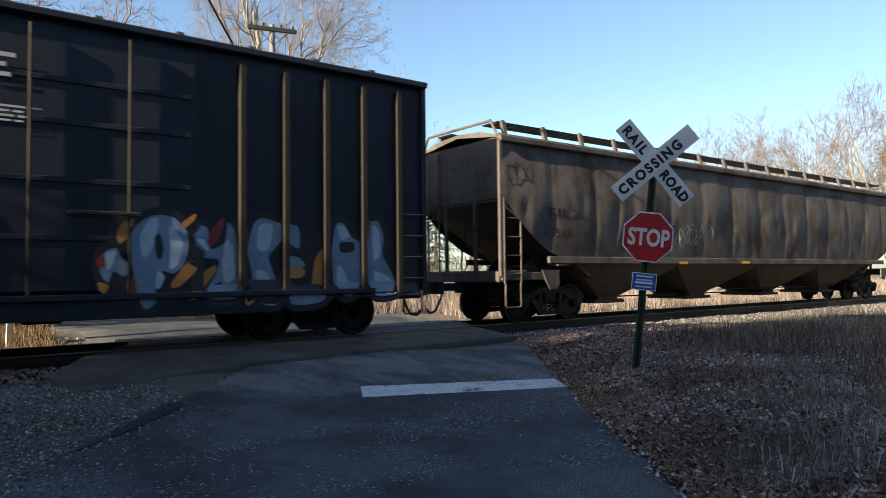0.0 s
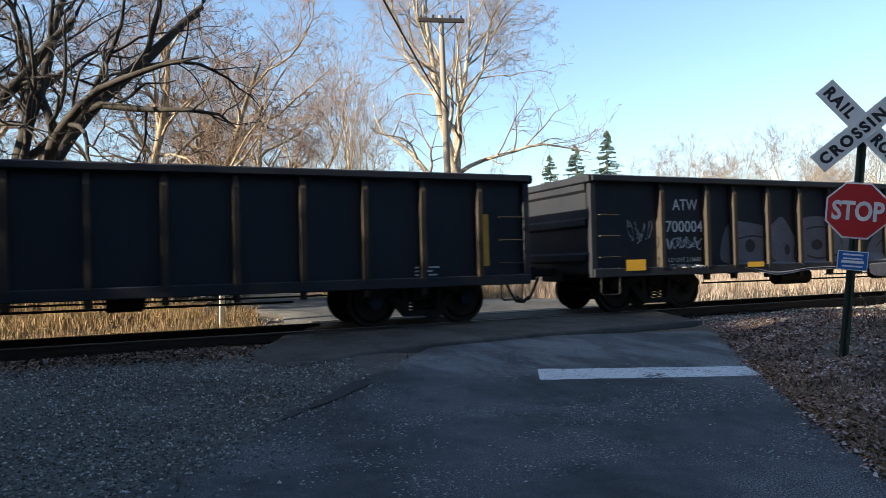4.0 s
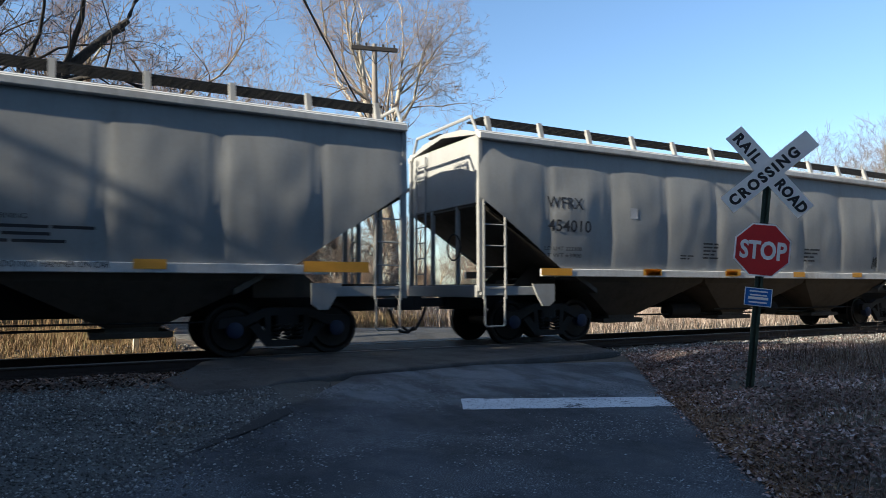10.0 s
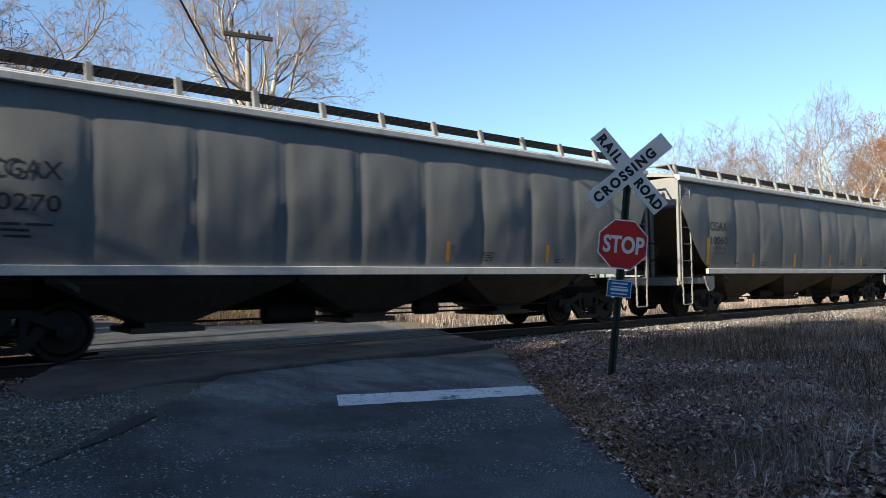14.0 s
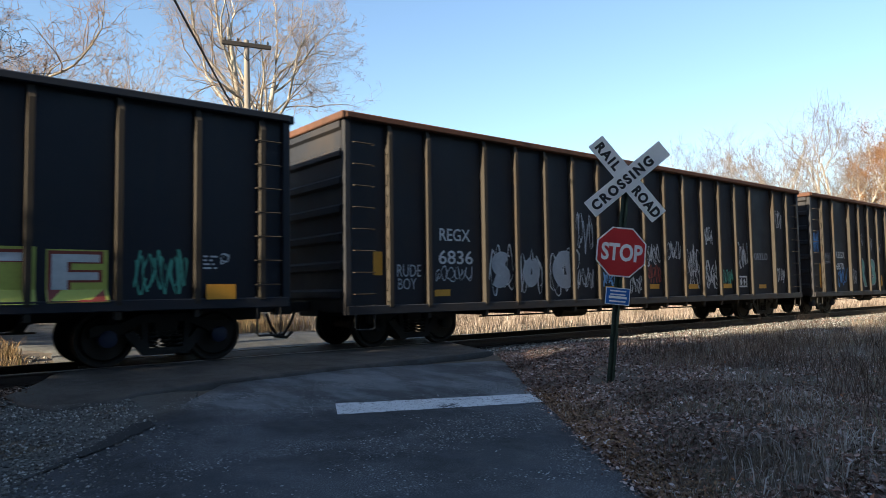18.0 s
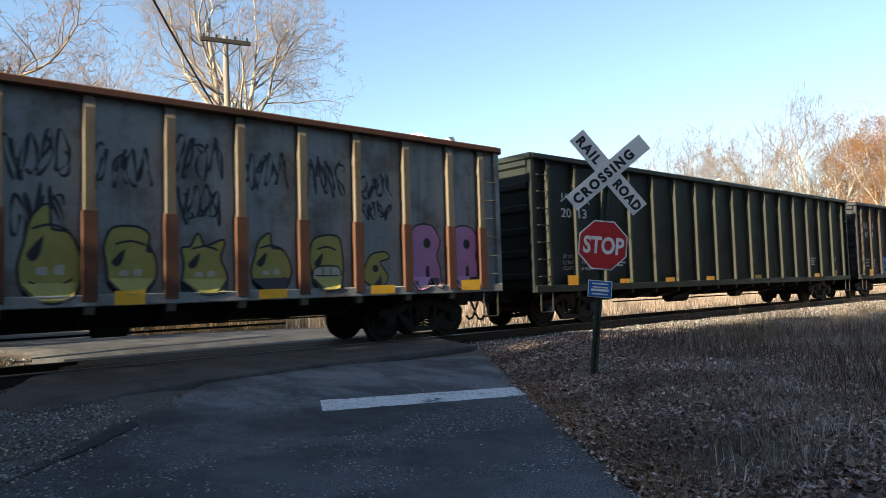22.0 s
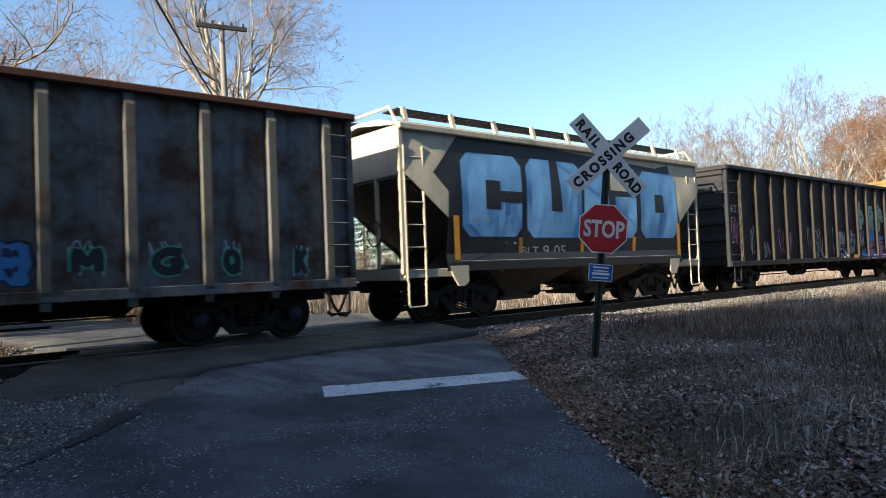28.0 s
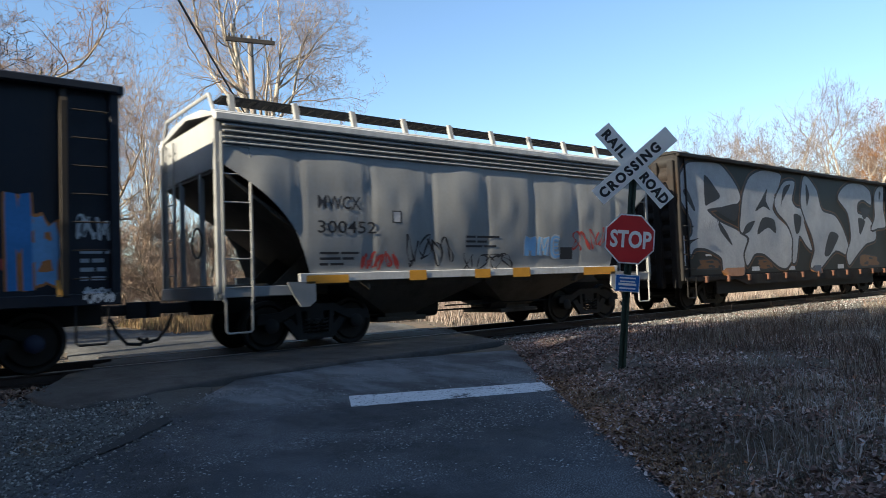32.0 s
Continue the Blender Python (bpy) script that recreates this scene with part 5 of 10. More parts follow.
# ---- tank car
def tank_car(name, label, front, rear, coat):
    car, hf = car_root(name, label, front, rear)
    r, zc, sh = 1.5, 2.55, hf + 0.1
    SKIN[car.name] = lambda x, z: -math.sqrt(max(0.05, (r + 0.016) ** 2 - (z - zc) ** 2))
    deep = 0.42
    prof = [(-sh, 0.0)] + [(-sh + deep * (1 - math.cos(a)), r * math.sin(a)) for a in (0.3, 0.6, 0.9, 1.15, 1.38)] + [(-sh + deep, r)]
    prof += [(-sh + deep + (2 * sh - 2 * deep) * k / 10, r - (0.008 if k % 2 else 0.0)) for k in range(1, 10)]
    prof += [(-a, b) for a, b in prof[6::-1]]
    part("shell", Shape().turn(prof, "x", 48, (0, 0, zc)), coat, car, smooth=True)
    for x in (-sh + 1.2, -2.2, 2.2, sh - 1.2):
        part("shell_band", Shape().turn([(x - 0.03, r - 0.02), (x - 0.03, r + 0.006), (x + 0.03, r + 0.006), (x + 0.03, r - 0.02)], "x", 48, (0, 0, zc)), coat, car, smooth=True)
    part("dome", Shape().turn([(3.95, 0.47), (4.55, 0.47), (4.56, 0.52), (4.66, 0.52), (4.7, 0.42), (4.73, 0.05)], "z", 24), coat, car, smooth=True)
    part("platform", Shape().box(-0.95, 1.6, -0.8, 0.8, 4.0, 4.05, 0.01), BLACK_STEEL, car)
    for q in (-1, 1):
        part("handrail", Shape().tube([(-2.0, q * 0.8, 4.05), (-1.75, q * 0.8, 4.35), (-1.9, q * 0.8, 4.42), (-1.0, q * 0.8, 4.92), (-0.7, q * 0.8, 4.94), (-0.6, q * 0.8, 4.8), (-0.6, q * 0.8, 4.05)], 0.024, 7), BLACK_STEEL, car)
        part("handrail", Shape().tube([(0.25, q * 0.8, 4.05), (0.25, q * 0.8, 4.85), (0.35, q * 0.8, 4.94), (1.7, q * 0.8, 4.94), (1.72, q * 0.8, 4.88), (1.5, q * 0.8, 4.88), (1.5, q * 0.8, 4.05)], 0.024, 7), BLACK_STEEL, car)
        pts = [(0.0, q * 1.58 * math.cos(a), zc + 1.58 * math.sin(a)) for a in (k * 0.13 for k in range(11))]
        for xx in (-0.25, 0.25):
            part("ladder_rail", Shape().tube([(xx, q * 1.58, 0.6)] + [(xx, y_, z_) for _, y_, z_ in pts], 0.022, 6), coat, car)
        for k in range(10):
            z = 0.75 + 0.38 * k
            yy = q * 1.58 if z < zc else q * 1.58 * math.cos(min(1.3, (z - zc) / 1.58))
            part("rung", Shape().tube([(-0.25, yy, z), (0.25, yy, z)], 0.016, 6), coat, car)
        part("walk_rail", Shape().tube([(-hf + 0.4, q * 1.46, 1.12), (hf - 0.4, q * 1.46, 1.12)], 0.028, 6), BLACK_STEEL, car)
    part("side_sill", Shape().box(-hf, hf, -0.3, 0.3, 0.72, 1.1, 0.02), BLACK_STEEL, car)
    for q in (-1, 1):
        part("saddle", Shape().prism([(-1.5, 1.9), (-1.35, 1.2), (-0.6, 0.95), (0.6, 0.95), (1.35, 1.2), (1.5, 1.9), (1.3, 1.75), (0, 1.1), (-1.3, 1.75)], q * (hf - 1.9) - 0.25, q * (hf - 1.9) + 0.25, "x"), BLACK_STEEL, car)
        part("end_platform", Shape().box(min(q * hf, q * (hf - 1.3)), max(q * hf, q * (hf - 1.3)), -1.5, 1.5, 1.08, 1.16, 0.01), BLACK_STEEL, car)
        for sy in (-1, 1):
            part("end_rail", Shape().tube([(q * (hf - 0.05), sy * 1.48, 0.5), (q * (hf - 0.05), sy * 1.48, 1.9), (q * (hf - 0.9), sy * 1.48, 1.9), (q * (hf - 0.9), sy * 1.48, 1.1)], 0.022, 6), BLACK_STEEL, car)
    part("outlet", Shape().turn([(0.55, 0.1), (0.6, 0.28), (1.05, 0.3)], "z", 14), BLACK_STEEL, car, smooth=True)
    running_gear(car, hf, 2.0, sill=False)
    return car, hf


# ---------------------------------------------------------------- the cars, in the order in which they pass
DUSTY = steel("dusty_grey_brown_paint", (0.135, 0.118, 0.104), (0.06, 0.04, 0.03), 0.8, 0.6, 0.6, 0.9)
GREY = steel("pale_grey_car_paint", (0.28, 0.285, 0.285), (0.2, 0.17, 0.135), 0.25, 0.3, 0.5, 0.5, (0.18, 0.165, 0.15))
GREY2 = steel("blue_grey_car_paint", (0.185, 0.188, 0.187), (0.17, 0.145, 0.12), 0.3, 0.35, 0.5, 0.5, (0.1, 0.095, 0.09))
CREAM = steel("cream_car_paint", (0.52, 0.47, 0.36), (0.25, 0.2, 0.13), 0.3, 0.35, 0.5, 0.6, (0.14, 0.12, 0.1))
WHITISH = steel("dirty_white_sill_paint", (0.55, 0.55, 0.54), (0.3, 0.24, 0.18), 0.3, 0.25, 0.5)
# coat of the hoppers' undersides, a darker brown than their side sheets
UNDER_BROWN = steel("brown_underside_coat", (0.1, 0.086, 0.07), (0.045, 0.036, 0.028), 0.5, 0.4, 0.8)
RUSTY = steel("rust_red_hopper_paint", (0.17, 0.15, 0.12), (0.15, 0.06, 0.03), 0.95, 0.4, 0.7, 0.55, (0.06, 0.035, 0.025))
RUST_RIB = steel("rusted_orange_rib_paint", (0.24, 0.1, 0.048), (0.1, 0.045, 0.028), 0.6, 0.4, 0.7)
NAVY = steel("blue_black_car_paint", (0.02, 0.025, 0.038), (0.035, 0.025, 0.02), 0.4, 0.4, 0.45)
# far paler than NAVY: the sun on the end walls is lifted into this coat
NAVY_SUNLIT_END = steel("dusty_sunlit_blue_black_end_paint", (0.24, 0.215, 0.17), (0.1, 0.075, 0.05), 0.6, 0.4, 0.6)
BLACK = steel("black_car_paint", (0.015, 0.018, 0.027), (0.03, 0.023, 0.02), 0.35, 0.3, 0.42)
# dusty rib coats, lifted above the sheets' colour to carry the sun on rib edges
BLACK_RIB = steel("dusty_sunlit_black_rib_paint", (0.036, 0.03, 0.024), (0.06, 0.042, 0.027), 0.5, 0.3, 0.7)
GREEN_RIB = steel("dusty_sunlit_green_rib_paint", (0.028, 0.032, 0.026), (0.045, 0.04, 0.028), 0.4, 0.3, 0.7)
BLACK2 = steel("worn_black_car_paint", (0.018, 0.02, 0.027), (0.045, 0.034, 0.028), 0.5, 0.4, 0.5)
RUST_CHORD = steel("rusty_chord_paint", (0.1, 0.045, 0.028), (0.05, 0.03, 0.02), 0.6, 0.3, 0.7)
GREEN = steel("dark_green_car_paint", (0.009, 0.015, 0.015), (0.02, 0.02, 0.015), 0.3, 0.3, 0.4)
TANK_BLACK = steel("dull_black_tank_paint", (0.016, 0.0155, 0.016), (0.04, 0.034, 0.03), 0.4, 0.45, 0.45)
YELLOW = steel("golden_yellow_car_paint", (0.225, 0.138, 0.042), (0.11, 0.065, 0.03), 0.4, 0.45, 0.5, 0.6, (0.12, 0.07, 0.03))
WORN_RIB = steel("worn_grey_rib_paint", (0.14, 0.135, 0.12), (0.07, 0.045, 0.03), 0.7, 0.5, 0.65)
DUSTY_RIB = steel("dusty_tan_rib_paint", (0.14, 0.12, 0.09), (0.08, 0.05, 0.03), 0.6, 0.4, 0.6)
OLDGREY = steel("weathered_grey_gondola_paint", (0.17, 0.175, 0.18), (0.075, 0.042, 0.028), 0.95, 0.6, 0.65, 1.5)
BARNGREY = steel("graffiti_worn_grey_paint", (0.3, 0.305, 0.295), (0.12, 0.08, 0.055), 0.7, 0.45, 0.6, 1.2)
SCORCHED = steel("scorched_dark_brown_paint", (0.009, 0.008, 0.0078), (0.028, 0.016, 0.01), 0.5, 0.4, 0.6)

def every(a, step, n, *more):
    return sorted([a + step * k for k in range(n)] + list(more))


hopper("hopper_car", "grey-brown covered hopper railcar with dented sides", 31.9, 10.0, DUSTY, UNDER_BROWN, 4.13, bays=4, panels=14, curved=True, seed=1)
boxcar("boxcar", "blue-black boxcar with ribbed sides and painted graffiti", 8.1, -8.18, NAVY, BLACK_RIB, 5.07, 0.85, every(-7.5, 0.8, 6) + every(4.28, 0.79, 5), (-3.2, 3.5), NAVY, seed=2, end_coat=NAVY_SUNLIT_END)
tank_car("tank_car", "dull black tank railcar with a domed manway and yellow placards", -9.62, -22.69, TANK_BLACK)
gondola("gondola_car", "low black gondola railcar with grey graffiti", -24.13, -40.56, BLACK, BLACK_RIB, 2.76, 0.86, every(-4.56, 0.98, 12, -6.52, -5.32, 7.4), seed=3)
gondola("gondola_car", "low black gondola railcar with amber upright reflectors", -42.0, -58.81, BLACK, BLACK_RIB, 2.7, 0.8, every(-6.3, 1.05, 13, -7.4, 7.4), seed=4)
hopper("hopper_car", "rust-red and grey covered hopper railcar with upright ribs", -60.28, -77.52, RUSTY, UNDER_BROWN, 4.1, (1.34, 1.46), 4, 15, (1.3, 3.3), ribs=True, seed=5, board=0.32, rib_coat=RUST_RIB)
hopper("hopper_car", "pale grey covered hopper railcar with amber reflectors on its sill", -78.97, -95.79, GREY, UNDER_BROWN, 4.1, stripe=WHITISH, seed=6)
hopper("hopper_car", "pale grey covered hopper railcar with amber reflectors on its sill", -97.3, -114.11, GREY, UNDER_BROWN, 4.1, stripe=WHITISH, seed=8)
hopper("hopper_car", "pale grey covered hopper railcar with amber reflectors on its sill", -115.55, -132.31, GREY, UNDER_BROWN, 4.05, stripe=WHITISH, seed=10)
hopper("hopper_car", "blue-grey covered hopper railcar with rounded end openings", -133.78, -151.47, GREY2, UNDER_BROWN, 4.1, (1.32, 1.48), cut=(0.85, 3.45), curved=True, panels=11, stripe=WHITISH, seed=11)
hopper("hopper_car", "blue-grey covered hopper railcar with rounded end openings", -152.9, -170.3, GREY2, UNDER_BROWN, 4.1, (1.32, 1.48), cut=(0.85, 3.45), curved=True, panels=11, stripe=WHITISH, seed=13)
gondola("gondola_car", "tall worn black gondola railcar, rusty top chord, pale graffiti", -171.3, -190.8, BLACK2, BLACK_RIB, 4.62, 0.8, every(-6.27, 1.0, 13, -8.84, -7.84, 7.7, 8.7), RUST_CHORD, seed=14)
gondola("gondola_car", "tall worn black gondola railcar, rusty top chord, chalky tags", -191.9, -211.04, BLACK2, BLACK_RIB, 4.6, 0.8, every(-6.0, 1.0, 13, -8.57, -7.6, 7.63, 8.63), RUST_CHORD, seed=15)
gondola("gondola_car", "tall black gondola railcar with blue and yellow painted letters", -212.25, -232.25, BLACK, BLACK_RIB, 4.32, 1.0, every(-8.42, 1.2, 15, -9.5, 9.5), seed=16)
gondola("gondola_car", "tall dark green gondola railcar with white lettering", -233.5, -253.7, GREEN, GREEN_RIB, 4.32, 1.0, every(-8.47, 1.2, 15, -9.55, 9.5), seed=18)
gondola("gondola_car", "tall weathered grey gondola railcar covered in graffiti", -254.87, -274.84, BARNGREY, DUSTY_RIB, 4.3, 1.08, every(-8.34, 1.2, 15, -9.39, 9.4), RUST_CHORD, seed=19, two_tone=RUST_CHORD)
boxcar("boxcar", "golden yellow boxcar with black doors and a red and blue emblem", -276.5, -295.55, YELLOW, YELLOW, 5.05, 0.85, every(-8.9, 0.89, 8) + every(2.9, 0.86, 8), (-2.6, 2.6), BLACK, seed=20, waves=5)
gondola("gondola_car", "tall black gondola railcar with colourful graffiti", -297.3, -316.6, BLACK2, BLACK_RIB, 4.32, 1.0, every(-7.64, 1.2, 14, -8.8, 9.0), seed=21)
hopper("hopper_car", "cream covered hopper railcar with a large blue painted word", -318.5, -330.37, CREAM, UNDER_BROWN, 4.15, (1.24, 1.36), 2, 6, (1.5, 3.3), seed=23)
gondola("gondola_car", "tall weathered grey gondola railcar with faded graffiti", -331.5, -351.6, OLDGREY, WORN_RIB, 4.25, 1.0, every(-8.43, 1.2, 15, -9.5, 9.5), RUST_CHORD, seed=24)
wwpx, hw = boxcar("boxcar", "scorched dark brown boxcar with huge silver graffiti", -353.36, -369.5, SCORCHED, SCORCHED, 4.68, 1.0, [-7.6, 7.6], seed=25, smooth_side=True)
for q in (-1, 1):                 # heavy posts on its end walls and a deep sill
    for k in range(6):
        part("end_post", Shape().box(q * (hw + 0.02) - 0.1, q * (hw + 0.02) + 0.1, -1.45 + 0.54 * k, -1.25 + 0.54 * k, 0.7, 4.45, 0.02), SCORCHED, wwpx)
    part("deep_sill", Shape().box(-hw + 2.0, hw - 2.0, min(q * 1.3, q * 1.4), max(q * 1.3, q * 1.4), 0.45, 0.9, 0.02), BLACK_STEEL, wwpx)
for k in range(12):
    part("stake_pocket", Shape().box(-6.9 + 1.25 * k - 0.06, -6.9 + 1.25 * k + 0.06, -1.62, -1.5, 0.82, 1.02, 0.015), RUST_CHORD, wwpx)
mwcx, hm = hopper("hopper_car", "short pale grey covered hopper railcar with rounded end openings", -371.0, -383.17, GREY, UNDER_BROWN, 4.05, (1.24, 1.4), 2, 8, (0.75, 3.35), curved="round", stripe=WHITISH, seed=27)
for z in (3.66, 3.76, 3.86, 3.96):   # beads pressed into the sheet under its eave
    part("eave_bead", Shape().box(-hm + 0.2, hm - 0.2, -1.585, -1.5, z - 0.02, z + 0.02, 0.012), GREY, mwcx)
gondola("gondola_car", "tall black gondola railcar with a blue and red painted piece", -384.64, -404.0, BLACK, BLACK_RIB, 4.34, 1.1, every(-7.6, 1.2, 14, -8.8, 8.95), seed=28)


def scrap(i, x, z, seed, count=9):
    """A heap of bent scrap that shows above a gondola's edge."""
    r = random.Random(seed)
    heap = thing("scrap_heap", "heap of bent scrap metal and boards in a gondola", "scrap")
    for _ in range(count):
        a, b, c = r.uniform(0.15, 0.6), r.uniform(0.1, 0.35), r.uniform(0.02, 0.07)
        m = r.choice((RUST_CHORD, BLACK_STEEL, WHITISH, BARNGREY, BLUE_PAINT))
        o = part("scrap_piece", Shape().prism([(-a, -b), (a * 0.2, -b * 1.1), (a, -b * 0.4), (a * 0.7, b), (-a * 0.5, b * 0.8)], -c, c, "z"), m, heap)
        o.matrix_basis = pose(x + r.gauss(0, 0.55), r.uniform(-1.0, 0.6), z + r.uniform(-0.25, 0.12), r.uniform(-60, 60), r.uniform(-60, 60), r.uniform(0, 360))
    part("scrap_bed", Shape().loft([[(x + 1.6 * math.cos(k * 0.7854), 1.1 * math.sin(k * 0.7854), z - 1.2) for k in range(8)], [(x + 0.8 * math.cos(k * 0.7854), 0.6 * math.sin(k * 0.7854), z - 0.25) for k in range(8)]]), RUST_CHORD, heap)
    TRAIN.append((heap, TRAIN[i][1]))


for i, x, z, seed in ((14, -0.2, 4.3, 1), (14, 1.2, 4.3, 2), (14, -4.6, 4.28, 3), (15, 8.2, 4.35, 4), (11, -0.5, 4.6, 5), (13, 2.6, 4.28, 6), (15, -6.0, 4.25, 7)):
    scrap(i, x, z, seed)




# ---- lettering and paint on the cars: x from, to, z from, to
words(0, -9.54, -8.18, 2.48, 2.70, "TILX", DARK_PAINT)
words(0, -9.55, -8.63, 2.02, 2.22, "65545", DARK_PAINT)
scrawl(0, -10.70, -9.83, 3.14, 3.68, DARK_PAINT, 2, 3, 0.03)
scrawl(0, -1.54, 0.80, 1.88, 2.50, DARK_PAINT, 3, 3, 0.03)
small_print(0, -8.24, -7.62, 1.60, 1.77, 3, DARK_PAINT, 4)
scrawl(0, -4.80, -2.60, 1.83, 2.55, SILVER_PAINT, 5, 5, 0.02)
patch(0, -4.32, -3.92, 1.39, 1.46, YELLOW_TAPE, "reflector")
patch(0, -1.12, -0.63, 1.41, 1.49, YELLOW_TAPE, "reflector")
patch(1, -7.30, -6.71, 2.32, 2.70, WHITE_PAINT, "painted_panel")
patch(1, -6.55, -5.91, 2.36, 2.72, WHITE_PAINT, "painted_panel")
words(1, -7.14, -6.86, 2.40, 2.63, "IA", DARK_PAINT, 0.01)
words(1, -6.41, -6.02, 2.42, 2.64, "NR", DARK_PAINT, 0.01)
words(1, -7.19, -6.92, 2.03, 2.26, "80", WHITE_PAINT)
small_print(1, 0.09, 0.98, 3.96, 4.38, 3, WHITE_PAINT, 13)
small_print(1, -0.53, -0.15, 3.30, 3.57, 3, WHITE_PAINT, 14)
small_print(1, 0.72, 1.32, 3.35, 3.62, 4, WHITE_PAINT, 15)
small_print(1, 0.14, 0.54, 2.68, 2.79, 2, WHITE_PAINT, 16)
small_print(1, -3.99, -3.59, 2.23, 3.02, 4, GREY_PAINT, 17)
patch(1, 2.19, 7.88, 0.77, 1.91, DARK_PAINT, "graffiti_ground")
paint_shape(1, [(3.70, 1.72), (3.76, 1.91), (3.95, 2.15), (3.98, 2.06), (3.89, 1.77), (3.76, 1.68)], MAROON_PAINT, 0.018)
paint_shape(1, [(4.95, 1.15), (5.05, 1.35), (5.16, 1.25), (5.00, 1.05)], MAROON_PAINT, 0.018)
paint_shape(1, [(6.59, 1.99), (6.78, 2.22), (6.82, 2.11), (6.69, 1.57)], MAROON_PAINT, 0.018)
paint_shape(1, [(4.24, 1.83), (4.39, 1.97), (4.35, 1.64)], MAROON_PAINT, 0.018)
paint_shape(1, [(2.03, 1.42), (2.13, 1.52), (2.16, 1.35), (2.06, 1.32)], MAROON_PAINT, 0.018)
paint_shape(1, [(2.45, 1.09), (2.56, 1.18), (2.60, 0.92), (2.48, 0.92)], MAROON_PAINT, 0.018)
paint_shape(1, [(3.10, 1.04), (3.36, 1.40), (3.55, 1.40), (3.49, 1.26), (3.23, 1.01)], BURNT_ORANGE, 0.02)
paint_shape(1, [(3.40, 0.85), (3.58, 1.17), (3.81, 1.35), (3.86, 1.28), (3.65, 0.98), (3.49, 0.80)], BURNT_ORANGE, 0.02)
paint_shape(1, [(2.31, 1.82), (2.39, 2.00), (2.55, 2.05), (2.47, 1.78), (2.35, 1.68)], BURNT_ORANGE, 0.02)
paint_shape(1, [(3.27, 2.03), (3.49, 2.19), (3.52, 2.14), (3.31, 1.94)], BURNT_ORANGE, 0.02)
paint_shape(1, [(5.59, 0.99), (5.65, 1.45), (5.82, 1.66), (5.88, 1.35), (5.78, 0.99)], BURNT_ORANGE, 0.02)
paint_shape(1, [(5.10, 1.30), (5.43, 1.30), (5.41, 1.15), (5.16, 1.13)], BURNT_ORANGE, 0.02)
paint_shape(1, [(2.06, 1.10), (2.20, 1.05), (2.16, 0.93), (2.08, 0.97)], BURNT_ORANGE, 0.02)
paint_shape(1, [(4.29, 0.97), (4.39, 1.06), (4.47, 0.77), (4.34, 0.68)], BURNT_ORANGE, 0.02)
paint_shape(1, [(5.26, 0.95), (5.52, 0.97), (5.48, 0.84), (5.32, 0.85)], BURNT_ORANGE, 0.02)
piece(1, [(2.53, 1.35), (2.49, 1.70), (2.59, 1.96), (2.84, 2.13), (3.14, 2.11), (3.34, 1.90), (3.37, 1.62), (3.29, 1.35), (3.14, 1.22), (2.97, 1.26), (2.88, 1.08), (2.88, 0.78), (2.72, 0.67), (2.61, 0.92)], HAZE_BLUE, DARK_PAINT, DARK_PAINT)
piece(1, [(3.45, 1.76), (3.55, 2.01), (3.72, 1.95), (3.76, 1.63), (4.00, 1.73), (4.05, 2.06), (4.17, 1.92), (4.23, 1.45), (4.25, 0.97), (4.14, 0.80), (3.86, 0.79), (3.63, 0.84), (3.83, 1.16), (3.90, 1.44), (3.63, 1.49)], HAZE_BLUE, DARK_PAINT, DARK_PAINT)
piece(1, [(4.44, 1.35), (4.39, 1.64), (4.51, 2.08), (4.69, 2.17), (5.00, 2.09), (5.32, 2.04), (5.34, 1.65), (5.05, 1.80), (4.89, 1.65), (4.77, 1.45), (5.00, 0.86), (4.84, 0.66), (4.57, 0.72), (4.49, 1.06)], HAZE_BLUE, DARK_PAINT, DARK_PAINT)
piece(1, [(5.05, 1.50), (5.32, 1.50), (5.45, 1.35), (5.21, 1.25), (5.05, 1.30)], HAZE_BLUE, DARK_PAINT, DARK_PAINT)
piece(1, [(5.08, 1.05), (5.26, 0.85), (5.65, 0.92), (5.82, 0.79), (5.65, 0.68), (5.16, 0.67)], HAZE_BLUE, DARK_PAINT, DARK_PAINT)
piece(1, [(5.99, 1.56), (6.07, 2.08), (6.23, 2.14), (6.41, 1.88), (6.59, 1.78), (6.65, 1.35), (6.59, 0.98), (6.28, 0.77), (6.05, 0.93)], HAZE_BLUE, DARK_PAINT, DARK_PAINT)
piece(1, [(6.78, 2.11), (7.00, 2.20), (7.12, 1.90), (7.09, 1.57), (7.28, 1.24), (7.41, 0.91), (7.22, 0.78), (6.81, 0.81), (6.77, 1.35)], HAZE_BLUE, DARK_PAINT, DARK_PAINT)
piece(1, [(2.08, 1.35), (2.16, 1.56), (2.31, 1.61), (2.37, 1.48), (2.50, 1.35), (2.43, 1.18), (2.27, 1.26), (2.20, 1.09), (2.12, 1.18)], HAZE_BLUE, DARK_PAINT, DARK_PAINT)
paint_shape(1, [(2.77, 2.05), (2.92, 2.06), (2.82, 1.61), (2.69, 1.48), (2.64, 1.79)], PALE_STEEL, 0.016)
paint_shape(1, [(3.08, 1.98), (3.29, 1.71), (3.20, 1.35), (3.08, 1.31), (3.09, 1.62)], PALE_STEEL, 0.016)
paint_shape(1, [(2.91, 1.26), (3.01, 1.17), (2.93, 0.98), (2.87, 1.04)], PALE_STEEL, 0.016)
paint_shape(1, [(3.49, 1.76), (3.70, 1.79), (3.72, 1.58), (3.55, 1.55)], PALE_STEEL, 0.016)
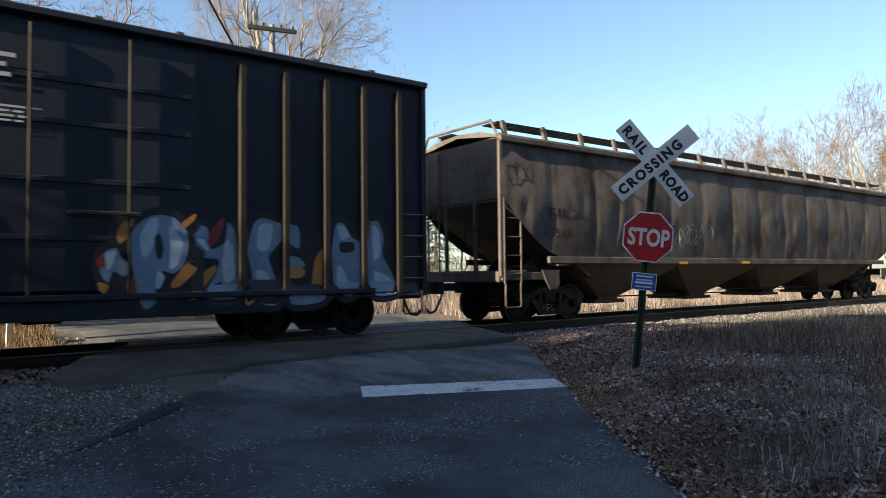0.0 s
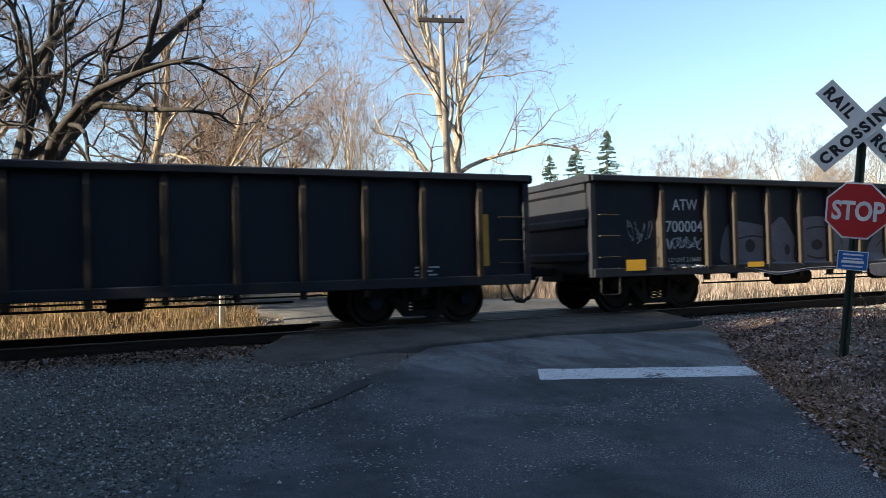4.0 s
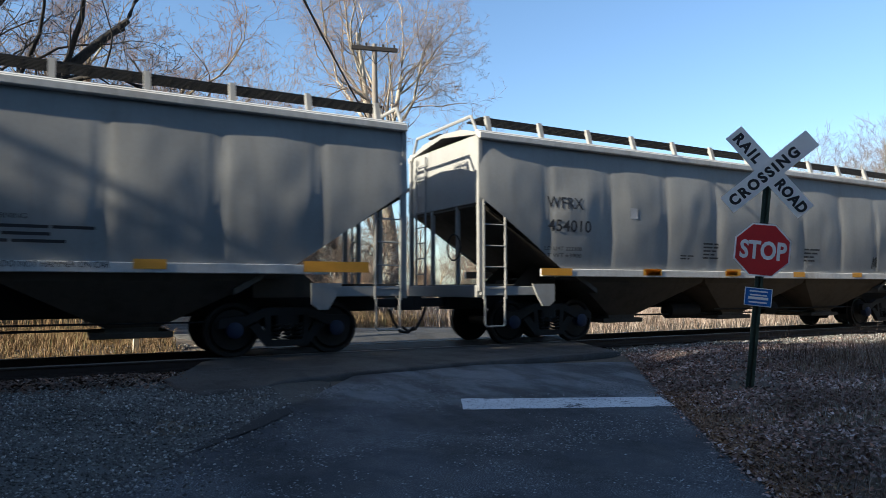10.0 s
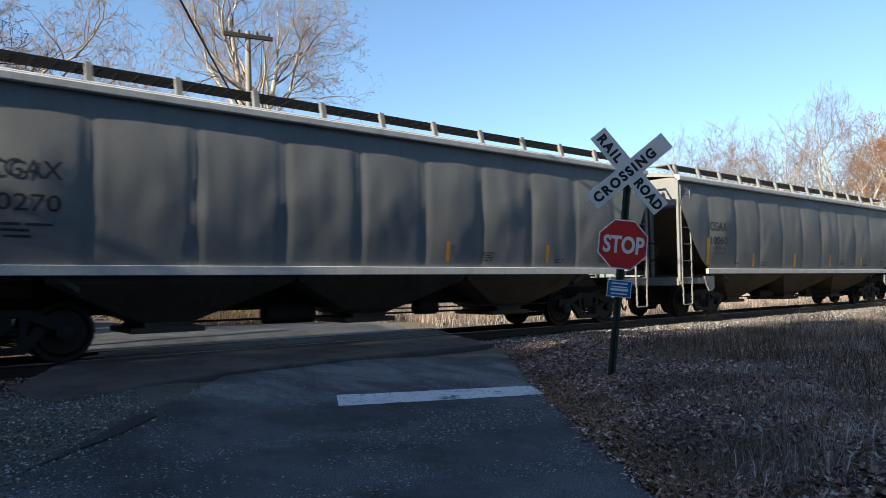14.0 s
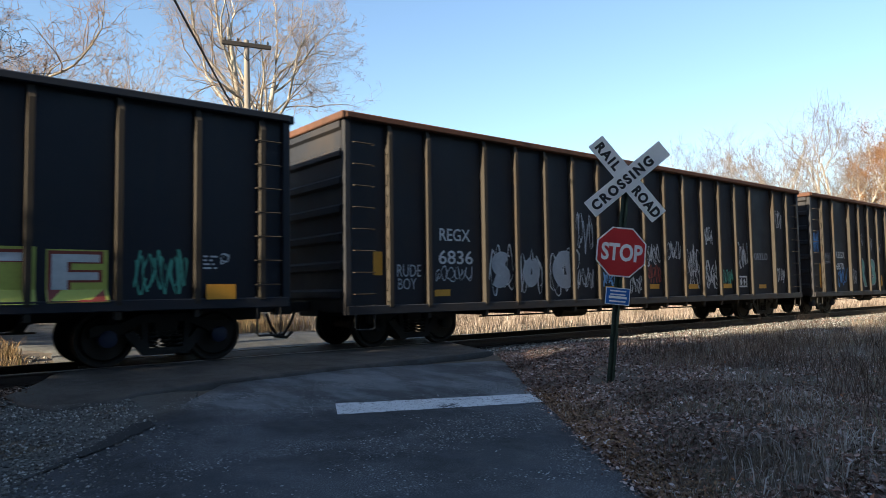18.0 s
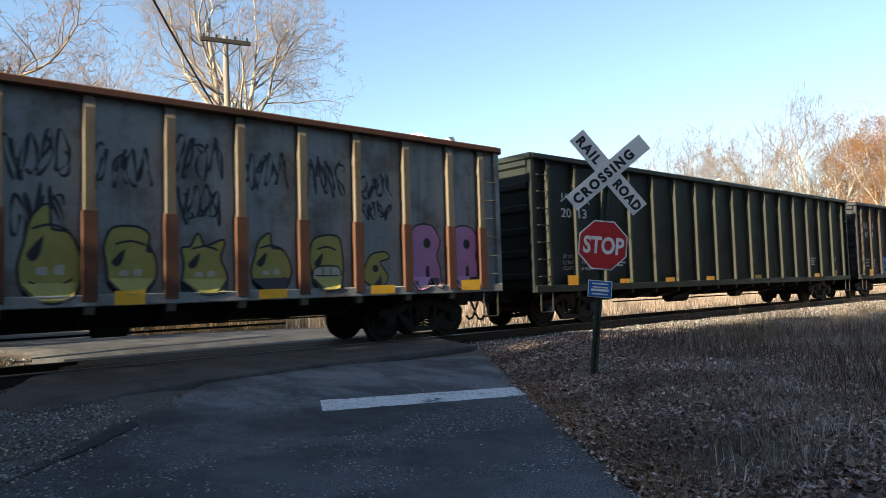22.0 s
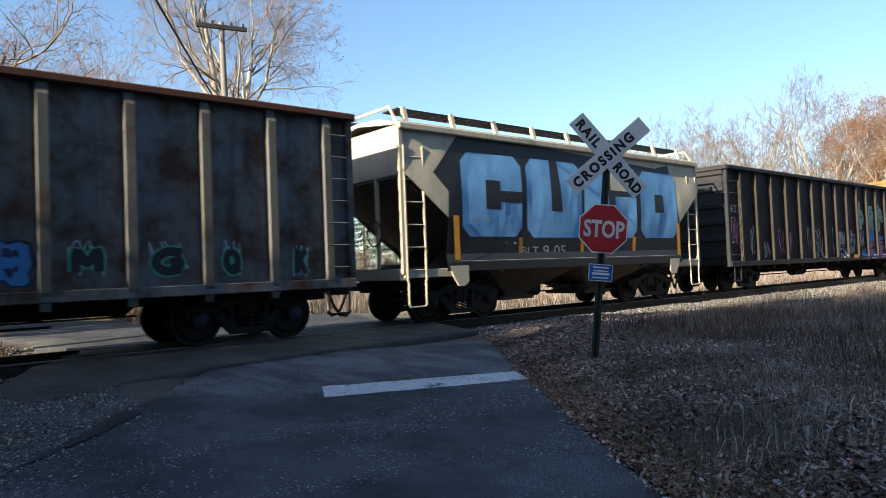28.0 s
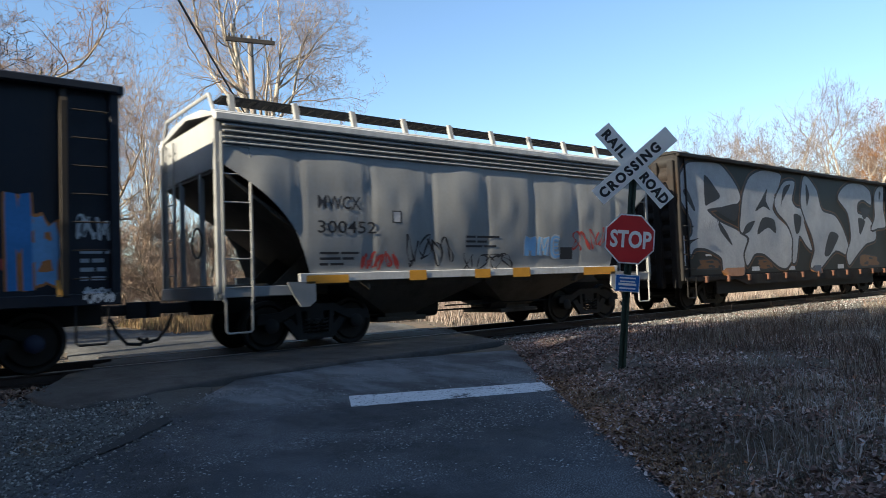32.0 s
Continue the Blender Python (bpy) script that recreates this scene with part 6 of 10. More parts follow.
paint_shape(1, [(4.02, 1.77), (4.14, 1.63), (4.17, 1.16), (4.00, 1.07), (3.95, 1.35)], PALE_STEEL, 0.016)
paint_shape(1, [(4.59, 2.03), (4.84, 2.06), (4.77, 1.64), (4.57, 1.64)], PALE_STEEL, 0.016)
paint_shape(1, [(4.54, 1.25), (4.77, 1.20), (4.79, 0.86), (4.64, 0.82)], PALE_STEEL, 0.016)
paint_shape(1, [(6.11, 1.35), (6.25, 1.25), (6.34, 0.93), (6.11, 0.99)], PALE_STEEL, 0.016)
paint_shape(1, [(6.87, 2.11), (7.02, 2.01), (7.04, 1.57), (6.89, 1.46)], PALE_STEEL, 0.016)
paint_shape(1, [(6.90, 1.24), (7.22, 1.13), (7.32, 0.89), (6.96, 0.92)], PALE_STEEL, 0.016)
paint_shape(1, [(2.16, 1.52), (2.30, 1.56), (2.27, 1.37), (2.18, 1.28)], PALE_STEEL, 0.016)
paint_shape(1, [(6.11, 2.06), (6.25, 2.09), (6.37, 1.90), (6.18, 1.83)], PALE_STEEL, 0.016)
paint_shape(1, [(2.86, 1.79), (2.94, 1.84), (2.99, 1.62), (2.96, 1.46), (2.89, 1.48)], DARK_PAINT, 0.019)
paint_shape(1, [(6.16, 1.77), (6.45, 1.78), (6.44, 1.61), (6.18, 1.60)], DARK_PAINT, 0.019)
paint_shape(1, [(3.81, 1.02), (3.95, 1.07), (3.92, 0.88), (3.83, 0.87)], DARK_PAINT, 0.019)
paint_shape(1, [(-7.95, 0.68), (-7.9, 1.5), (-6.5, 1.75), (-4.0, 1.7), (-1.5, 1.75), (0.35, 1.6), (0.3, 0.75), (-3.0, 0.66)], NAVY_PAINT, 0.005, 0.0, "graffiti_ground")
SHARDS = ([(0, .1), (.1, .95), (.35, .9), (.3, .6), (.6, .95), (.85, .9), (.55, .5), (1, .1), (.7, .05), (.35, .4), (.3, .05)],
          [(0, 0), (.25, .95), (.7, 1), (1, .05), (.75, 0), (.65, .3), (.35, .28), (.25, .02)],
          [(.05, 0), (0, .9), (.8, 1), (.85, .75), (.35, .68), (.4, .55), (.75, .58), (.75, .36), (.35, .32), (.4, .22), (1, .25), (.95, 0)],
          [(0, .95), (.25, 1), (.3, .4), (.5, .75), (.7, .4), (.75, 1), (1, .95), (.85, .02), (.65, 0), (.5, .3), (.35, 0), (.1, .05)])
rs = random.Random(5)
for k in range(9):
    a = -7.75 + 0.9 * k
    for paint in (MAROON_PAINT, BURNT_ORANGE, MAROON_PAINT):
        u, w = a + rs.uniform(-0.3, 0.5), rs.uniform(0.85, 2.1)
        paint_shape(1, [(u, w), (u + 0.12, w + 0.3), (u + 0.5, w + 0.34), (u + 0.62, w + 0.1), (u + 0.3, w - 0.1)], paint, 0.008)
    lo = 0.8 + 0.15 * (k % 2)
    sketch(1, (a, a + 0.98, lo, lo + 1.35), SHARDS[(k * 3 + 3) % 4], (PALE_STEEL, HAZE_BLUE, PALE_STEEL)[k % 3], NAVY_PAINT, 0.05,
           [([(.1, .1), (.15, .3), (.4, .35), (.3, .12)], (HAZE_BLUE, PALE_STEEL, BURNT_ORANGE)[k % 3]), ([(.55, .6), (.6, .8), (.75, .78), (.7, .6)], (MAROON_PAINT, WHITE_PAINT, HAZE_BLUE)[k % 3])], up=0.006)
for a, w in ((-5.75, 1.75), (-4.75, 1.2), (-3.0, 1.5)):
    paint_shape(1, [(a + (0.2 if n % 2 == 0 else 0.08) * math.sin(n * 0.6283), w + (0.2 if n % 2 == 0 else 0.08) * math.cos(n * 0.6283)) for n in range(10)], WHITE_PAINT, 0.03)
scrawl(1, -8.07, -6.83, 1.65, 2.09, SILVER_PAINT, 82, 5, 0.03)
patch(1, -7.23, -6.80, 0.90, 1.09, YELLOW_TAPE, "reflector")
words(2, -4.54, -3.84, 2.12, 2.38, "TILX", WHITE_PAINT, 0.006)
words(2, -3.60, -2.57, 2.14, 2.39, "161841", WHITE_PAINT, 0.006)
scrawl(2, -4.38, -3.31, 1.24, 1.76, SILVER_PAINT, 88, 4, 0.05)
scrawl(2, -2.85, -1.90, 1.55, 2.27, SILVER_PAINT, 89, 4, 0.06)
scrawl(2, 1.66, 3.85, 1.31, 1.72, SILVER_PAINT, 90, 6, 0.045)
scrawl(2, -1.93, -0.94, 1.21, 1.64, GREY_PAINT, 91, 3, 0.05)
scrawl(2, 0.95, 2.16, 1.97, 2.40, SILVER_PAINT, 92, 4, 0.05)
patch(2, -0.06, 0.78, 1.19, 1.83, YELLOW_TAPE, "painted_panel")
patch(2, -2.05, -1.32, 2.17, 2.53, ORANGE_TAPE, "painted_panel")
patch(2, 2.39, 3.14, 1.88, 2.32, ORANGE_TAPE, "painted_panel")
patch(2, -5.65, -5.52, 2.05, 2.98, ORANGE_TAPE, "reflector")
patch(2, -2.50, -2.34, 2.35, 2.75, ORANGE_TAPE, "reflector")
patch(2, -0.26, -0.08, 2.29, 2.76, ORANGE_TAPE, "reflector")
patch(2, 2.18, 2.38, 2.29, 2.77, ORANGE_TAPE, "reflector")
patch(2, 5.30, 5.58, 2.10, 3.05, ORANGE_TAPE, "reflector")
small_print(2, -4.52, -3.04, 1.86, 2.00, 1, WHITE_PAINT, 101)
small_print(2, -2.04, -1.19, 1.73, 1.86, 2, WHITE_PAINT, 102)
small_print(2, 0.85, 1.50, 1.37, 1.79, 4, WHITE_PAINT, 103)
small_print(2, 4.23, 5.21, 2.12, 2.60, 3, GREY_PAINT, 104)
small_print(2, 0.16, 0.75, 1.91, 2.03, 2, WHITE_PAINT, 105)
words(3, -6.15, -5.48, 2.11, 2.34, "ATW", WHITE_PAINT, 0.006)
words(3, -6.33, -5.36, 1.65, 1.89, "700004", WHITE_PAINT, 0.006)
scrawl(3, -6.32, -5.38, 1.28, 1.55, SILVER_PAINT, 108, 6, 0.03)
words(3, -6.28, -5.43, 1.03, 1.12, "LD LMT 213600", WHITE_PAINT)
words(3, -6.28, -5.44, 0.90, 0.98, "LT WT 66400", WHITE_PAINT)
sketch(3, (-4.85, -0.72, 0.73, 1.95), [(0, .34), (.07, .9), (.34, .83), (.44, 1), (.54, .6), (.6, .97), (.76, 1), (.9, .93), (1, .41), (.97, .1), (.6, .07), (.34, 0), (.07, .2)], GREY_VIOLET, GHOST_GREY, 0.04,
       [(ring(.2, .5, .035, .12), DARK_PAINT), (ring(.47, .42, .02, .1), DARK_PAINT), (ring(.7, .5, .045, .1), DARK_PAINT), ([(.3, .2), (.34, .32), (.38, .2)], DARK_PAINT)],
       [([(.32, .82), (.3, .45), (.33, .05)], 0.04), ([(.1, .62), (.22, .68), (.3, .64)], 0.035), ([(.55, .62), (.52, .3), (.56, .1)], 0.05), ([(.62, .8), (.72, .84), (.86, .76), (.9, .5)], 0.035), ([(.62, .3), (.72, .24), (.86, .3), (.92, .2)], 0.04)], DARK_PAINT)
sketch(3, (-0.36, 2.95, 0.63, 1.9), [(0, .04), (.07, .58), (.23, .88), (.39, .73), (.49, .88), (.59, .73), (.67, 1), (.85, .96), (.95, .65), (.98, .08), (.82, .12), (.66, .08), (.52, .27), (.39, .04), (.3, .35), (.2, 0)], GREY_VIOLET, GHOST_GREY, 0.04,
       [(ring(.8, .62, .05, .12), DARK_PAINT), (ring(.86, .3, .03, .1), DARK_PAINT)],
       [([(.36, .74), (.33, .45), (.36, .2)], 0.04), ([(.58, .72), (.55, .5), (.6, .2)], 0.04), ([(.68, .9), (.7, .5), (.66, .12)], 0.04), ([(.12, .5), (.22, .66), (.3, .5)], 0.03)], DARK_PAINT)
scrawl(3, -7.30, -6.69, 1.38, 1.90, GREY_PAINT, 114, 4, 0.02)
scrawl(3, 3.65, 4.28, 1.50, 1.88, RED_PAINT, 115, 3, 0.05)
patch(3, -7.47, -6.99, 0.88, 1.10, YELLOW_TAPE, "reflector")
patch(3, -4.26, -3.78, 0.88, 0.99, YELLOW_TAPE, "reflector")
patch(3, -1.37, -0.87, 0.88, 1.01, YELLOW_TAPE, "reflector")
patch(3, 0.75, 1.28, 0.87, 1.00, YELLOW_TAPE, "reflector")
patch(3, 3.77, 4.26, 0.89, 1.02, YELLOW_TAPE, "reflector")
words(4, -6.68, -5.74, 1.94, 2.19, "AOKX", WHITE_PAINT, 0.006)
words(4, -6.69, -5.66, 1.54, 1.80, "42339", WHITE_PAINT, 0.006)
words(4, -6.63, -5.72, 1.20, 1.30, "LD LMT 217900", WHITE_PAINT)
words(4, -6.64, -5.70, 1.04, 1.15, "LT WT 68100", WHITE_PAINT)
words(4, -6.64, -5.70, 0.89, 0.99, "CU FT 2715", WHITE_PAINT)
patch(4, -7.58, -7.44, 1.09, 2.00, ORANGE_TAPE, "reflector")
patch(4, -4.12, -3.97, 1.06, 1.53, ORANGE_TAPE, "reflector")
patch(4, -1.69, -1.53, 1.06, 1.53, ORANGE_TAPE, "reflector")
patch(4, 7.49, 7.63, 1.05, 2.00, ORANGE_TAPE, "reflector")
small_print(4, 6.17, 6.63, 0.89, 1.09, 3, WHITE_PAINT, 130)
words(5, -6.68, -6.41, 2.23, 2.49, "IN", DARK_PAINT)
words(5, -6.09, -5.73, 2.24, 2.50, "TX", DARK_PAINT)
patch(5, -5.39, -4.81, 2.07, 2.51, DARK_PAINT, "painted_panel")
patch(5, -4.60, -4.02, 2.07, 2.52, DARK_PAINT, "painted_panel")
patch(5, -3.79, -3.16, 2.08, 2.52, DARK_PAINT, "painted_panel")
words(5, -5.20, -5.00, 2.17, 2.41, "11", WHITE_PAINT, 0.006)
words(5, -4.55, -4.04, 2.18, 2.42, "46", WHITE_PAINT, 0.006)
lumps(5, -0.69, -0.23, 1.51, 2.45, 1, (SILVER_PAINT,), WHITE_PAINT, 138, 0.25)
lumps(5, -0.23, 0.21, 1.50, 2.46, 1, (PALE_BLUE,), WHITE_PAINT, 139, 0.25)
lumps(5, 0.21, 0.68, 1.50, 2.47, 1, (SILVER_PAINT,), WHITE_PAINT, 140, 0.25)
lumps(5, 0.68, 1.13, 1.49, 2.48, 1, (PALE_BLUE,), WHITE_PAINT, 141, 0.25)
lumps(5, 1.13, 1.67, 1.49, 2.49, 1, (SILVER_PAINT,), WHITE_PAINT, 142, 0.25)
scrawl(5, 3.29, 4.14, 1.53, 2.34, LIME_PAINT, 143, 4, 0.05)
scrawl(5, 1.78, 2.19, 1.89, 2.31, DARK_PAINT, 144, 3, 0.03)
scrawl(5, 5.84, 6.44, 2.06, 2.32, LIME_PAINT, 145, 3, 0.03)
patch(5, 4.33, 4.68, 1.71, 2.01, DARK_PAINT, "painted_panel")
patch(5, 5.13, 5.49, 1.71, 2.02, DARK_PAINT, "painted_panel")
scrawl(5, 1.53, 2.22, 0.78, 1.32, GREY_PAINT, 148, 2, 0.05)
words(6, -6.74, -5.83, 2.79, 3.05, "WFRX", DARK_PAINT, 0.006)
words(6, -6.78, -5.56, 2.31, 2.55, "454082", DARK_PAINT, 0.006)
words(6, -6.77, -5.83, 1.92, 2.01, "LD LMT 222100", DARK_PAINT)
words(6, -6.77, -5.83, 1.80, 1.88, "LT WT 63900", DARK_PAINT)
scrawl(6, -4.83, -3.76, 1.68, 2.31, DARK_PAINT, 153, 3, 0.05)
scrawl(6, -3.99, -2.55, 1.68, 2.32, DARK_PAINT, 154, 4, 0.05)
scrawl(6, -2.67, -0.86, 1.70, 2.22, DARK_PAINT, 155, 5, 0.05)
scrawl(6, 0.48, 2.21, 1.73, 2.37, GREEN_PAINT, 156, 3, 0.06)
scrawl(6, 3.10, 5.04, 1.71, 2.25, DARK_PAINT, 157, 5, 0.035)
patch(6, -4.44, -4.19, 2.67, 2.91, GREY_PAINT, "painted_panel")
small_print(6, 0.25, 0.87, 1.80, 2.05, 3, DARK_PAINT, 159)
patch(6, -7.15, -6.23, 1.41, 1.57, ORANGE_TAPE, "reflector")
patch(6, -3.98, -3.50, 1.42, 1.59, ORANGE_TAPE, "reflector")
patch(6, -1.43, -0.94, 1.42, 1.58, ORANGE_TAPE, "reflector")
patch(6, 1.19, 1.65, 1.42, 1.57, ORANGE_TAPE, "reflector")
patch(6, 3.74, 4.26, 1.42, 1.56, ORANGE_TAPE, "reflector")
patch(6, 6.40, 7.61, 1.40, 1.56, ORANGE_TAPE, "reflector")
words(7, -6.72, -5.79, 2.81, 3.05, "WFRX", DARK_PAINT, 0.006)
words(7, -6.71, -5.57, 2.33, 2.58, "454010", DARK_PAINT, 0.006)
words(7, -6.77, -5.81, 1.94, 2.02, "LD LMT 222100", DARK_PAINT)
words(7, -6.78, -5.81, 1.80, 1.88, "LT WT 63900", DARK_PAINT)
patch(7, -6.89, -6.09, 1.42, 1.57, ORANGE_TAPE, "reflector")
patch(7, -4.00, -3.51, 1.44, 1.59, ORANGE_TAPE, "reflector")
patch(7, -1.34, -0.83, 1.46, 1.61, ORANGE_TAPE, "reflector")
patch(7, 1.22, 1.70, 1.44, 1.57, ORANGE_TAPE, "reflector")
patch(7, 3.81, 4.27, 1.45, 1.58, ORANGE_TAPE, "reflector")
patch(7, -4.08, -3.55, 1.44, 1.58, ORANGE_TAPE, "reflector")
patch(7, -1.39, -0.96, 1.44, 1.57, ORANGE_TAPE, "reflector")
patch(7, 6.43, 7.06, 1.44, 1.61, ORANGE_TAPE, "reflector")
small_print(7, -2.10, -1.57, 1.83, 2.25, 5, DARK_PAINT, 178)
small_print(7, 0.35, 0.96, 1.81, 2.13, 4, DARK_PAINT, 179)
small_print(7, 1.73, 2.39, 1.83, 2.22, 4, DARK_PAINT, 180)
small_print(7, 6.32, 6.86, 2.14, 2.32, 3, DARK_PAINT, 181)
small_print(7, -2.86, -2.41, 1.81, 1.94, 2, DARK_PAINT, 182)
scrawl(7, 4.86, 5.07, 1.70, 2.04, DARK_PAINT, 183, 2, 0.05)
patch(7, -4.45, -4.23, 2.69, 2.92, GREY_PAINT, "painted_panel")
words(8, -6.88, -5.94, 2.80, 3.05, "AOKX", DARK_PAINT, 0.006)
words(8, -6.89, -5.60, 2.41, 2.65, "600895", DARK_PAINT, 0.006)
words(8, -6.87, -5.93, 2.07, 2.17, "LD LMT 223700", DARK_PAINT)
words(8, -6.87, -5.93, 1.93, 2.02, "LT WT 62300", DARK_PAINT)
words(8, -6.87, -5.93, 1.79, 1.88, "CU FT 5400", DARK_PAINT)
words(8, -3.17, -1.86, 1.45, 1.54, "DO NOT HAMMER ON CAR", DARK_PAINT)
words(8, -2.23, -1.71, 2.11, 2.20, "WARNING", DARK_PAINT)
small_print(8, -3.07, -1.54, 1.77, 2.04, 3, DARK_PAINT, 192)
words(8, 1.87, 2.39, 2.15, 2.22, "WARNING", DARK_PAINT)
small_print(8, 1.73, 3.25, 1.79, 2.10, 3, DARK_PAINT, 194)
words(8, 2.11, 3.46, 1.47, 1.56, "DO NOT HAMMER ON CAR", DARK_PAINT)
patch(8, -7.19, -6.25, 1.43, 1.57, ORANGE_TAPE, "reflector")
patch(8, -3.81, -3.35, 1.44, 1.59, ORANGE_TAPE, "reflector")
patch(8, -1.37, -0.88, 1.45, 1.60, ORANGE_TAPE, "reflector")
patch(8, 1.18, 1.66, 1.46, 1.60, ORANGE_TAPE, "reflector")
patch(8, 3.77, 4.24, 1.46, 1.61, ORANGE_TAPE, "reflector")
patch(8, 6.39, 7.57, 1.44, 1.62, ORANGE_TAPE, "reflector")
words(9, -7.13, -6.23, 2.66, 2.93, "CGAX", DARK_PAINT, 0.006)
words(9, -7.11, -6.16, 2.24, 2.48, "10060", DARK_PAINT, 0.006)
words(9, -7.12, -6.26, 2.07, 2.15, "LD LMT 223100", DARK_PAINT)
words(9, -7.12, -6.27, 1.92, 2.00, "LT WT 63000", DARK_PAINT)
patch(9, -7.35, -7.17, 1.60, 2.43, ORANGE_TAPE, "reflector")
patch(9, -4.50, -4.37, 1.55, 2.01, ORANGE_TAPE, "reflector")
patch(9, -1.50, -1.35, 1.55, 2.03, ORANGE_TAPE, "reflector")
small_print(9, -3.87, -3.42, 1.58, 1.71, 3, DARK_PAINT, 209)
small_print(9, -5.60, -5.37, 1.63, 1.71, 2, DARK_PAINT, 210)
patch(9, -1.52, -1.40, 1.58, 2.02, ORANGE_TAPE, "reflector")
patch(9, 1.50, 1.62, 1.59, 2.03, ORANGE_TAPE, "reflector")
patch(9, 4.52, 4.64, 1.60, 2.01, ORANGE_TAPE, "reflector")
patch(9, 7.60, 7.76, 1.56, 2.50, ORANGE_TAPE, "reflector")
small_print(9, 2.48, 2.94, 1.64, 1.84, 4, DARK_PAINT, 215)
small_print(9, 4.79, 5.27, 1.62, 1.72, 2, DARK_PAINT, 216)
small_print(9, 6.66, 7.26, 1.61, 1.85, 4, DARK_PAINT, 217)
words(10, -6.85, -5.87, 2.71, 2.98, "CGAX", DARK_PAINT, 0.006)
words(10, -6.83, -5.88, 2.24, 2.49, "10270", DARK_PAINT, 0.006)
small_print(10, -6.92, -5.98, 1.84, 2.10, 3, DARK_PAINT, 220)
patch(10, 1.36, 1.46, 1.58, 2.02, ORANGE_TAPE, "reflector")
patch(10, 4.46, 4.56, 1.60, 2.02, ORANGE_TAPE, "reflector")
patch(10, 7.52, 7.68, 1.57, 2.47, ORANGE_TAPE, "reflector")
small_print(10, 2.42, 2.80, 1.61, 1.83, 4, DARK_PAINT, 224)
small_print(10, 4.80, 5.15, 1.59, 1.70, 2, DARK_PAINT, 225)
small_print(10, 6.47, 7.06, 1.61, 1.87, 4, DARK_PAINT, 226)
words(11, -7.46, -6.61, 2.20, 2.46, "REGX", WHITE_PAINT, 0.008)
words(11, -7.44, -6.75, 1.74, 2.01, "6870", WHITE_PAINT, 0.008)
scrawl(11, -7.28, -6.40, 1.05, 1.85, BLUE_PAINT, 229, 5, 0.05)
scrawl(11, -9.47, -8.94, 2.37, 3.28, BLUE_PAINT, 230, 5, 0.05)
scrawl(11, -8.60, -7.92, 1.94, 2.41, GREY_PAINT, 231, 4, 0.03)
patch(11, -9.04, -8.90, 1.05, 1.97, ORANGE_TAPE, "reflector")
patch(11, -2.80, -2.63, 1.05, 1.52, ORANGE_TAPE, "reflector")
scrawl(11, -6.02, -5.40, 1.14, 1.84, SILVER_PAINT, 234, 3, 0.05)
bubble(11, -5.08, -4.35, 1.03, 2.25, "R", PALE_GREEN, SILVER_PAINT, 0.07, 0.05)
bubble(11, -4.07, -3.32, 1.09, 2.24, "B", PALE_GREEN, SILVER_PAINT, 0.07, 0.05)
bubble(11, -2.07, -1.28, 1.10, 2.31, "A", PALE_GREEN, SILVER_PAINT, 0.07, 0.05)
bubble(11, -1.12, -0.35, 1.10, 2.37, "B", PALE_GREEN, SILVER_PAINT, 0.07, 0.05)
bubble(11, -0.06, 0.60, 1.08, 2.01, "I", PALE_GREEN, SILVER_PAINT, 0.07, 0.05)
bubble(11, 1.00, 1.72, 1.07, 2.32, "B", PALE_GREEN, SILVER_PAINT, 0.07, 0.05)
bubble(11, 1.87, 2.61, 1.07, 2.33, "B", PALE_GREEN, SILVER_PAINT, 0.07, 0.05)
bubble(11, 2.92, 3.64, 1.06, 2.20, "B", PALE_GREEN, SILVER_PAINT, 0.07, 0.05)
bubble(11, 3.91, 4.62, 1.08, 2.17, "B", PALE_GREEN, SILVER_PAINT, 0.07, 0.05)
scrawl(11, -4.92, -4.64, 2.63, 3.29, GREY_PAINT, 244, 3, 0.02)
scrawl(11, -3.87, -3.58, 2.57, 3.23, GREY_PAINT, 245, 3, 0.02)
scrawl(11, -2.93, -2.61, 2.49, 3.15, GREY_PAINT, 246, 3, 0.02)
scrawl(11, -1.78, -1.58, 2.85, 3.05, GREY_PAINT, 247, 3, 0.02)
scrawl(11, -1.04, -0.71, 2.76, 3.74, GREY_PAINT, 248, 3, 0.02)
scrawl(11, 0.12, 0.37, 2.67, 3.65, GREY_PAINT, 249, 3, 0.02)
scrawl(11, 1.29, 1.50, 3.08, 3.54, GREY_PAINT, 250, 3, 0.02)
scrawl(11, 2.08, 2.53, 2.97, 3.39, GREY_PAINT, 251, 3, 0.02)
scrawl(11, 2.94, 3.35, 2.84, 4.21, GREY_PAINT, 252, 3, 0.02)
scrawl(11, 4.02, 4.37, 3.29, 4.07, GREY_PAINT, 253, 3, 0.02)
patch(11, 5.02, 5.54, 1.14, 1.49, WHITE_PAINT, "painted_panel")
patch(11, 5.08, 5.48, 1.19, 1.43, DARK_PAINT, "painted_panel")
words(12, -7.23, -6.37, 2.21, 2.48, "REGX", WHITE_PAINT, 0.008)
words(12, -7.26, -6.30, 1.71, 2.01, "6836", WHITE_PAINT, 0.008)
words(12, -8.34, -7.74, 1.44, 1.69, "RUDE", SILVER_PAINT)
words(12, -8.32, -7.86, 1.18, 1.41, "BOY", SILVER_PAINT)
scrawl(12, -7.34, -6.27, 1.32, 1.68, SILVER_PAINT, 260, 4, 0.03)
lumps(12, -5.80, -5.11, 1.10, 2.11, 1, (GREY_PAINT,), SILVER_PAINT, 261, 0.25)
scrawl(12, -5.87, -5.03, 0.99, 2.22, WHITE_PAINT, 262, 3, 0.04)
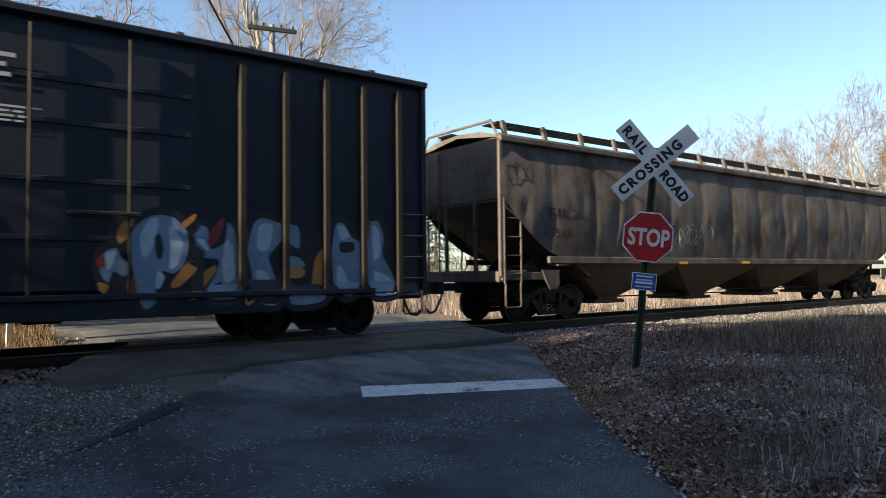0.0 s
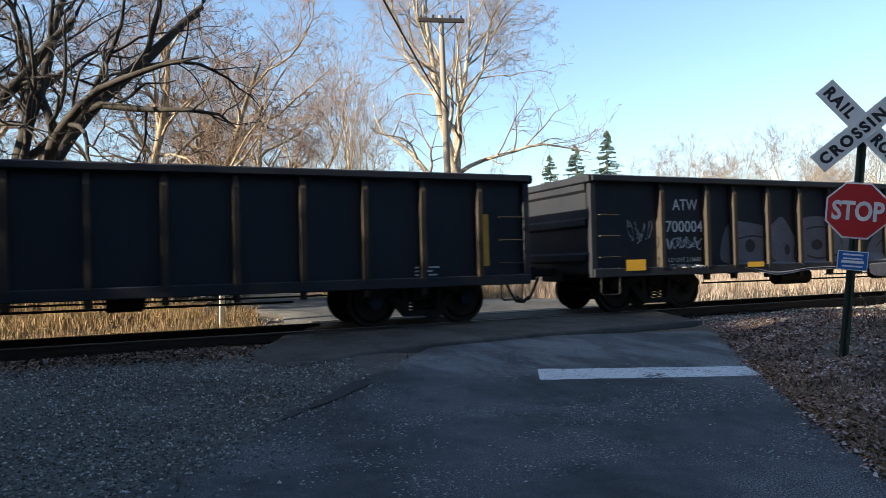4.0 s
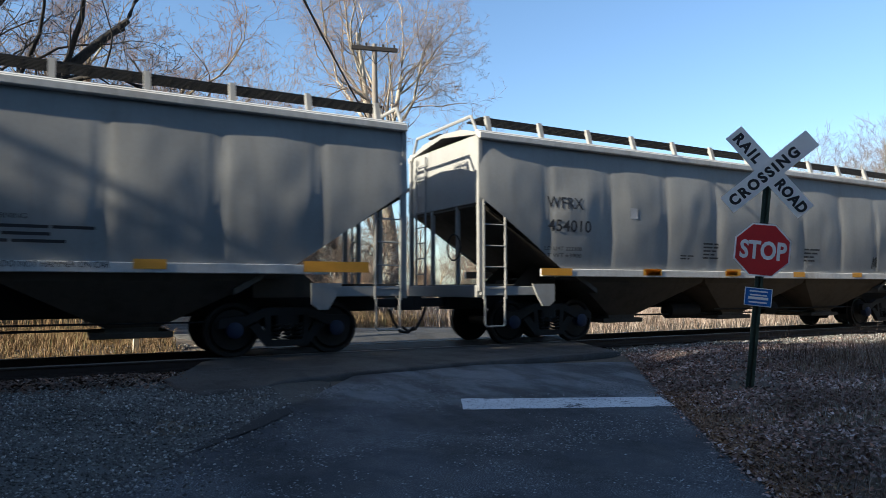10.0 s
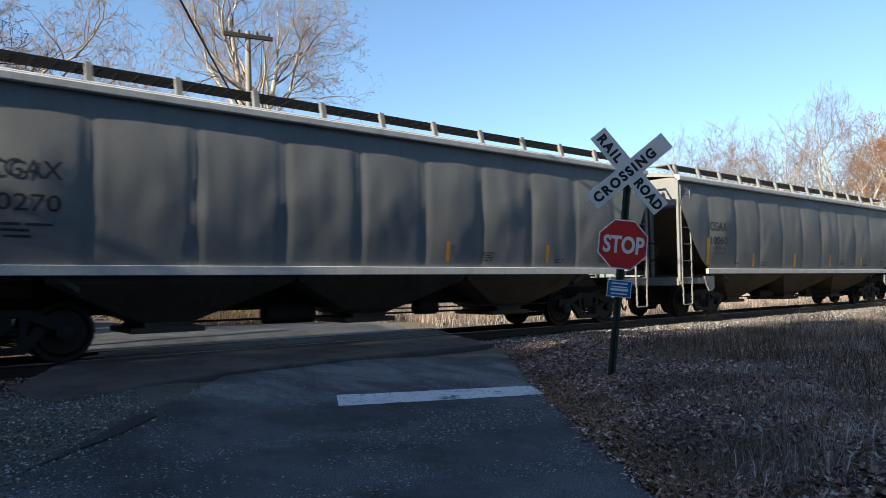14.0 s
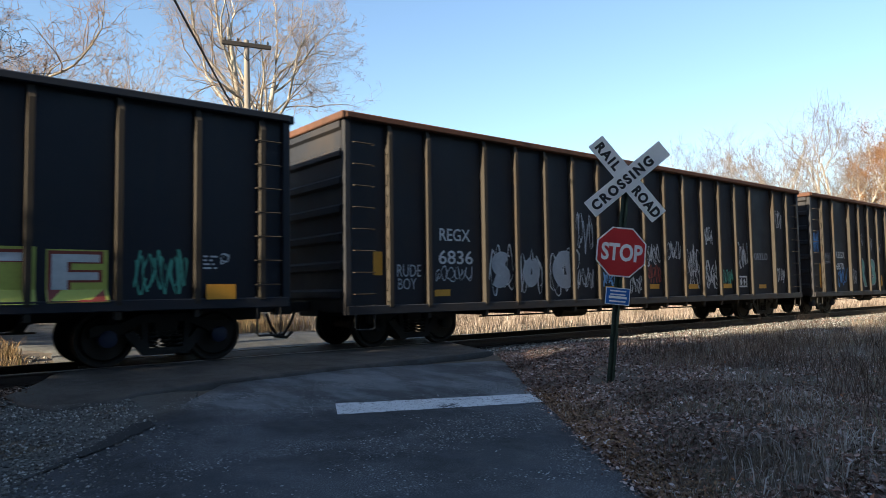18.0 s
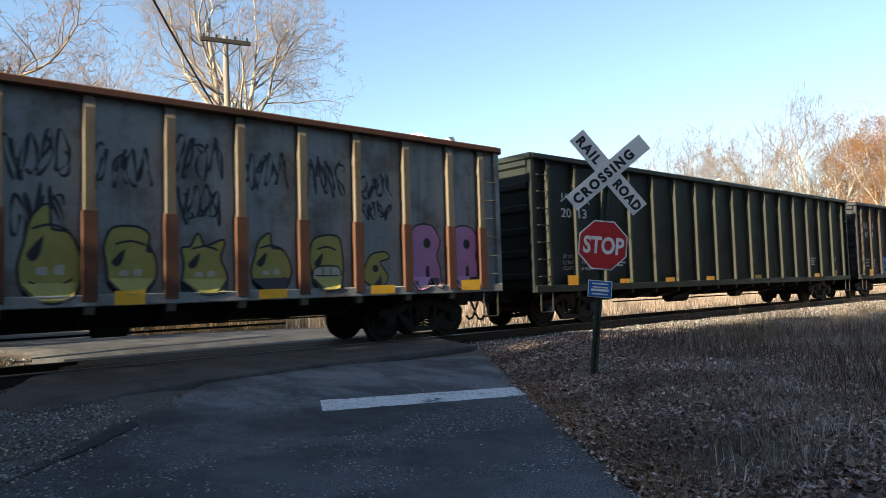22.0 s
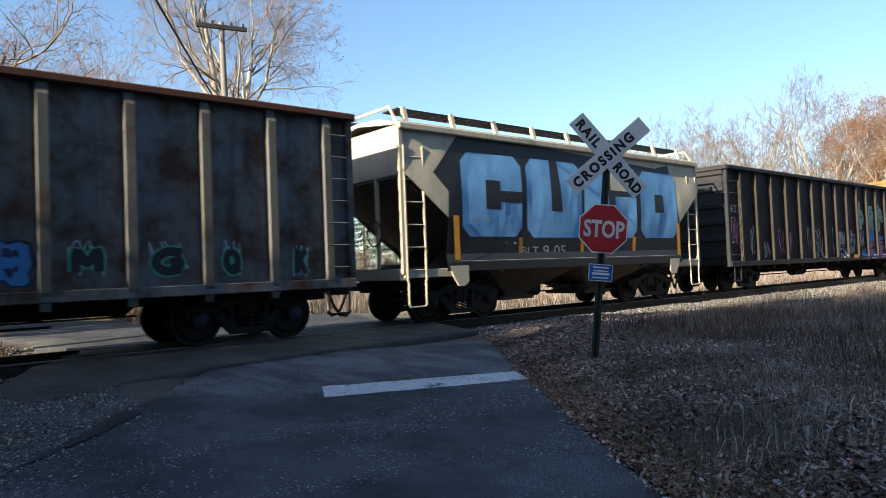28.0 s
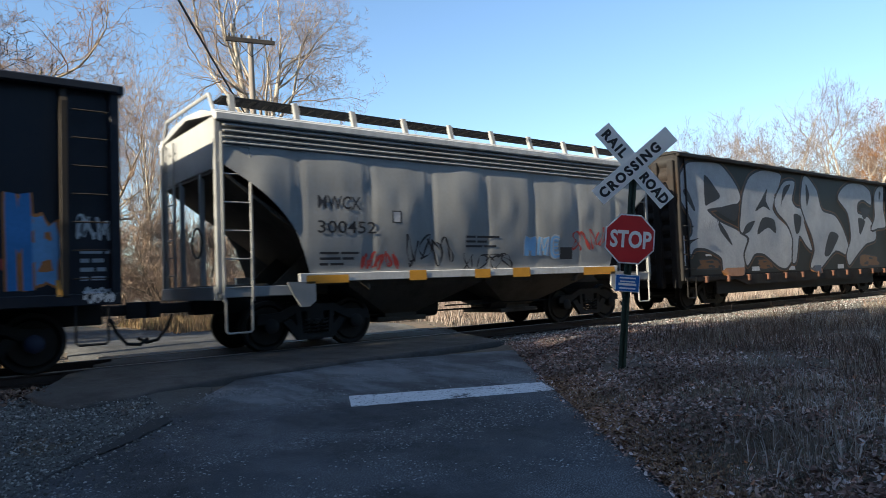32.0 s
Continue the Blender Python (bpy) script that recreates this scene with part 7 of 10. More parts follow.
lumps(12, -4.72, -4.16, 1.12, 2.01, 1, (GREY_PAINT,), SILVER_PAINT, 263, 0.25)
scrawl(12, -4.79, -4.08, 1.02, 2.11, WHITE_PAINT, 264, 3, 0.04)
lumps(12, -3.73, -2.78, 1.08, 2.17, 1, (GREY_PAINT,), SILVER_PAINT, 265, 0.25)
scrawl(12, -3.81, -2.69, 0.97, 2.29, WHITE_PAINT, 266, 3, 0.04)
scrawl(12, -2.87, -2.14, 2.01, 3.08, SILVER_PAINT, 267, 4, 0.04)
scrawl(12, -1.78, -1.12, 1.61, 2.31, SILVER_PAINT, 268, 4, 0.04)
scrawl(12, -0.78, -0.04, 1.63, 2.56, WHITE_PAINT, 269, 4, 0.04)
scrawl(12, 0.16, 0.88, 1.74, 2.38, WHITE_PAINT, 270, 4, 0.04)
scrawl(12, 1.25, 1.94, 1.87, 2.49, WHITE_PAINT, 271, 4, 0.04)
scrawl(12, 2.24, 2.93, 1.46, 2.44, WHITE_PAINT, 272, 4, 0.04)
scrawl(12, 3.25, 4.01, 1.07, 1.98, WHITE_PAINT, 273, 4, 0.04)
scrawl(12, 5.22, 5.96, 1.66, 2.59, WHITE_PAINT, 274, 4, 0.04)
scrawl(12, -2.76, -2.15, 1.11, 1.68, SILVER_PAINT, 275, 4, 0.04)
scrawl(12, -0.58, -0.02, 0.98, 1.49, WHITE_PAINT, 276, 4, 0.04)
scrawl(12, 7.85, 8.55, 1.22, 1.77, WHITE_PAINT, 277, 4, 0.04)
scrawl(12, 3.26, 3.74, 2.43, 3.00, WHITE_PAINT, 278, 4, 0.04)
scrawl(12, 7.81, 8.42, 3.14, 3.83, WHITE_PAINT, 279, 4, 0.04)
scrawl(12, 2.24, 2.93, 1.09, 1.79, WHITE_PAINT, 280, 2, 0.05)
scrawl(12, 3.25, 4.01, 1.07, 1.69, WHITE_PAINT, 281, 2, 0.05)
scrawl(12, -1.72, -1.19, 1.18, 1.61, PALE_BLUE, 282, 3, 0.05)
scrawl(12, 0.22, 0.88, 1.26, 1.84, MAROON_PAINT, 283, 5, 0.04)
scrawl(12, 4.30, 4.90, 1.18, 1.71, GREEN_PAINT, 284, 4, 0.04)
words(12, 6.30, 7.29, 2.03, 2.26, "KAYLO", SILVER_PAINT)
patch(12, -1.67, -1.18, 1.07, 1.20, ORANGE_TAPE, "reflector")
patch(12, 0.32, 0.78, 1.11, 1.24, ORANGE_TAPE, "reflector")
patch(12, 2.30, 2.83, 1.09, 1.23, ORANGE_TAPE, "reflector")
patch(12, 4.29, 4.82, 1.09, 1.23, ORANGE_TAPE, "reflector")
patch(12, 6.62, 7.13, 1.06, 1.19, ORANGE_TAPE, "reflector")
patch(12, 5.25, 5.82, 1.11, 1.48, WHITE_PAINT, "painted_panel")
patch(12, 5.32, 5.76, 1.16, 1.43, DARK_PAINT, "painted_panel")
patch(12, -8.91, -8.70, 1.47, 1.94, ORANGE_TAPE, "reflector")
patch(12, -7.38, -6.96, 1.03, 1.17, ORANGE_TAPE, "reflector")
words(13, -8.93, -8.46, 3.19, 3.47, "KR", WHITE_PAINT, 0.008)
words(13, -8.18, -7.72, 3.21, 3.48, "RX", WHITE_PAINT, 0.008)
words(13, -8.90, -8.48, 2.79, 3.05, "47", WHITE_PAINT, 0.008)
words(13, -8.18, -7.82, 2.80, 3.06, "14", WHITE_PAINT, 0.008)
small_print(13, -8.91, -8.48, 1.42, 1.85, 3, WHITE_PAINT, 299)
small_print(13, -8.14, -7.70, 1.41, 1.84, 3, WHITE_PAINT, 300)
patch(13, -8.98, -8.51, 1.03, 1.32, ORANGE_TAPE, "reflector")
scrawl(13, -7.88, -7.35, 1.09, 1.46, PINK_PAINT, 302, 3, 0.03)
bubble(13, -5.68, -4.96, 1.03, 1.83, "R", BLUE_PAINT, BLUE_PAINT, 0.05, 0.0)
bubble(13, -4.48, -3.79, 1.04, 1.83, "U", BLUE_PAINT, BLUE_PAINT, 0.05, 0.0)
bubble(13, -3.22, -2.82, 1.03, 1.84, "*", BLUE_PAINT, BLUE_PAINT, 0.05, 0.0)
bubble(13, -2.10, -1.34, 1.03, 1.85, "S", BLUE_PAINT, BLUE_PAINT, 0.05, 0.0)
bubble(13, -0.89, -0.18, 1.02, 1.82, "E", BLUE_PAINT, BLUE_PAINT, 0.05, 0.0)
patch(13, -3.19, -2.87, 1.03, 1.40, BLUE_PAINT, "graffiti_letter")
bubble(13, -6.81, -6.10, 1.02, 1.88, "B", BLUE_PAINT, BLUE_PAINT, 0.05, 0.0)
patch(13, 2.50, 3.37, 1.06, 1.85, LIME_PAINT, "graffiti_ground")
patch(13, 3.52, 4.66, 1.04, 1.89, LIME_PAINT, "graffiti_ground")
patch(13, 4.90, 6.09, 1.04, 1.87, LIME_PAINT, "graffiti_ground")
patch(13, 6.22, 7.05, 1.05, 1.84, LIME_PAINT, "graffiti_ground")
bubble(13, 2.57, 3.32, 1.09, 1.83, "C", WHITE_PAINT, MAROON_PAINT, 0.03, 0.05)
bubble(13, 3.59, 4.58, 1.06, 1.83, "Y", WHITE_PAINT, MAROON_PAINT, 0.03, 0.05)
bubble(13, 4.96, 6.00, 1.06, 1.83, "T", WHITE_PAINT, MAROON_PAINT, 0.03, 0.05)
bubble(13, 6.24, 7.00, 1.06, 1.82, "E", WHITE_PAINT, MAROON_PAINT, 0.03, 0.05)
scrawl(13, 0.28, 0.83, 1.05, 1.48, PURPLE_PAINT, 318, 3, 0.04)
scrawl(13, 1.46, 2.17, 1.24, 1.87, GREEN_PAINT, 319, 4, 0.05)
scrawl(13, 7.43, 8.26, 1.15, 1.89, GREEN_PAINT, 320, 6, 0.04)
small_print(13, 8.51, 8.75, 1.55, 1.81, 4, WHITE_PAINT, 321)
scrawl(13, 8.81, 8.99, 1.65, 1.83, WHITE_PAINT, 322, 1, 0.03)
patch(13, 8.51, 9.01, 1.06, 1.31, ORANGE_TAPE, "reflector")
patch(13, 1.54, 2.05, 1.07, 1.19, ORANGE_TAPE, "reflector")
words(14, -8.95, -8.55, 3.21, 3.44, "JA", WHITE_PAINT, 0.008)
words(14, -8.23, -7.72, 3.19, 3.44, "MX", WHITE_PAINT, 0.008)
words(14, -8.94, -8.53, 2.81, 3.05, "20", WHITE_PAINT, 0.008)
words(14, -8.22, -7.87, 2.81, 3.06, "13", WHITE_PAINT, 0.008)
words(14, -8.91, -8.51, 1.76, 1.85, "LD LMT", WHITE_PAINT)
words(14, -8.18, -7.71, 1.76, 1.85, "212900", WHITE_PAINT)
words(14, -8.91, -8.51, 1.60, 1.69, "LT WT", WHITE_PAINT)
words(14, -8.18, -7.71, 1.60, 1.69, "73100", WHITE_PAINT)
words(14, -8.91, -8.51, 1.45, 1.54, "CU FT", WHITE_PAINT)
words(14, -8.19, -7.71, 1.44, 1.53, "6400", WHITE_PAINT)
patch(14, -8.93, -8.45, 1.06, 1.31, ORANGE_TAPE, "reflector")
patch(14, -6.72, -6.25, 1.07, 1.19, ORANGE_TAPE, "reflector")
patch(14, -4.44, -3.94, 1.07, 1.19, ORANGE_TAPE, "reflector")
patch(14, -2.09, -1.59, 1.07, 1.20, ORANGE_TAPE, "reflector")
patch(14, 1.52, 2.00, 1.08, 1.20, ORANGE_TAPE, "reflector")
small_print(14, -6.85, -6.16, 1.53, 1.85, 4, WHITE_PAINT, 340)
patch(14, 6.27, 6.76, 1.06, 1.20, ORANGE_TAPE, "reflector")
patch(14, 8.51, 8.96, 1.08, 1.33, ORANGE_TAPE, "reflector")
small_print(14, 6.19, 6.85, 1.53, 1.86, 4, WHITE_PAINT, 343)
small_print(14, 8.52, 8.72, 1.57, 1.84, 3, WHITE_PAINT, 344)
scrawl(14, 8.75, 8.93, 1.64, 1.84, WHITE_PAINT, 345, 1, 0.04)
words(15, -9.22, -8.40, 3.39, 3.66, "FWTX", DARK_PAINT, 0.006)
words(15, -8.98, -8.43, 2.93, 3.16, "620", DARK_PAINT, 0.006)
words(15, -7.95, -7.59, 2.92, 3.17, "38", DARK_PAINT, 0.006)
patch(15, -6.85, -6.02, 1.11, 2.31, PALE_GREEN, "graffiti_ground")
words(15, -6.66, -6.10, 2.10, 2.27, "WISH", DARK_PAINT, 0.006)
words(15, -6.67, -6.11, 1.86, 2.03, "YOU", DARK_PAINT, 0.006)
words(15, -6.67, -6.11, 1.62, 1.79, "WERE", DARK_PAINT, 0.006)
words(15, -6.68, -6.12, 1.38, 1.55, "HERE", DARK_PAINT, 0.006)
TWO_LOBES = [(0, .05), (.07, .25), (0, .75), (.15, 1), (.6, 1), (.95, .85), (.88, .58), (1, .4), (1, .15), (.8, 0), (.55, .1), (.35, 0)]
for a, b in ((-9.23, -8.42), (-8.08, -7.43)):
    sketch(15, (a, b, 1.68, 2.83), TWO_LOBES, DEEP_BLUE, PALE_STEEL, 0.05, [([(.48, .68), (.52, .84), (.6, .84), (.58, .64)], PALE_STEEL), ([(.5, .25), (.52, .38), (.62, .38), (.6, .22)], PALE_STEEL)])
    sketch(15, (a, b, 1.27, 1.58), [(0, 0), (0, .95), (1, .9), (1, .05)], MID_GREY, DULL_YELLOW, 0.02)
for a, b, z0_, z1_ in ((-5.64, -5.0, 1.08, 2.5), (-4.46, -3.78, 1.1, 2.45)):
    sketch(15, (a, b, z0_, z1_), [(0, .02), (.02, .6), (.06, .95), (.5, 1), (.94, .96), (1, .5), (.96, .0)], DULL_PURPLE, GHOST_GREY, 0.04, [(ring(.5, .7, .22, .1), MAROON_PAINT), ([(.2, .3), (.2, .5), (.8, .52), (.8, .3)], GREY_VIOLET)])
for a, b in ((-3.29, -2.53), (-2.09, -1.32)):
    sketch(15, (a, b, 1.05, 2.7), [(0, .02), (.04, .45), (0, .8), (.2, 1), (.7, 1), (1, .82), (.92, .45), (1, .2), (.9, 0), (.45, .04)], DEEP_BLUE, PALE_BLUE, 0.06, [([(.4, .55), (.45, .75), (.58, .75), (.55, .55)], NAVY_PAINT)])
FIVE = [(.05, .45), (0, .7), (.15, .97), (.6, 1), (.85, .9), (.8, .65), (.95, .6), (1, .3), (.8, .05), (.4, 0), (.1, .15)]
PEAK = [(0, .1), (.05, .5), (0, .75), (.2, .78), (.35, 1), (.5, .78), (.95, .9), (.85, .6), (1, .3), (.95, .05), (.5, 0), (.2, .05)]
SIX = [(.1, .6), (.2, .85), (.45, 1), (.5, .75), (.8, .7), (1, .4), (.9, .1), (.5, 0), (.1, .1), (0, .35)]
JAW = [(0, .5), (.1, .9), (.5, 1), (.9, .95), (1, .5), (.95, .1), (.6, 0), (.2, .05)]
for form, a, b, z0_, z1_ in ((PEAK, -0.88, -0.19, 1.09, 2.5), (SIX, 0.36, 1.17, 1.06, 2.5), (FIVE, 1.5, 2.25, 1.14, 2.2), (PEAK, 2.68, 3.42, 1.13, 2.12), (SIX, 3.89, 4.64, 1.14, 2.16), (JAW, 5.05, 5.74, 1.13, 2.15)):
    sketch(15, (a, b, z0_, z1_), form, DULL_YELLOW, DARK_PAINT, 0.04, [([(.12, .5), (.38, .68), (.32, .48), (.2, .42)], DARK_PAINT), ([(.25, .3), (.3, .36), (.45, .36), (.42, .28)], CREAM_PAINT), ([(.55, .3), (.58, .38), (.72, .38), (.7, .28)], CREAM_PAINT)],
           [([(.2, .75), (.5, .8), (.8, .74)], 0.035), ([(.15, .22), (.5, .14), (.85, .24)], 0.03)])
sketch(15, (5.15, 5.64, 1.25, 1.55), [(0, 0), (0, .95), (1, 1), (1, .05)], CREAM_PAINT, DARK_PAINT, 0.03, (), [([(.33, 0), (.33, 1)], 0.02), ([(.66, 0), (.66, 1)], 0.02), ([(0, .5), (1, .5)], 0.02)], up=0.012)
sketch(15, (6.24, 6.86, 1.2, 1.85), [(.05, .5), (.3, .9), (.8, 1), (1, .85), (.6, .7), (.9, .3), (.8, .02), (.3, 0), (0, .2)], DULL_YELLOW, DARK_PAINT, 0.035, [(ring(.45, .5, .12, .12), DARK_PAINT)])
for a, b in ((7.44, 8.21), (8.57, 9.36)):
    sketch(15, (a, b, 1.08, 2.44), [(0, .05), (.02, .85), (.3, 1), (.75, .98), (1, .75), (.86, .52), (1, .3), (.92, .02), (.6, .1), (.4, .02)], PINK_PAINT, DARK_PAINT, 0.035, [(ring(.55, .72, .13, .08), DARK_PAINT), ([(.48, .08), (.5, .34), (.6, .34), (.6, .1)], DARK_PAINT)])
scrawl(15, 0.15, 1.01, 2.83, 3.70, DARK_PAINT, 375, 4, 0.055)
scrawl(15, 1.36, 2.20, 2.75, 3.51, DARK_PAINT, 376, 4, 0.055)
scrawl(15, 2.51, 3.37, 3.02, 3.83, DARK_PAINT, 377, 4, 0.055)
scrawl(15, 3.72, 4.60, 2.91, 3.67, DARK_PAINT, 378, 4, 0.055)
scrawl(15, 5.00, 5.84, 2.88, 3.70, DARK_PAINT, 379, 4, 0.055)
scrawl(15, 6.20, 6.96, 2.90, 3.47, DARK_PAINT, 380, 4, 0.055)
scrawl(15, 2.59, 3.36, 2.26, 2.97, DARK_PAINT, 381, 4, 0.055)
scrawl(15, 0.26, 0.98, 2.01, 2.84, DARK_PAINT, 382, 4, 0.055)
scrawl(15, 6.18, 6.94, 2.50, 2.90, DARK_PAINT, 383, 4, 0.055)
scrawl(15, -6.85, -5.98, 2.80, 3.63, DARK_PAINT, 384, 4, 0.055)
scrawl(15, -5.65, -4.84, 2.80, 3.50, DARK_PAINT, 385, 4, 0.055)
scrawl(15, -4.41, -3.66, 2.87, 3.79, DARK_PAINT, 386, 4, 0.055)
scrawl(15, -3.29, -2.50, 2.96, 3.64, DARK_PAINT, 387, 4, 0.055)
scrawl(15, -2.03, -1.25, 3.06, 3.87, DARK_PAINT, 388, 4, 0.055)
scrawl(15, -0.86, -0.11, 3.12, 3.83, DARK_PAINT, 389, 4, 0.055)
patch(15, -9.08, -8.67, 1.02, 1.26, YELLOW_TAPE, "reflector")
patch(15, -6.78, -6.29, 0.99, 1.13, YELLOW_TAPE, "reflector")
patch(15, -4.47, -3.88, 0.99, 1.13, YELLOW_TAPE, "reflector")
patch(15, -2.03, -1.50, 0.97, 1.12, YELLOW_TAPE, "reflector")
patch(15, 1.60, 2.05, 0.99, 1.21, YELLOW_TAPE, "reflector")
patch(15, 3.95, 4.49, 1.01, 1.17, YELLOW_TAPE, "reflector")
patch(15, 6.30, 6.89, 1.02, 1.19, YELLOW_TAPE, "reflector")
patch(15, 8.69, 9.25, 1.03, 1.26, YELLOW_TAPE, "reflector")
scrawl(15, -9.81, -9.54, 1.34, 2.02, DARK_PAINT, 398, 3, 0.03)
words(16, -8.66, -8.07, 3.80, 3.95, "next", DARK_PAINT, 0.02)
words(16, -8.54, -8.05, 3.61, 3.76, "load", DARK_PAINT, 0.02)
words(16, -5.84, -5.37, 3.80, 3.98, "any", DARK_PAINT, 0.02)
words(16, -5.88, -5.34, 3.63, 3.80, "road", DARK_PAINT, 0.02)
words(16, -7.69, -7.16, 2.52, 2.79, "TB", DARK_PAINT, 0.006)
words(16, -6.76, -6.24, 2.53, 2.80, "OX", DARK_PAINT, 0.006)
words(16, -8.28, -8.05, 2.06, 2.34, "6", DARK_PAINT, 0.006)
words(16, -7.65, -7.15, 2.05, 2.34, "70", DARK_PAINT, 0.006)
words(16, -6.73, -6.23, 2.05, 2.35, "34", DARK_PAINT, 0.006)
words(16, -5.89, -5.61, 2.05, 2.34, "6", DARK_PAINT, 0.006)
emblem(-7.69, -6.14, 3.10, 4.59)
for k, a in enumerate((-6.75, -5.7, -4.75, -3.8)):
    sketch(16, (a, a + 0.98, 0.7, 1.8), SHARDS[(k + 2) % 4], MID_GREY, DARK_PAINT, 0.03, [([(.1, .2), (.2, .35), (.9, .75), (.8, .55)], CREAM_PAINT)])
for k, a in enumerate((2.85, 3.9, 5.0, 6.2)):
    sketch(16, (a, a + 1.15, 0.8, 2.05 - 0.06 * k), SHARDS[(k * 3) % 4], WORN_CREAM, DARK_PAINT, 0.03, [([(.15, .15), (.2, .4), (.45, .45), (.4, .2)], PALE_GREEN)])
scrawl(16, -7.43, -6.72, 0.81, 1.29, PALE_BLUE, 412, 3, 0.06)
scrawl(16, -4.95, -3.97, 2.31, 3.27, GREY_PAINT, 413, 3, 0.05)
small_print(16, -8.39, -8.00, 1.55, 1.82, 3, DARK_PAINT, 414)
small_print(16, -7.63, -7.20, 1.54, 1.90, 4, DARK_PAINT, 415)
patch(16, 5.92, 8.59, 3.69, 4.50, DARK_PAINT, "emblem_ground")
patch(16, 6.26, 6.89, 3.88, 4.28, WHITE_PAINT, "emblem_shape")
patch(16, 6.93, 7.62, 3.87, 4.31, WHITE_PAINT, "emblem_shape")
patch(16, 7.69, 8.36, 3.84, 4.31, WHITE_PAINT, "emblem_shape")
words(16, 5.56, 8.77, 3.15, 3.66, "Railcar Pooling", DARK_PAINT)
words(16, 6.42, 8.03, 2.73, 3.02, "Experts", DARK_PAINT)
small_print(16, 6.38, 7.93, 2.22, 2.38, 1, DARK_PAINT, 422)
small_print(16, -1.85, -0.74, 4.04, 4.49, 3, WHITE_PAINT, 427)
small_print(16, 0.86, 1.71, 4.02, 4.21, 2, WHITE_PAINT, 428)
small_print(16, -1.67, -0.68, 2.26, 2.48, 2, WHITE_PAINT, 429)
small_print(16, 0.87, 1.81, 2.25, 2.48, 3, WHITE_PAINT, 430)
small_print(16, -2.23, -1.93, 1.48, 1.77, 4, WHITE_PAINT, 431)
small_print(16, -1.41, -1.16, 1.82, 2.26, 3, WHITE_PAINT, 432)
small_print(16, 1.13, 1.64, 1.82, 2.38, 3, WHITE_PAINT, 433)
patch(16, -0.80, -0.51, 1.61, 1.81, YELLOW_TAPE, "notice")
patch(16, 1.63, 1.93, 1.53, 1.75, WHITE_PAINT, "notice")
patch(16, 0.29, 0.44, 1.26, 1.77, ORANGE_TAPE, "reflector")
patch(16, 8.19, 8.71, 1.26, 1.64, WHITE_PAINT, "notice")
for pts, paint in (([(3.35, 1.8), (3.45, 2.2), (4.2, 2.22), (4.4, 1.95), (4.42, 1.75)], BLUE_PAINT), ([(4.5, 2.0), (5.4, 1.95), (5.5, 1.82), (4.5, 1.8)], BLUE_PAINT), ([(2.38, 1.0), (2.6, 1.25), (2.9, 1.38), (3.28, 1.45), (3.2, 1.0)], BLUE_PAINT),
                   ([(3.32, 1.69), (4.05, 1.69), (4.36, 1.58), (3.7, 1.4), (4.43, 1.33), (4.43, 1.03), (3.35, 1.0)], MAUVE_PAINT), ([(4.55, 1.77), (5.52, 1.69), (5.05, 1.57), (5.62, 1.45), (5.2, 1.26), (5.62, 1.18), (5.62, 1.06), (4.58, 1.03)], MAUVE_PAINT),
                   ([(5.8, 1.38), (6.12, 1.9), (6.42, 1.38), (6.85, 1.86), (7.75, 1.8), (8.45, 1.5), (8.55, 1.2), (6.9, 1.1), (5.72, 1.1)], PURPLE_PAINT)):
    sketch(17, (0, 1, 0, 1), pts, paint, NAVY_PAINT, 0.03)
for pts, paint in (([(3.45, 1.1), (3.5, 1.25), (4.3, 1.22), (4.3, 1.08)], PURPLE_PAINT), ([(4.65, 1.08), (4.7, 1.25), (5.3, 1.16), (5.4, 1.08)], PURPLE_PAINT), ([(6.9, 1.5), (7.1, 1.75), (7.7, 1.68), (8.2, 1.45), (7.4, 1.4)], MAUVE_PAINT), ([(6.3, 1.55), (6.4, 1.68), (6.62, 1.66), (6.5, 1.5)], PALE_BLUE), ([(6.9, 1.62), (7.0, 1.72), (7.3, 1.68), (7.1, 1.58)], PALE_BLUE), ([(8.6, 1.15), (8.7, 1.3), (9.1, 1.3), (9.0, 1.15)], BLUE_PAINT), ([(7.5, 2.0), (7.6, 2.06), (8.2, 2.04), (8.1, 1.96)], BLUE_PAINT)):
    paint_shape(17, pts, paint, 0.018)
sketch(17, (2.26, 3.02, 2.31, 3.47), [(0, .9), (.06, 1), (.5, .98), (.45, .73), (.75, .7), (1, .49), (.96, .28), (.67, .16), (.6, .04), (.26, 0), (.14, .4)], MINT_PAINT, WHITE_PAINT, 0.035, [(ring(.55, .45, .1, .08), DARK_PAINT)], [([(.5, .75), (.38, .5), (.5, .3), (.8, .35)], 0.03)])
sketch(17, (3.47, 4.30, 2.27, 3.33), [(.04, .97), (.9, 1), (.63, .87), (.98, .73), (1, .6), (.8, .4), (1, .06), (.65, 0), (.5, .38), (.35, .02), (.05, .05), (.2, .4), (0, .45), (.02, .62), (.3, .78)], MINT_PAINT, WHITE_PAINT, 0.035, [([(.42, .66), (.5, .74), (.6, .66)], DARK_PAINT)], [([(.05, .52), (.5, .5), (.9, .66)], 0.03)])
sketch(17, (4.63, 5.47, 2.25, 3.45), [(.05, .85), (.4, 1), (.5, .95), (.48, .7), (.65, .85), (.95, .75), (1, .35), (.8, .4), (.72, .5), (.5, .45), (.55, .05), (.2, 0), (.3, .35), (.1, .3), (0, .6), (.2, .62)], MINT_PAINT, WHITE_PAINT, 0.035, (), [([(.1, .45), (.45, .52), (.9, .5)], 0.03)])
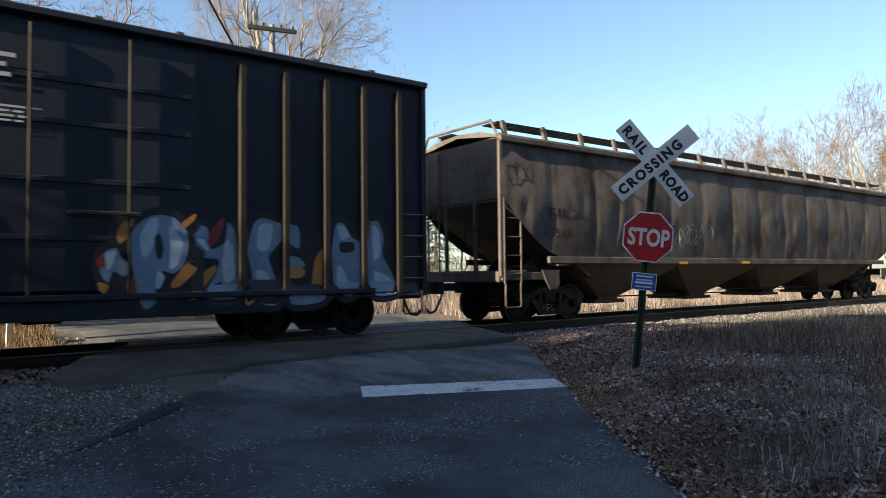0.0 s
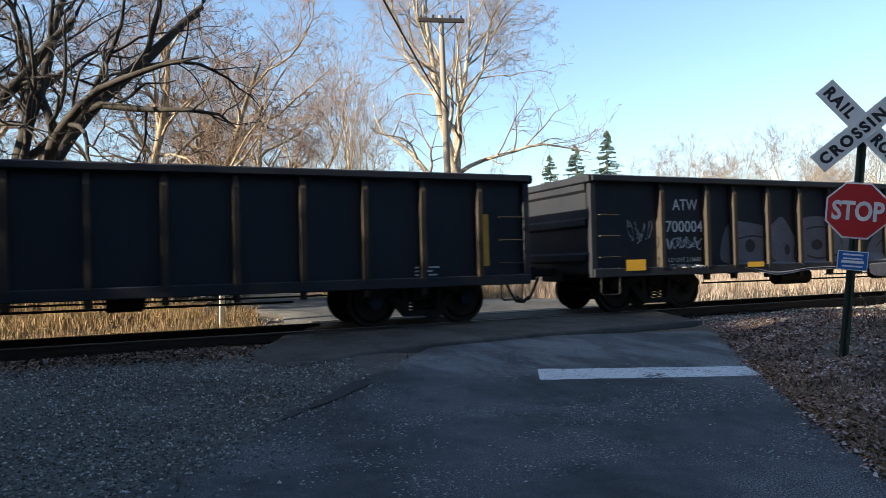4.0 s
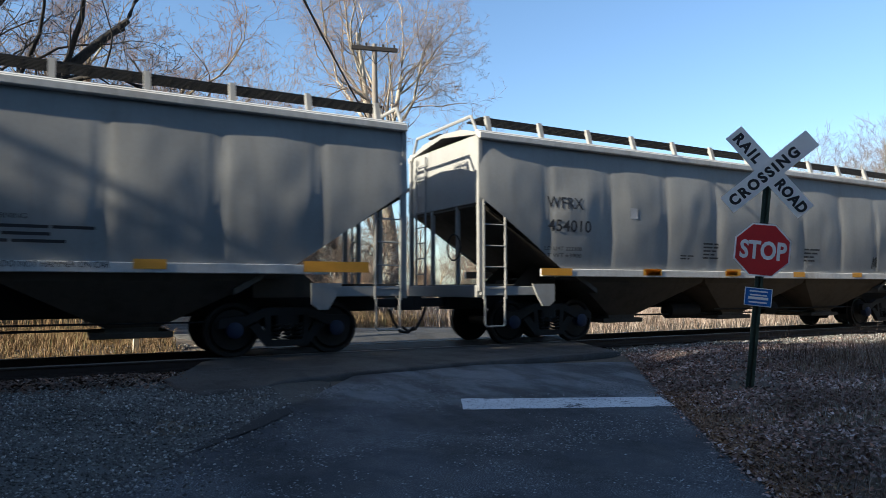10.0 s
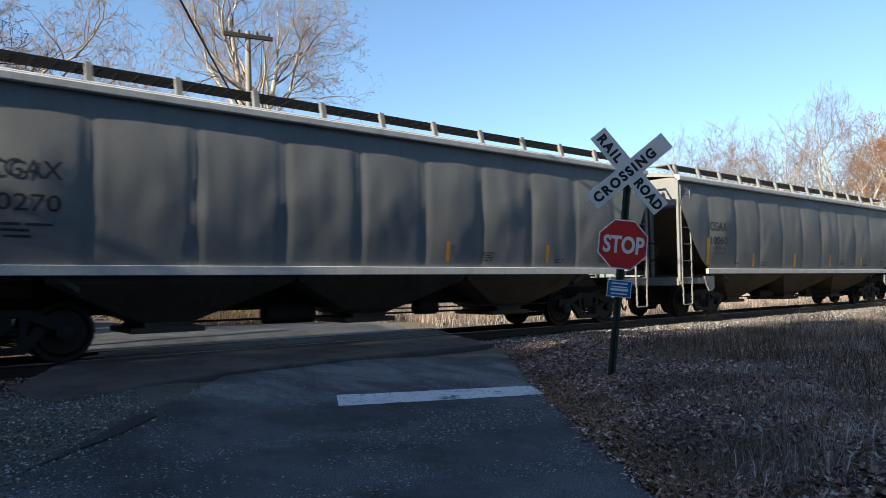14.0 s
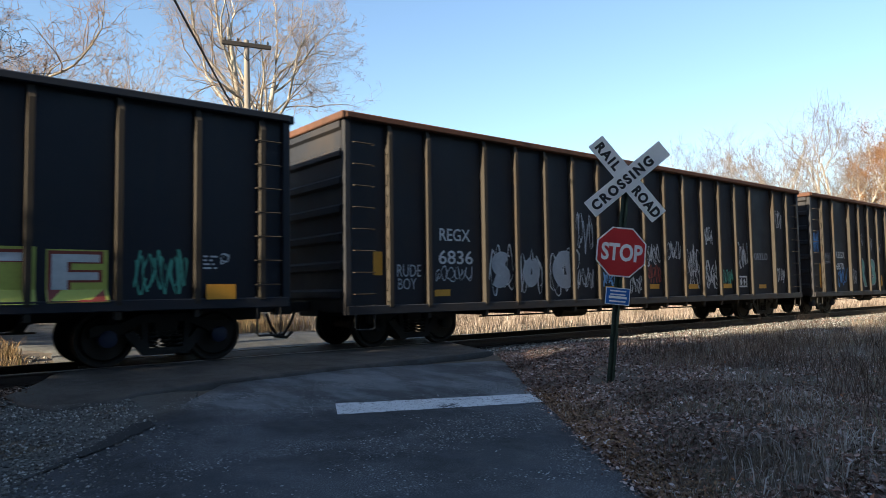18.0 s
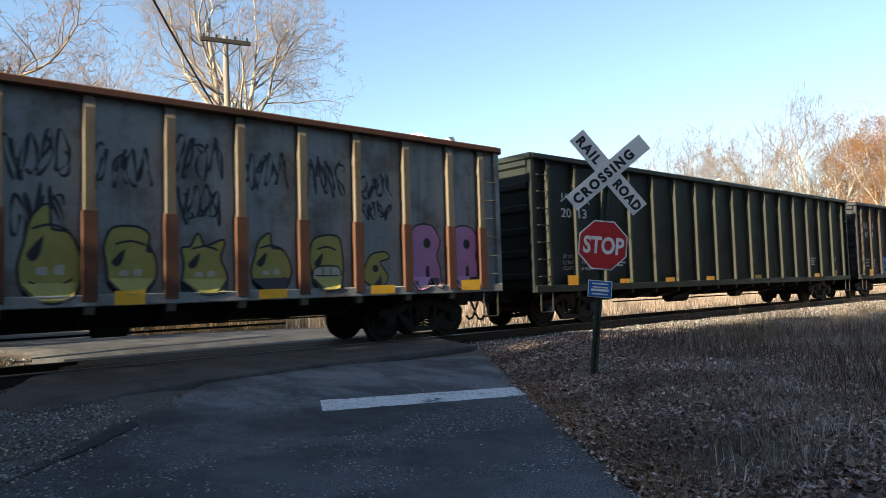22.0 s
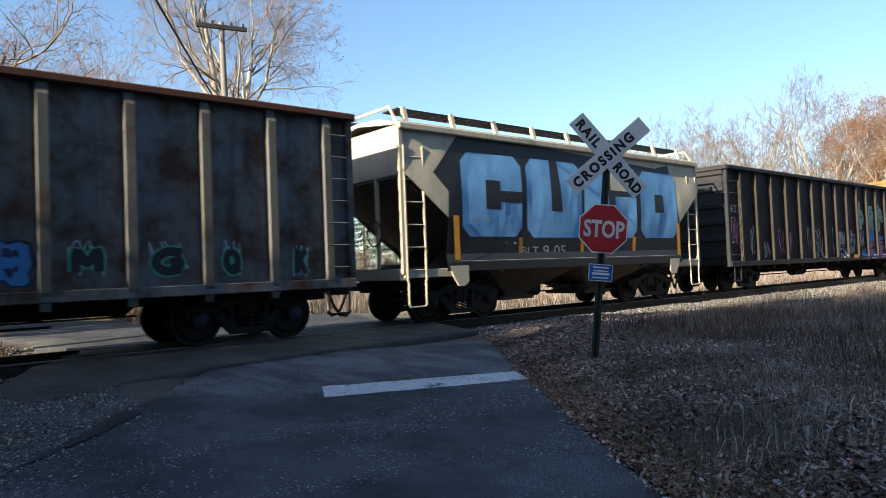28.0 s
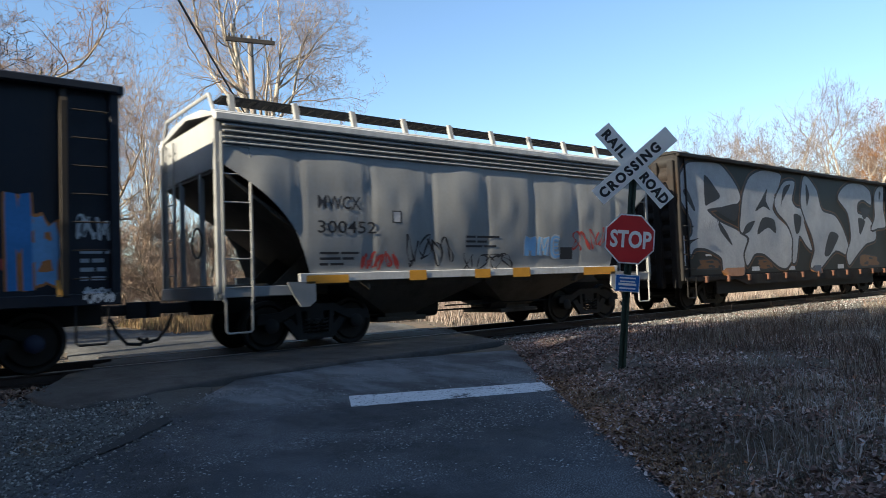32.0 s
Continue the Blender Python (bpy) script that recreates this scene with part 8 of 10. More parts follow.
sketch(17, (5.82, 6.73, 2.25, 3.3), [(0, .8), (.1, 1), (.7, .97), (.85, .85), (.45, .5), (.75, .55), (1, .25), (.95, .02), (.75, .02), (.65, .25), (.3, .05), (.02, .15), (.05, .35), (.5, .75), (.2, .7)], WARM_YELLOW, WHITE_PAINT, 0.035, [([(.1, .2), (.3, .38), (.6, .4), (.3, .16)], OCHRE_PAINT)])
sketch(17, (7.08, 8.01, 2.11, 3.32), [(.05, .95), (.6, .9), (.75, 1), (1, .97), (.95, .78), (.6, .72), (.85, .62), (.98, .35), (1, .05), (.8, 0), (.7, .2), (.05, .15), (0, .35), (.55, .42), (.6, .5), (.05, .55)], WARM_YELLOW, WHITE_PAINT, 0.035, [([(.1, .92), (.6, .86), (.8, .95), (.9, .8), (.5, .66), (.12, .6)], RED_PAINT)])
scrawl(17, -0.10, 0.71, 1.55, 2.20, SILVER_PAINT, 448, 5, 0.06)
scrawl(17, 1.06, 1.92, 1.57, 2.23, SILVER_PAINT, 449, 5, 0.06)
scrawl(17, 2.28, 2.99, 1.47, 2.22, SILVER_PAINT, 450, 5, 0.06)
words(17, -0.11, 0.74, 1.02, 1.45, "GM", GREY_PAINT, 0.01)
scrawl(17, 1.13, 1.78, 1.18, 1.58, GREY_PAINT, 452, 4, 0.05)
scrawl(17, 8.20, 8.65, 2.41, 2.91, WHITE_PAINT, 453, 3, 0.04)
scrawl(17, 8.20, 8.75, 1.76, 2.16, WHITE_PAINT, 454, 3, 0.04)
scrawl(17, 9.21, 9.53, 1.53, 1.98, WHITE_PAINT, 455, 3, 0.04)
scrawl(17, 5.89, 6.72, 1.98, 2.30, PALE_BLUE, 456, 4, 0.04)
small_print(17, 8.45, 9.05, 1.19, 1.32, 2, BLUE_PAINT, 457)
patch(17, 1.24, 1.80, 1.01, 1.16, ORANGE_TAPE, "reflector")
words(17, -9.48, -8.62, 2.75, 3.01, "16221", WHITE_PAINT)
scrawl(17, -7.96, -7.35, 1.25, 2.34, SILVER_PAINT, 460, 4, 0.06)
scrawl(17, -6.94, -6.06, 1.14, 1.75, SILVER_PAINT, 461, 4, 0.06)
scrawl(17, -5.75, -4.70, 1.02, 2.20, PINK_PAINT, 462, 4, 0.06)
scrawl(17, -3.17, -1.30, 0.95, 2.33, SILVER_PAINT, 463, 4, 0.06)
scrawl(17, -0.64, 0.53, 1.11, 2.36, SILVER_PAINT, 464, 4, 0.06)
scrawl(17, -9.35, -8.66, 1.60, 2.64, PINK_PAINT, 465, 4, 0.06)
big_word(-4.71, 4.75, 1.13, 4.17, [(-4.21, -2.28, 1.89, 3.80), (-2.10, -0.00, 1.87, 3.81), (0.11, 2.45, 1.86, 3.84), (2.65, 4.56, 1.87, 3.80)])
words(18, -2.29, -1.70, 1.45, 1.65, "BLT", SILVER_PAINT)
words(18, -1.53, -0.68, 1.41, 1.68, "9-05", SILVER_PAINT)
small_print(18, -3.94, -3.06, 1.48, 1.76, 3, GREY_PAINT, 469)
patch(18, -2.95, -2.49, 1.53, 1.76, SILVER_PAINT, "painted_panel")
patch(18, -4.50, -4.34, 1.38, 2.35, ORANGE_TAPE, "reflector")
patch(18, -2.40, -2.27, 1.41, 1.87, ORANGE_TAPE, "reflector")
patch(18, -0.07, 0.06, 1.40, 1.88, ORANGE_TAPE, "reflector")
patch(18, 2.26, 2.40, 1.42, 1.90, ORANGE_TAPE, "reflector")
patch(18, 4.48, 4.65, 1.35, 2.33, ORANGE_TAPE, "reflector")
words(18, -3.90, -3.30, 2.18, 2.37, "CAEX", SILVER_PAINT)
small_print(18, -3.83, -3.23, 1.95, 2.12, 1, SILVER_PAINT, 477)
patch(19, -9.32, -8.38, 3.30, 3.72, SILVER_PAINT, "painted_panel")
patch(19, -9.34, -8.42, 2.80, 3.19, SILVER_PAINT, "painted_panel")
words(19, -9.29, -8.47, 3.38, 3.65, "LEWX", DARK_PAINT)
words(19, -9.29, -8.51, 2.87, 3.12, "2073", DARK_PAINT)
BRUSH_K = [(.11, .88), (.32, .88), (.42, .61), (.54, .85), (.79, .85), (.97, .7), (.97, .52), (.84, .48), (1, .35), (.89, .17), (.72, .08), (.59, .21), (.42, .1), (.07, .15)]
for a, b in ((-7.05, -6.0), (-5.89, -4.85)):
    sketch(19, (a, b, 1.03, 2.29), [(0, 0), (-.02, .6), (.02, .97), (.45, 1.02), (.8, .96), (1.02, .75), (1.04, .3), (.97, 0)], HALO_GREEN, PALE_STEEL, 0.03)
    sketch(19, (a, b, 1.03, 2.29), BRUSH_K, DULL_RED, MAROON_PAINT, 0.012, (), [([(.15, .64), (.35, .5), (.55, .48), (.75, .7)], 0.05), ([(.52, .46), (.45, .3), (.35, .14)], 0.05), ([(.6, .42), (.7, .3), (.95, .45)], 0.03)], HALO_GREEN, 0.012)
sketch(19, (-4.52, -3.68, 1.3, 2.2), ring(.5, .5, .5, .46, 10), DULL_RED, PALE_STEEL, 0.05, [([(.05, .2), (.3, .06), (.7, .06), (.95, .22), (.6, .26)], PALE_STEEL)])
for ch, a, b in (("M", -3.24, -2.50), ("G", -1.99, -1.29), ("N", -0.88, -0.17), ("R", 0.30, 1.10)):
    bubble(19, a, b, 1.14, 2.04, ch, DULL_PURPLE, NAVY_PAINT, 0.06, 0.03)
o = words(19, -4.43, -3.78, 1.67, 1.95, "UHYS", WHITE_PAINT, 0.01)
o.location.y = -0.012
small_print(19, -4.44, -3.83, 1.42, 1.56, 1, WHITE_PAINT, 488)
scrawl(19, -1.10, -0.93, 0.77, 1.86, BLUE_PAINT, 493, 3, 0.05)
scrawl(19, 0.10, 0.26, 0.77, 1.86, BLUE_PAINT, 494, 3, 0.05)
scrawl(19, 1.31, 1.47, 0.77, 1.86, BLUE_PAINT, 495, 3, 0.05)
scrawl(19, 2.56, 2.75, 0.85, 1.93, BLUE_PAINT, 496, 3, 0.05)
lumps(19, 2.86, 3.37, 1.11, 2.14, 1, (GREEN_PAINT,), DARK_PAINT, 497, 0.2)
lumps(19, 4.10, 4.66, 1.14, 1.86, 1, (BLUE_PAINT,), NAVY_PAINT, 498, 0.2)
patch(19, 1.61, 1.98, 1.38, 1.79, SILVER_PAINT, "painted_panel")
lumps(19, 5.08, 5.62, 1.23, 1.78, 1, (DARK_PAINT,), GREEN_PAINT, 500, 0.25)
scrawl(19, 5.08, 5.62, 1.27, 1.82, SILVER_PAINT, 501, 3, 0.03)
lumps(19, 6.24, 6.87, 1.18, 1.77, 1, (DARK_PAINT,), GREEN_PAINT, 502, 0.25)
scrawl(19, 6.24, 6.87, 1.23, 1.82, SILVER_PAINT, 503, 3, 0.03)
lumps(19, 7.44, 7.80, 1.14, 1.77, 1, (DARK_PAINT,), GREEN_PAINT, 504, 0.25)
scrawl(19, 7.45, 7.80, 1.19, 1.82, SILVER_PAINT, 505, 3, 0.03)
lumps(19, 8.77, 9.12, 1.09, 1.76, 1, (DARK_PAINT,), GREEN_PAINT, 506, 0.25)
scrawl(19, 8.77, 9.12, 1.14, 1.82, SILVER_PAINT, 507, 3, 0.03)
lumps(19, 4.27, 4.57, 1.22, 1.82, 1, (BLUE_PAINT,), DARK_PAINT, 508, 0.2)
patch(20, -7.6, 7.7, 1.06, 4.56, SCORCH_PAINT, "graffiti_ground")
piece(20, [(-7.98, 3.43), (-7.90, 3.92), (-7.42, 4.40), (-6.55, 4.50), (-5.61, 4.50), (-4.76, 3.95), (-4.51, 3.48), (-4.94, 3.21), (-5.95, 3.13), (-6.48, 3.03), (-5.83, 2.70), (-4.83, 2.45), (-4.15, 2.16), (-4.00, 1.79), (-4.42, 1.43), (-4.59, 1.13), (-5.69, 1.13), (-5.81, 1.57), (-6.66, 1.85), (-7.28, 1.85), (-7.56, 1.61), (-7.49, 1.99), (-7.02, 2.17), (-7.62, 2.09), (-7.38, 2.27), (-7.33, 2.59), (-7.53, 2.90), (-7.87, 3.25)], DULL_SILVER, DARK_PAINT, OCHRE_PAINT, 0.000)
paint_shape(20, [(-6.57, 4.06), (-6.34, 4.03), (-5.92, 3.70), (-5.72, 3.46), (-6.32, 3.24), (-6.58, 3.21)], DARK_PAINT, 0.016)
paint_shape(20, [(-5.98, 3.06), (-5.31, 3.22), (-4.61, 3.28), (-4.85, 2.74), (-5.54, 2.89)], DARK_PAINT, 0.016)
paint_shape(20, [(-7.75, 3.52), (-7.51, 3.61), (-7.15, 3.08), (-7.23, 2.99)], DARK_PAINT, 0.016)
paint_shape(20, [(-5.93, 2.75), (-5.49, 2.43), (-5.12, 1.94), (-5.78, 2.39)], DARK_PAINT, 0.016)
piece(20, [(-4.60, 2.45), (-4.50, 3.00), (-4.31, 3.62), (-3.80, 4.22), (-2.92, 4.50), (-2.01, 4.50), (-1.64, 4.37), (-2.07, 3.66), (-2.37, 3.24), (-2.02, 2.92), (-1.36, 2.61), (-0.99, 2.06), (-1.13, 1.51), (-1.64, 1.18), (-2.21, 1.26), (-3.09, 1.66), (-3.77, 1.67), (-4.27, 1.30), (-4.41, 1.67), (-4.07, 2.16), (-4.37, 2.34)], DULL_SILVER, DARK_PAINT, OCHRE_PAINT, 0.005)
paint_shape(20, [(-3.56, 3.10), (-3.02, 3.59), (-2.66, 3.90), (-2.81, 3.47), (-2.54, 3.15), (-3.00, 3.27)], DARK_PAINT, 0.021)
paint_shape(20, [(-3.52, 2.32), (-3.11, 2.88), (-2.30, 2.84), (-2.24, 2.38), (-2.77, 2.56)], DARK_PAINT, 0.021)
paint_shape(20, [(-4.47, 2.32), (-4.17, 2.65), (-3.61, 2.77), (-4.02, 2.41)], DARK_PAINT, 0.021)
piece(20, [(-2.17, 3.51), (-1.46, 4.18), (-0.64, 4.24), (-0.93, 3.60), (-0.66, 3.33), (0.07, 3.23), (-0.09, 2.79), (0.42, 1.81), (-0.02, 1.98), (-0.51, 2.32), (-0.86, 1.44), (-1.15, 1.40), (-1.02, 2.20), (-1.39, 2.74), (-2.01, 3.12)], DULL_SILVER, DARK_PAINT, OCHRE_PAINT, 0.010)
paint_shape(20, [(-0.88, 3.07), (-0.30, 2.99), (-0.46, 2.49), (-0.76, 2.40)], DARK_PAINT, 0.026)
paint_shape(20, [(-1.51, 3.97), (-0.96, 4.13), (-1.59, 3.55), (-1.75, 3.30)], DARK_PAINT, 0.026)
piece(20, [(-0.26, 3.50), (0.02, 4.38), (0.37, 4.50), (1.09, 4.03), (1.44, 3.29), (2.57, 3.11), (3.22, 2.58), (3.61, 1.94), (3.41, 1.61), (2.46, 1.78), (1.41, 1.30), (0.80, 1.04), (0.24, 1.20), (0.62, 1.78), (0.43, 2.37), (0.03, 2.93)], DULL_SILVER, DARK_PAINT, OCHRE_PAINT, 0.015)
paint_shape(20, [(0.23, 4.23), (0.47, 3.83), (0.21, 3.41)], DARK_PAINT, 0.031)
paint_shape(20, [(2.00, 2.47), (2.77, 2.33), (1.93, 1.62), (1.44, 1.63)], DARK_PAINT, 0.031)
piece(20, [(3.18, 4.11), (4.05, 4.45), (5.26, 4.50), (6.12, 4.23), (6.13, 3.70), (5.35, 3.87), (4.78, 3.71), (4.75, 3.29), (5.76, 3.13), (6.42, 2.57), (6.32, 2.21), (5.34, 2.03), (4.39, 1.61), (3.60, 1.21), (3.41, 1.61), (3.92, 2.27), (3.78, 3.25), (2.94, 3.77)], DULL_SILVER, DARK_PAINT, OCHRE_PAINT, 0.020)
paint_shape(20, [(5.04, 3.51), (5.98, 3.45), (5.31, 3.04)], DARK_PAINT, 0.036)
paint_shape(20, [(4.76, 3.09), (5.42, 2.97), (4.82, 2.41)], DARK_PAINT, 0.036)
piece(20, [(6.57, 4.09), (7.05, 4.48), (7.60, 4.50), (7.41, 3.59), (7.58, 2.83), (6.77, 2.73), (5.97, 2.64), (6.48, 3.22)], DULL_SILVER, DARK_PAINT, OCHRE_PAINT, 0.025)
paint_shape(20, [(7.07, 4.30), (7.27, 4.22), (7.03, 3.90)], DARK_PAINT, 0.041)
lumps(20, -7.17, -5.88, 1.20, 1.55, 1, (OCHRE_PAINT,), DARK_PAINT, 530, 0.2)
lumps(20, -3.61, -2.47, 1.15, 1.53, 1, (OCHRE_PAINT,), DARK_PAINT, 531, 0.2)
lumps(20, 4.54, 6.60, 1.08, 1.63, 1, (OCHRE_PAINT,), DARK_PAINT, 532, 0.2)
words(20, -6.69, -5.85, 2.44, 2.72, "WWPX", GREY_PAINT, 0.006)
small_print(20, -6.56, -5.98, 2.08, 2.30, 1, GREY_PAINT, 534)
small_print(20, -6.71, -5.86, 1.59, 1.85, 2, WHITE_PAINT, 535)
patch(20, -7.96, -7.79, 1.34, 2.23, GREY_PAINT, "reflector")
patch(20, -5.33, -4.86, 1.14, 1.28, GREY_PAINT, "reflector")
patch(20, -3.98, -3.49, 1.12, 1.26, GREY_PAINT, "reflector")
patch(20, -1.44, -0.98, 1.10, 1.24, GREY_PAINT, "reflector")
patch(20, 2.55, 3.11, 1.08, 1.24, GREY_PAINT, "reflector")
words(21, -4.15, -3.23, 2.59, 2.84, "MWCX", DARK_PAINT, 0.006)
words(21, -4.16, -2.90, 2.14, 2.37, "300452", DARK_PAINT, 0.006)
patch(21, -2.52, -2.30, 2.36, 2.60, DARK_PAINT, "painted_panel")
patch(21, -2.49, -2.33, 2.38, 2.58, GREY_PAINT, "painted_panel")
scrawl(21, -2.16, -0.96, 1.48, 2.15, DARK_PAINT, 545, 4, 0.05)
scrawl(21, -0.74, 0.86, 1.41, 1.81, DARK_PAINT, 546, 4, 0.04)
scrawl(21, -3.24, -2.36, 1.44, 1.80, RED_PAINT, 547, 5, 0.05)
lumps(21, 1.15, 2.45, 1.56, 2.23, 3, (PALE_BLUE,), GREY_PAINT, 548, 0.25)
scrawl(21, 2.83, 4.14, 1.82, 2.40, RED_PAINT, 549, 4, 0.06)
patch(21, 2.38, 2.83, 1.59, 1.88, DARK_PAINT, "painted_panel")
small_print(21, -4.12, -3.28, 1.51, 1.82, 3, DARK_PAINT, 551)
small_print(21, -0.61, 0.38, 1.85, 2.16, 3, DARK_PAINT, 552)
patch(21, -4.42, -3.54, 1.21, 1.36, ORANGE_TAPE, "reflector")
patch(21, -2.14, -1.71, 1.21, 1.41, ORANGE_TAPE, "reflector")
patch(21, -0.40, 0.05, 1.21, 1.40, ORANGE_TAPE, "reflector")
patch(21, 0.74, 1.29, 1.20, 1.41, ORANGE_TAPE, "reflector")
patch(21, 3.18, 4.41, 1.19, 1.38, ORANGE_TAPE, "reflector")
lumps(22, 8.20, 8.57, 1.06, 2.90, 1, (BLUE_PAINT,), ORANGE_PAINT, 558, 0.25)
lumps(22, 8.43, 8.93, 1.20, 2.43, 1, (PALE_BLUE,), ORANGE_PAINT, 559, 0.2)
patch(22, 8.84, 8.98, 1.15, 2.14, ORANGE_TAPE, "painted_panel")
patch(22, 8.15, 8.88, 1.55, 1.71, RED_PAINT, "painted_panel")
scrawl(22, 9.13, 9.66, 1.97, 2.37, WHITE_PAINT, 562, 4, 0.05)
scrawl(22, 9.19, 9.62, 1.04, 1.28, WHITE_PAINT, 563, 4, 0.05)
small_print(22, 9.17, 9.65, 1.34, 1.88, 4, GREY_PAINT, 564)

# ---------------------------------------------------------------- signs
SIGN_WHITE = plain("white_sign_sheeting", (0.84, 0.84, 0.83), 0.5, 0.0, 0.05, 4, 0.03)
SIGN_BLACK = plain("black_sign_lettering", (0.015, 0.015, 0.017), 0.5, 0.0, 0.1)
SIGN_RED = plain("red_sign_sheeting", (0.52, 0.025, 0.03), 0.42, 0.0, 0.08, 4, 0.03)
SIGN_BLUE = plain("blue_sign_sheeting", (0.02, 0.14, 0.48), 0.45, 0.0, 0.08)
POST_GREEN = plain("green_post_paint", (0.03, 0.05, 0.035), 0.6, 0.0, 0.25)
PALE_POST = plain("pale_post_wood", (0.55, 0.5, 0.4), 0.8, 0.0, 0.15, 5)
GALV = plain("galvanised_steel", (0.42, 0.43, 0.44), 0.45, 0.7, 0.15)


def crossbuck(root, z, blade=1.22, wide=0.229, thick=0.006, words=True):
    """Two crossed white blades that face -y."""
    for q, word in ((-1, ("RAIL", "ROAD")), (1, ("CROSSING",))):
        b = part("blade", Shape().box(-blade / 2, blade / 2, -thick / 2, thick / 2, -wide / 2, wide / 2, 0.002), SIGN_WHITE, root)
        yy = -0.03 if q > 0 else -0.022
        b.matrix_basis = pose(0, yy, z, 0, -q * 45, 0)
        if words:
            if q > 0:
                o = lettering("lettering", "CROSSING", 0.115, SIGN_BLACK, b, -0.56, -0.0575, -thick / 2, 0.008, 0.98, lift=0.002, space=1.32)
            else:
                lettering("lettering", "RAIL", 0.115, SIGN_BLACK, b, -0.56, -0.0575, -thick / 2, 0.008, 0.95, lift=0.002, space=1.3)
                lettering("lettering", "ROAD", 0.115, SIGN_BLACK, b, 0.145, -0.0575, -thick / 2, 0.008, 0.9, lift=0.002, space=1.12)


def post(root, height, material):
    s = Shape().prism([(-0.045, 0.0), (-0.045, 0.01), (-0.025, 0.01), (-0.015, 0.045), (0.015, 0.045), (0.025, 0.01), (0.045, 0.01), (0.045, 0.0), (0.02, 0.0), (0.01, 0.035), (-0.01, 0.035), (-0.02, 0.0)], -0.4, height, "z")
    part("post", s, material, root)


def octagon(w):
    r = w / 2 / math.cos(math.pi / 8)
    return [(r * math.cos(math.pi / 8 + k * math.pi / 4), r * math.sin(math.pi / 8 + k * math.pi / 4)) for k in range(8)]


def stop_plate(root, z, w=0.61, y=-0.012, face=True):
    s = part("stop_plate", Shape().prism([(a, z + b) for a, b in octagon(w)], y - 0.002, y + 0.002), SIGN_WHITE if face else GALV, root, "red and white stop plate" if face else "bare metal back of a stop plate")
    if face:
        part("red_field", Shape().prism([(a, z + b) for a, b in octagon(w - 0.035)], y - 0.005, y - 0.0025), SIGN_RED, s)
        lettering("lettering", "STOP", 0.2, SIGN_WHITE, s, -0.247, z - 0.1, y - 0.005, 0.009, 0.74, lift=0.002)


sign = thing("crossing_sign", "white railroad crossbuck and red stop plate on a green post", "road sign", pose(6.87, 5.27, 0.0, 0, 6.3, -38))
post(sign, 2.56, POST_GREEN)
crossbuck(sign, 2.51)
stop_plate(sign, 1.6)
pl = part("blue_plate", Shape().box(-0.15, 0.15, -0.016, -0.012, 0.95, 1.16, 0.0), SIGN_WHITE, sign, "small blue notice plate with a white rim")
part("blue_field", Shape().box(-0.14, 0.14, -0.019, -0.0165, 0.96, 1.15, 0.0), SIGN_BLUE, pl)
bl = Shape()
for k, (w, h) in enumerate(((0.2, 0.018), (0.19, 0.016), (0.22, 0.03), (0.2, 0.018))):
    bl.box(-w / 2, w / 2, -0.021, -0.0195, 1.11 - k * 0.042, 1.11 - k * 0.042 + h, 0.0)
part("small_print", bl, SIGN_WHITE, pl)

far_sign = thing("crossing_sign", "white railroad crossbuck on a pale wooden post behind the tracks", "road sign", pose(1.28, 15.75, -0.15, 0, 1, 2))
part("post", Shape().box(-0.055, 0.055, 0.0, 0.1, -0.4, 3.1, 0.01), PALE_POST, far_sign, "pale wooden post")
crossbuck(far_sign, 2.65, 1.22)
stop_plate(far_sign, 1.5, face=False)

# ---------------------------------------------------------------- utility pole and wires
POLE_WOOD = plain("weathered_pole_wood", (0.2, 0.175, 0.15), 0.85, 0.0, 0.25, 3)
DARK_WOOD = plain("dark_crossarm_wood", (0.025, 0.021, 0.019), 0.85, 0.0, 0.2)
PX, PY = 12.7, 29.4
pole = thing("utility_pole", "weathered wooden utility pole with one crossarm", "utility pole", pose(PX, PY, -0.4, 0, -1.2, 0))
part("shaft", Shape().tube([(0, 0, -0.5), (0, 0, 5), (0, 0, 13.1)], [0.2, 0.17, 0.12], 12), POLE_WOOD, pole, smooth=True)
arm = part("crossarm", Shape().box(-1.1, 1.1, -0.16, -0.05, 12.75, 12.95, 0.015), DARK_WOOD, pole)
arm.rotation_euler = (0, 0, radians(-12))
for x in (-0.95, -0.4, 0.4, 0.95):
    part("insulator", Shape().turn([(12.95, 0.02), (13.0, 0.05), (13.08, 0.05), (13.12, 0.02)], "z", 10, (x, -0.1, 0)), DARK_WOOD, arm)
for q in (-1, 1):
    part("brace", Shape().tube([(q * 0.7, -0.12, 12.78), (0, -0.13, 12.1)], 0.018, 5), DARK_WOOD, pole)


def wire(name, a, b, sag, r, label):
    pts = [tuple(Vector(a).lerp(Vector(b), k / 24) - Vector((0, 0, sag * 4 * (k / 24) * (1 - k / 24)))) for k in range(25)]
    tagged(part(name, Shape().tube(pts, r, 6), RUBBER), label, "cable")


wire("cable", (PX, PY, 8.2), (-4.5, 1.0, 10.4), 0.5, 0.034, "black cable slung from the utility pole")
wire("cable", (PX - 0.9, PY, 12.7), (-2.2, 0.0, 13.2), 0.6, 0.014, "thin black wire slung from the crossarm")
wire("cable", (PX + 0.4, PY, 12.7), (40, 90, 11.5), 0.8, 0.01, "thin black wire slung from the crossarm")


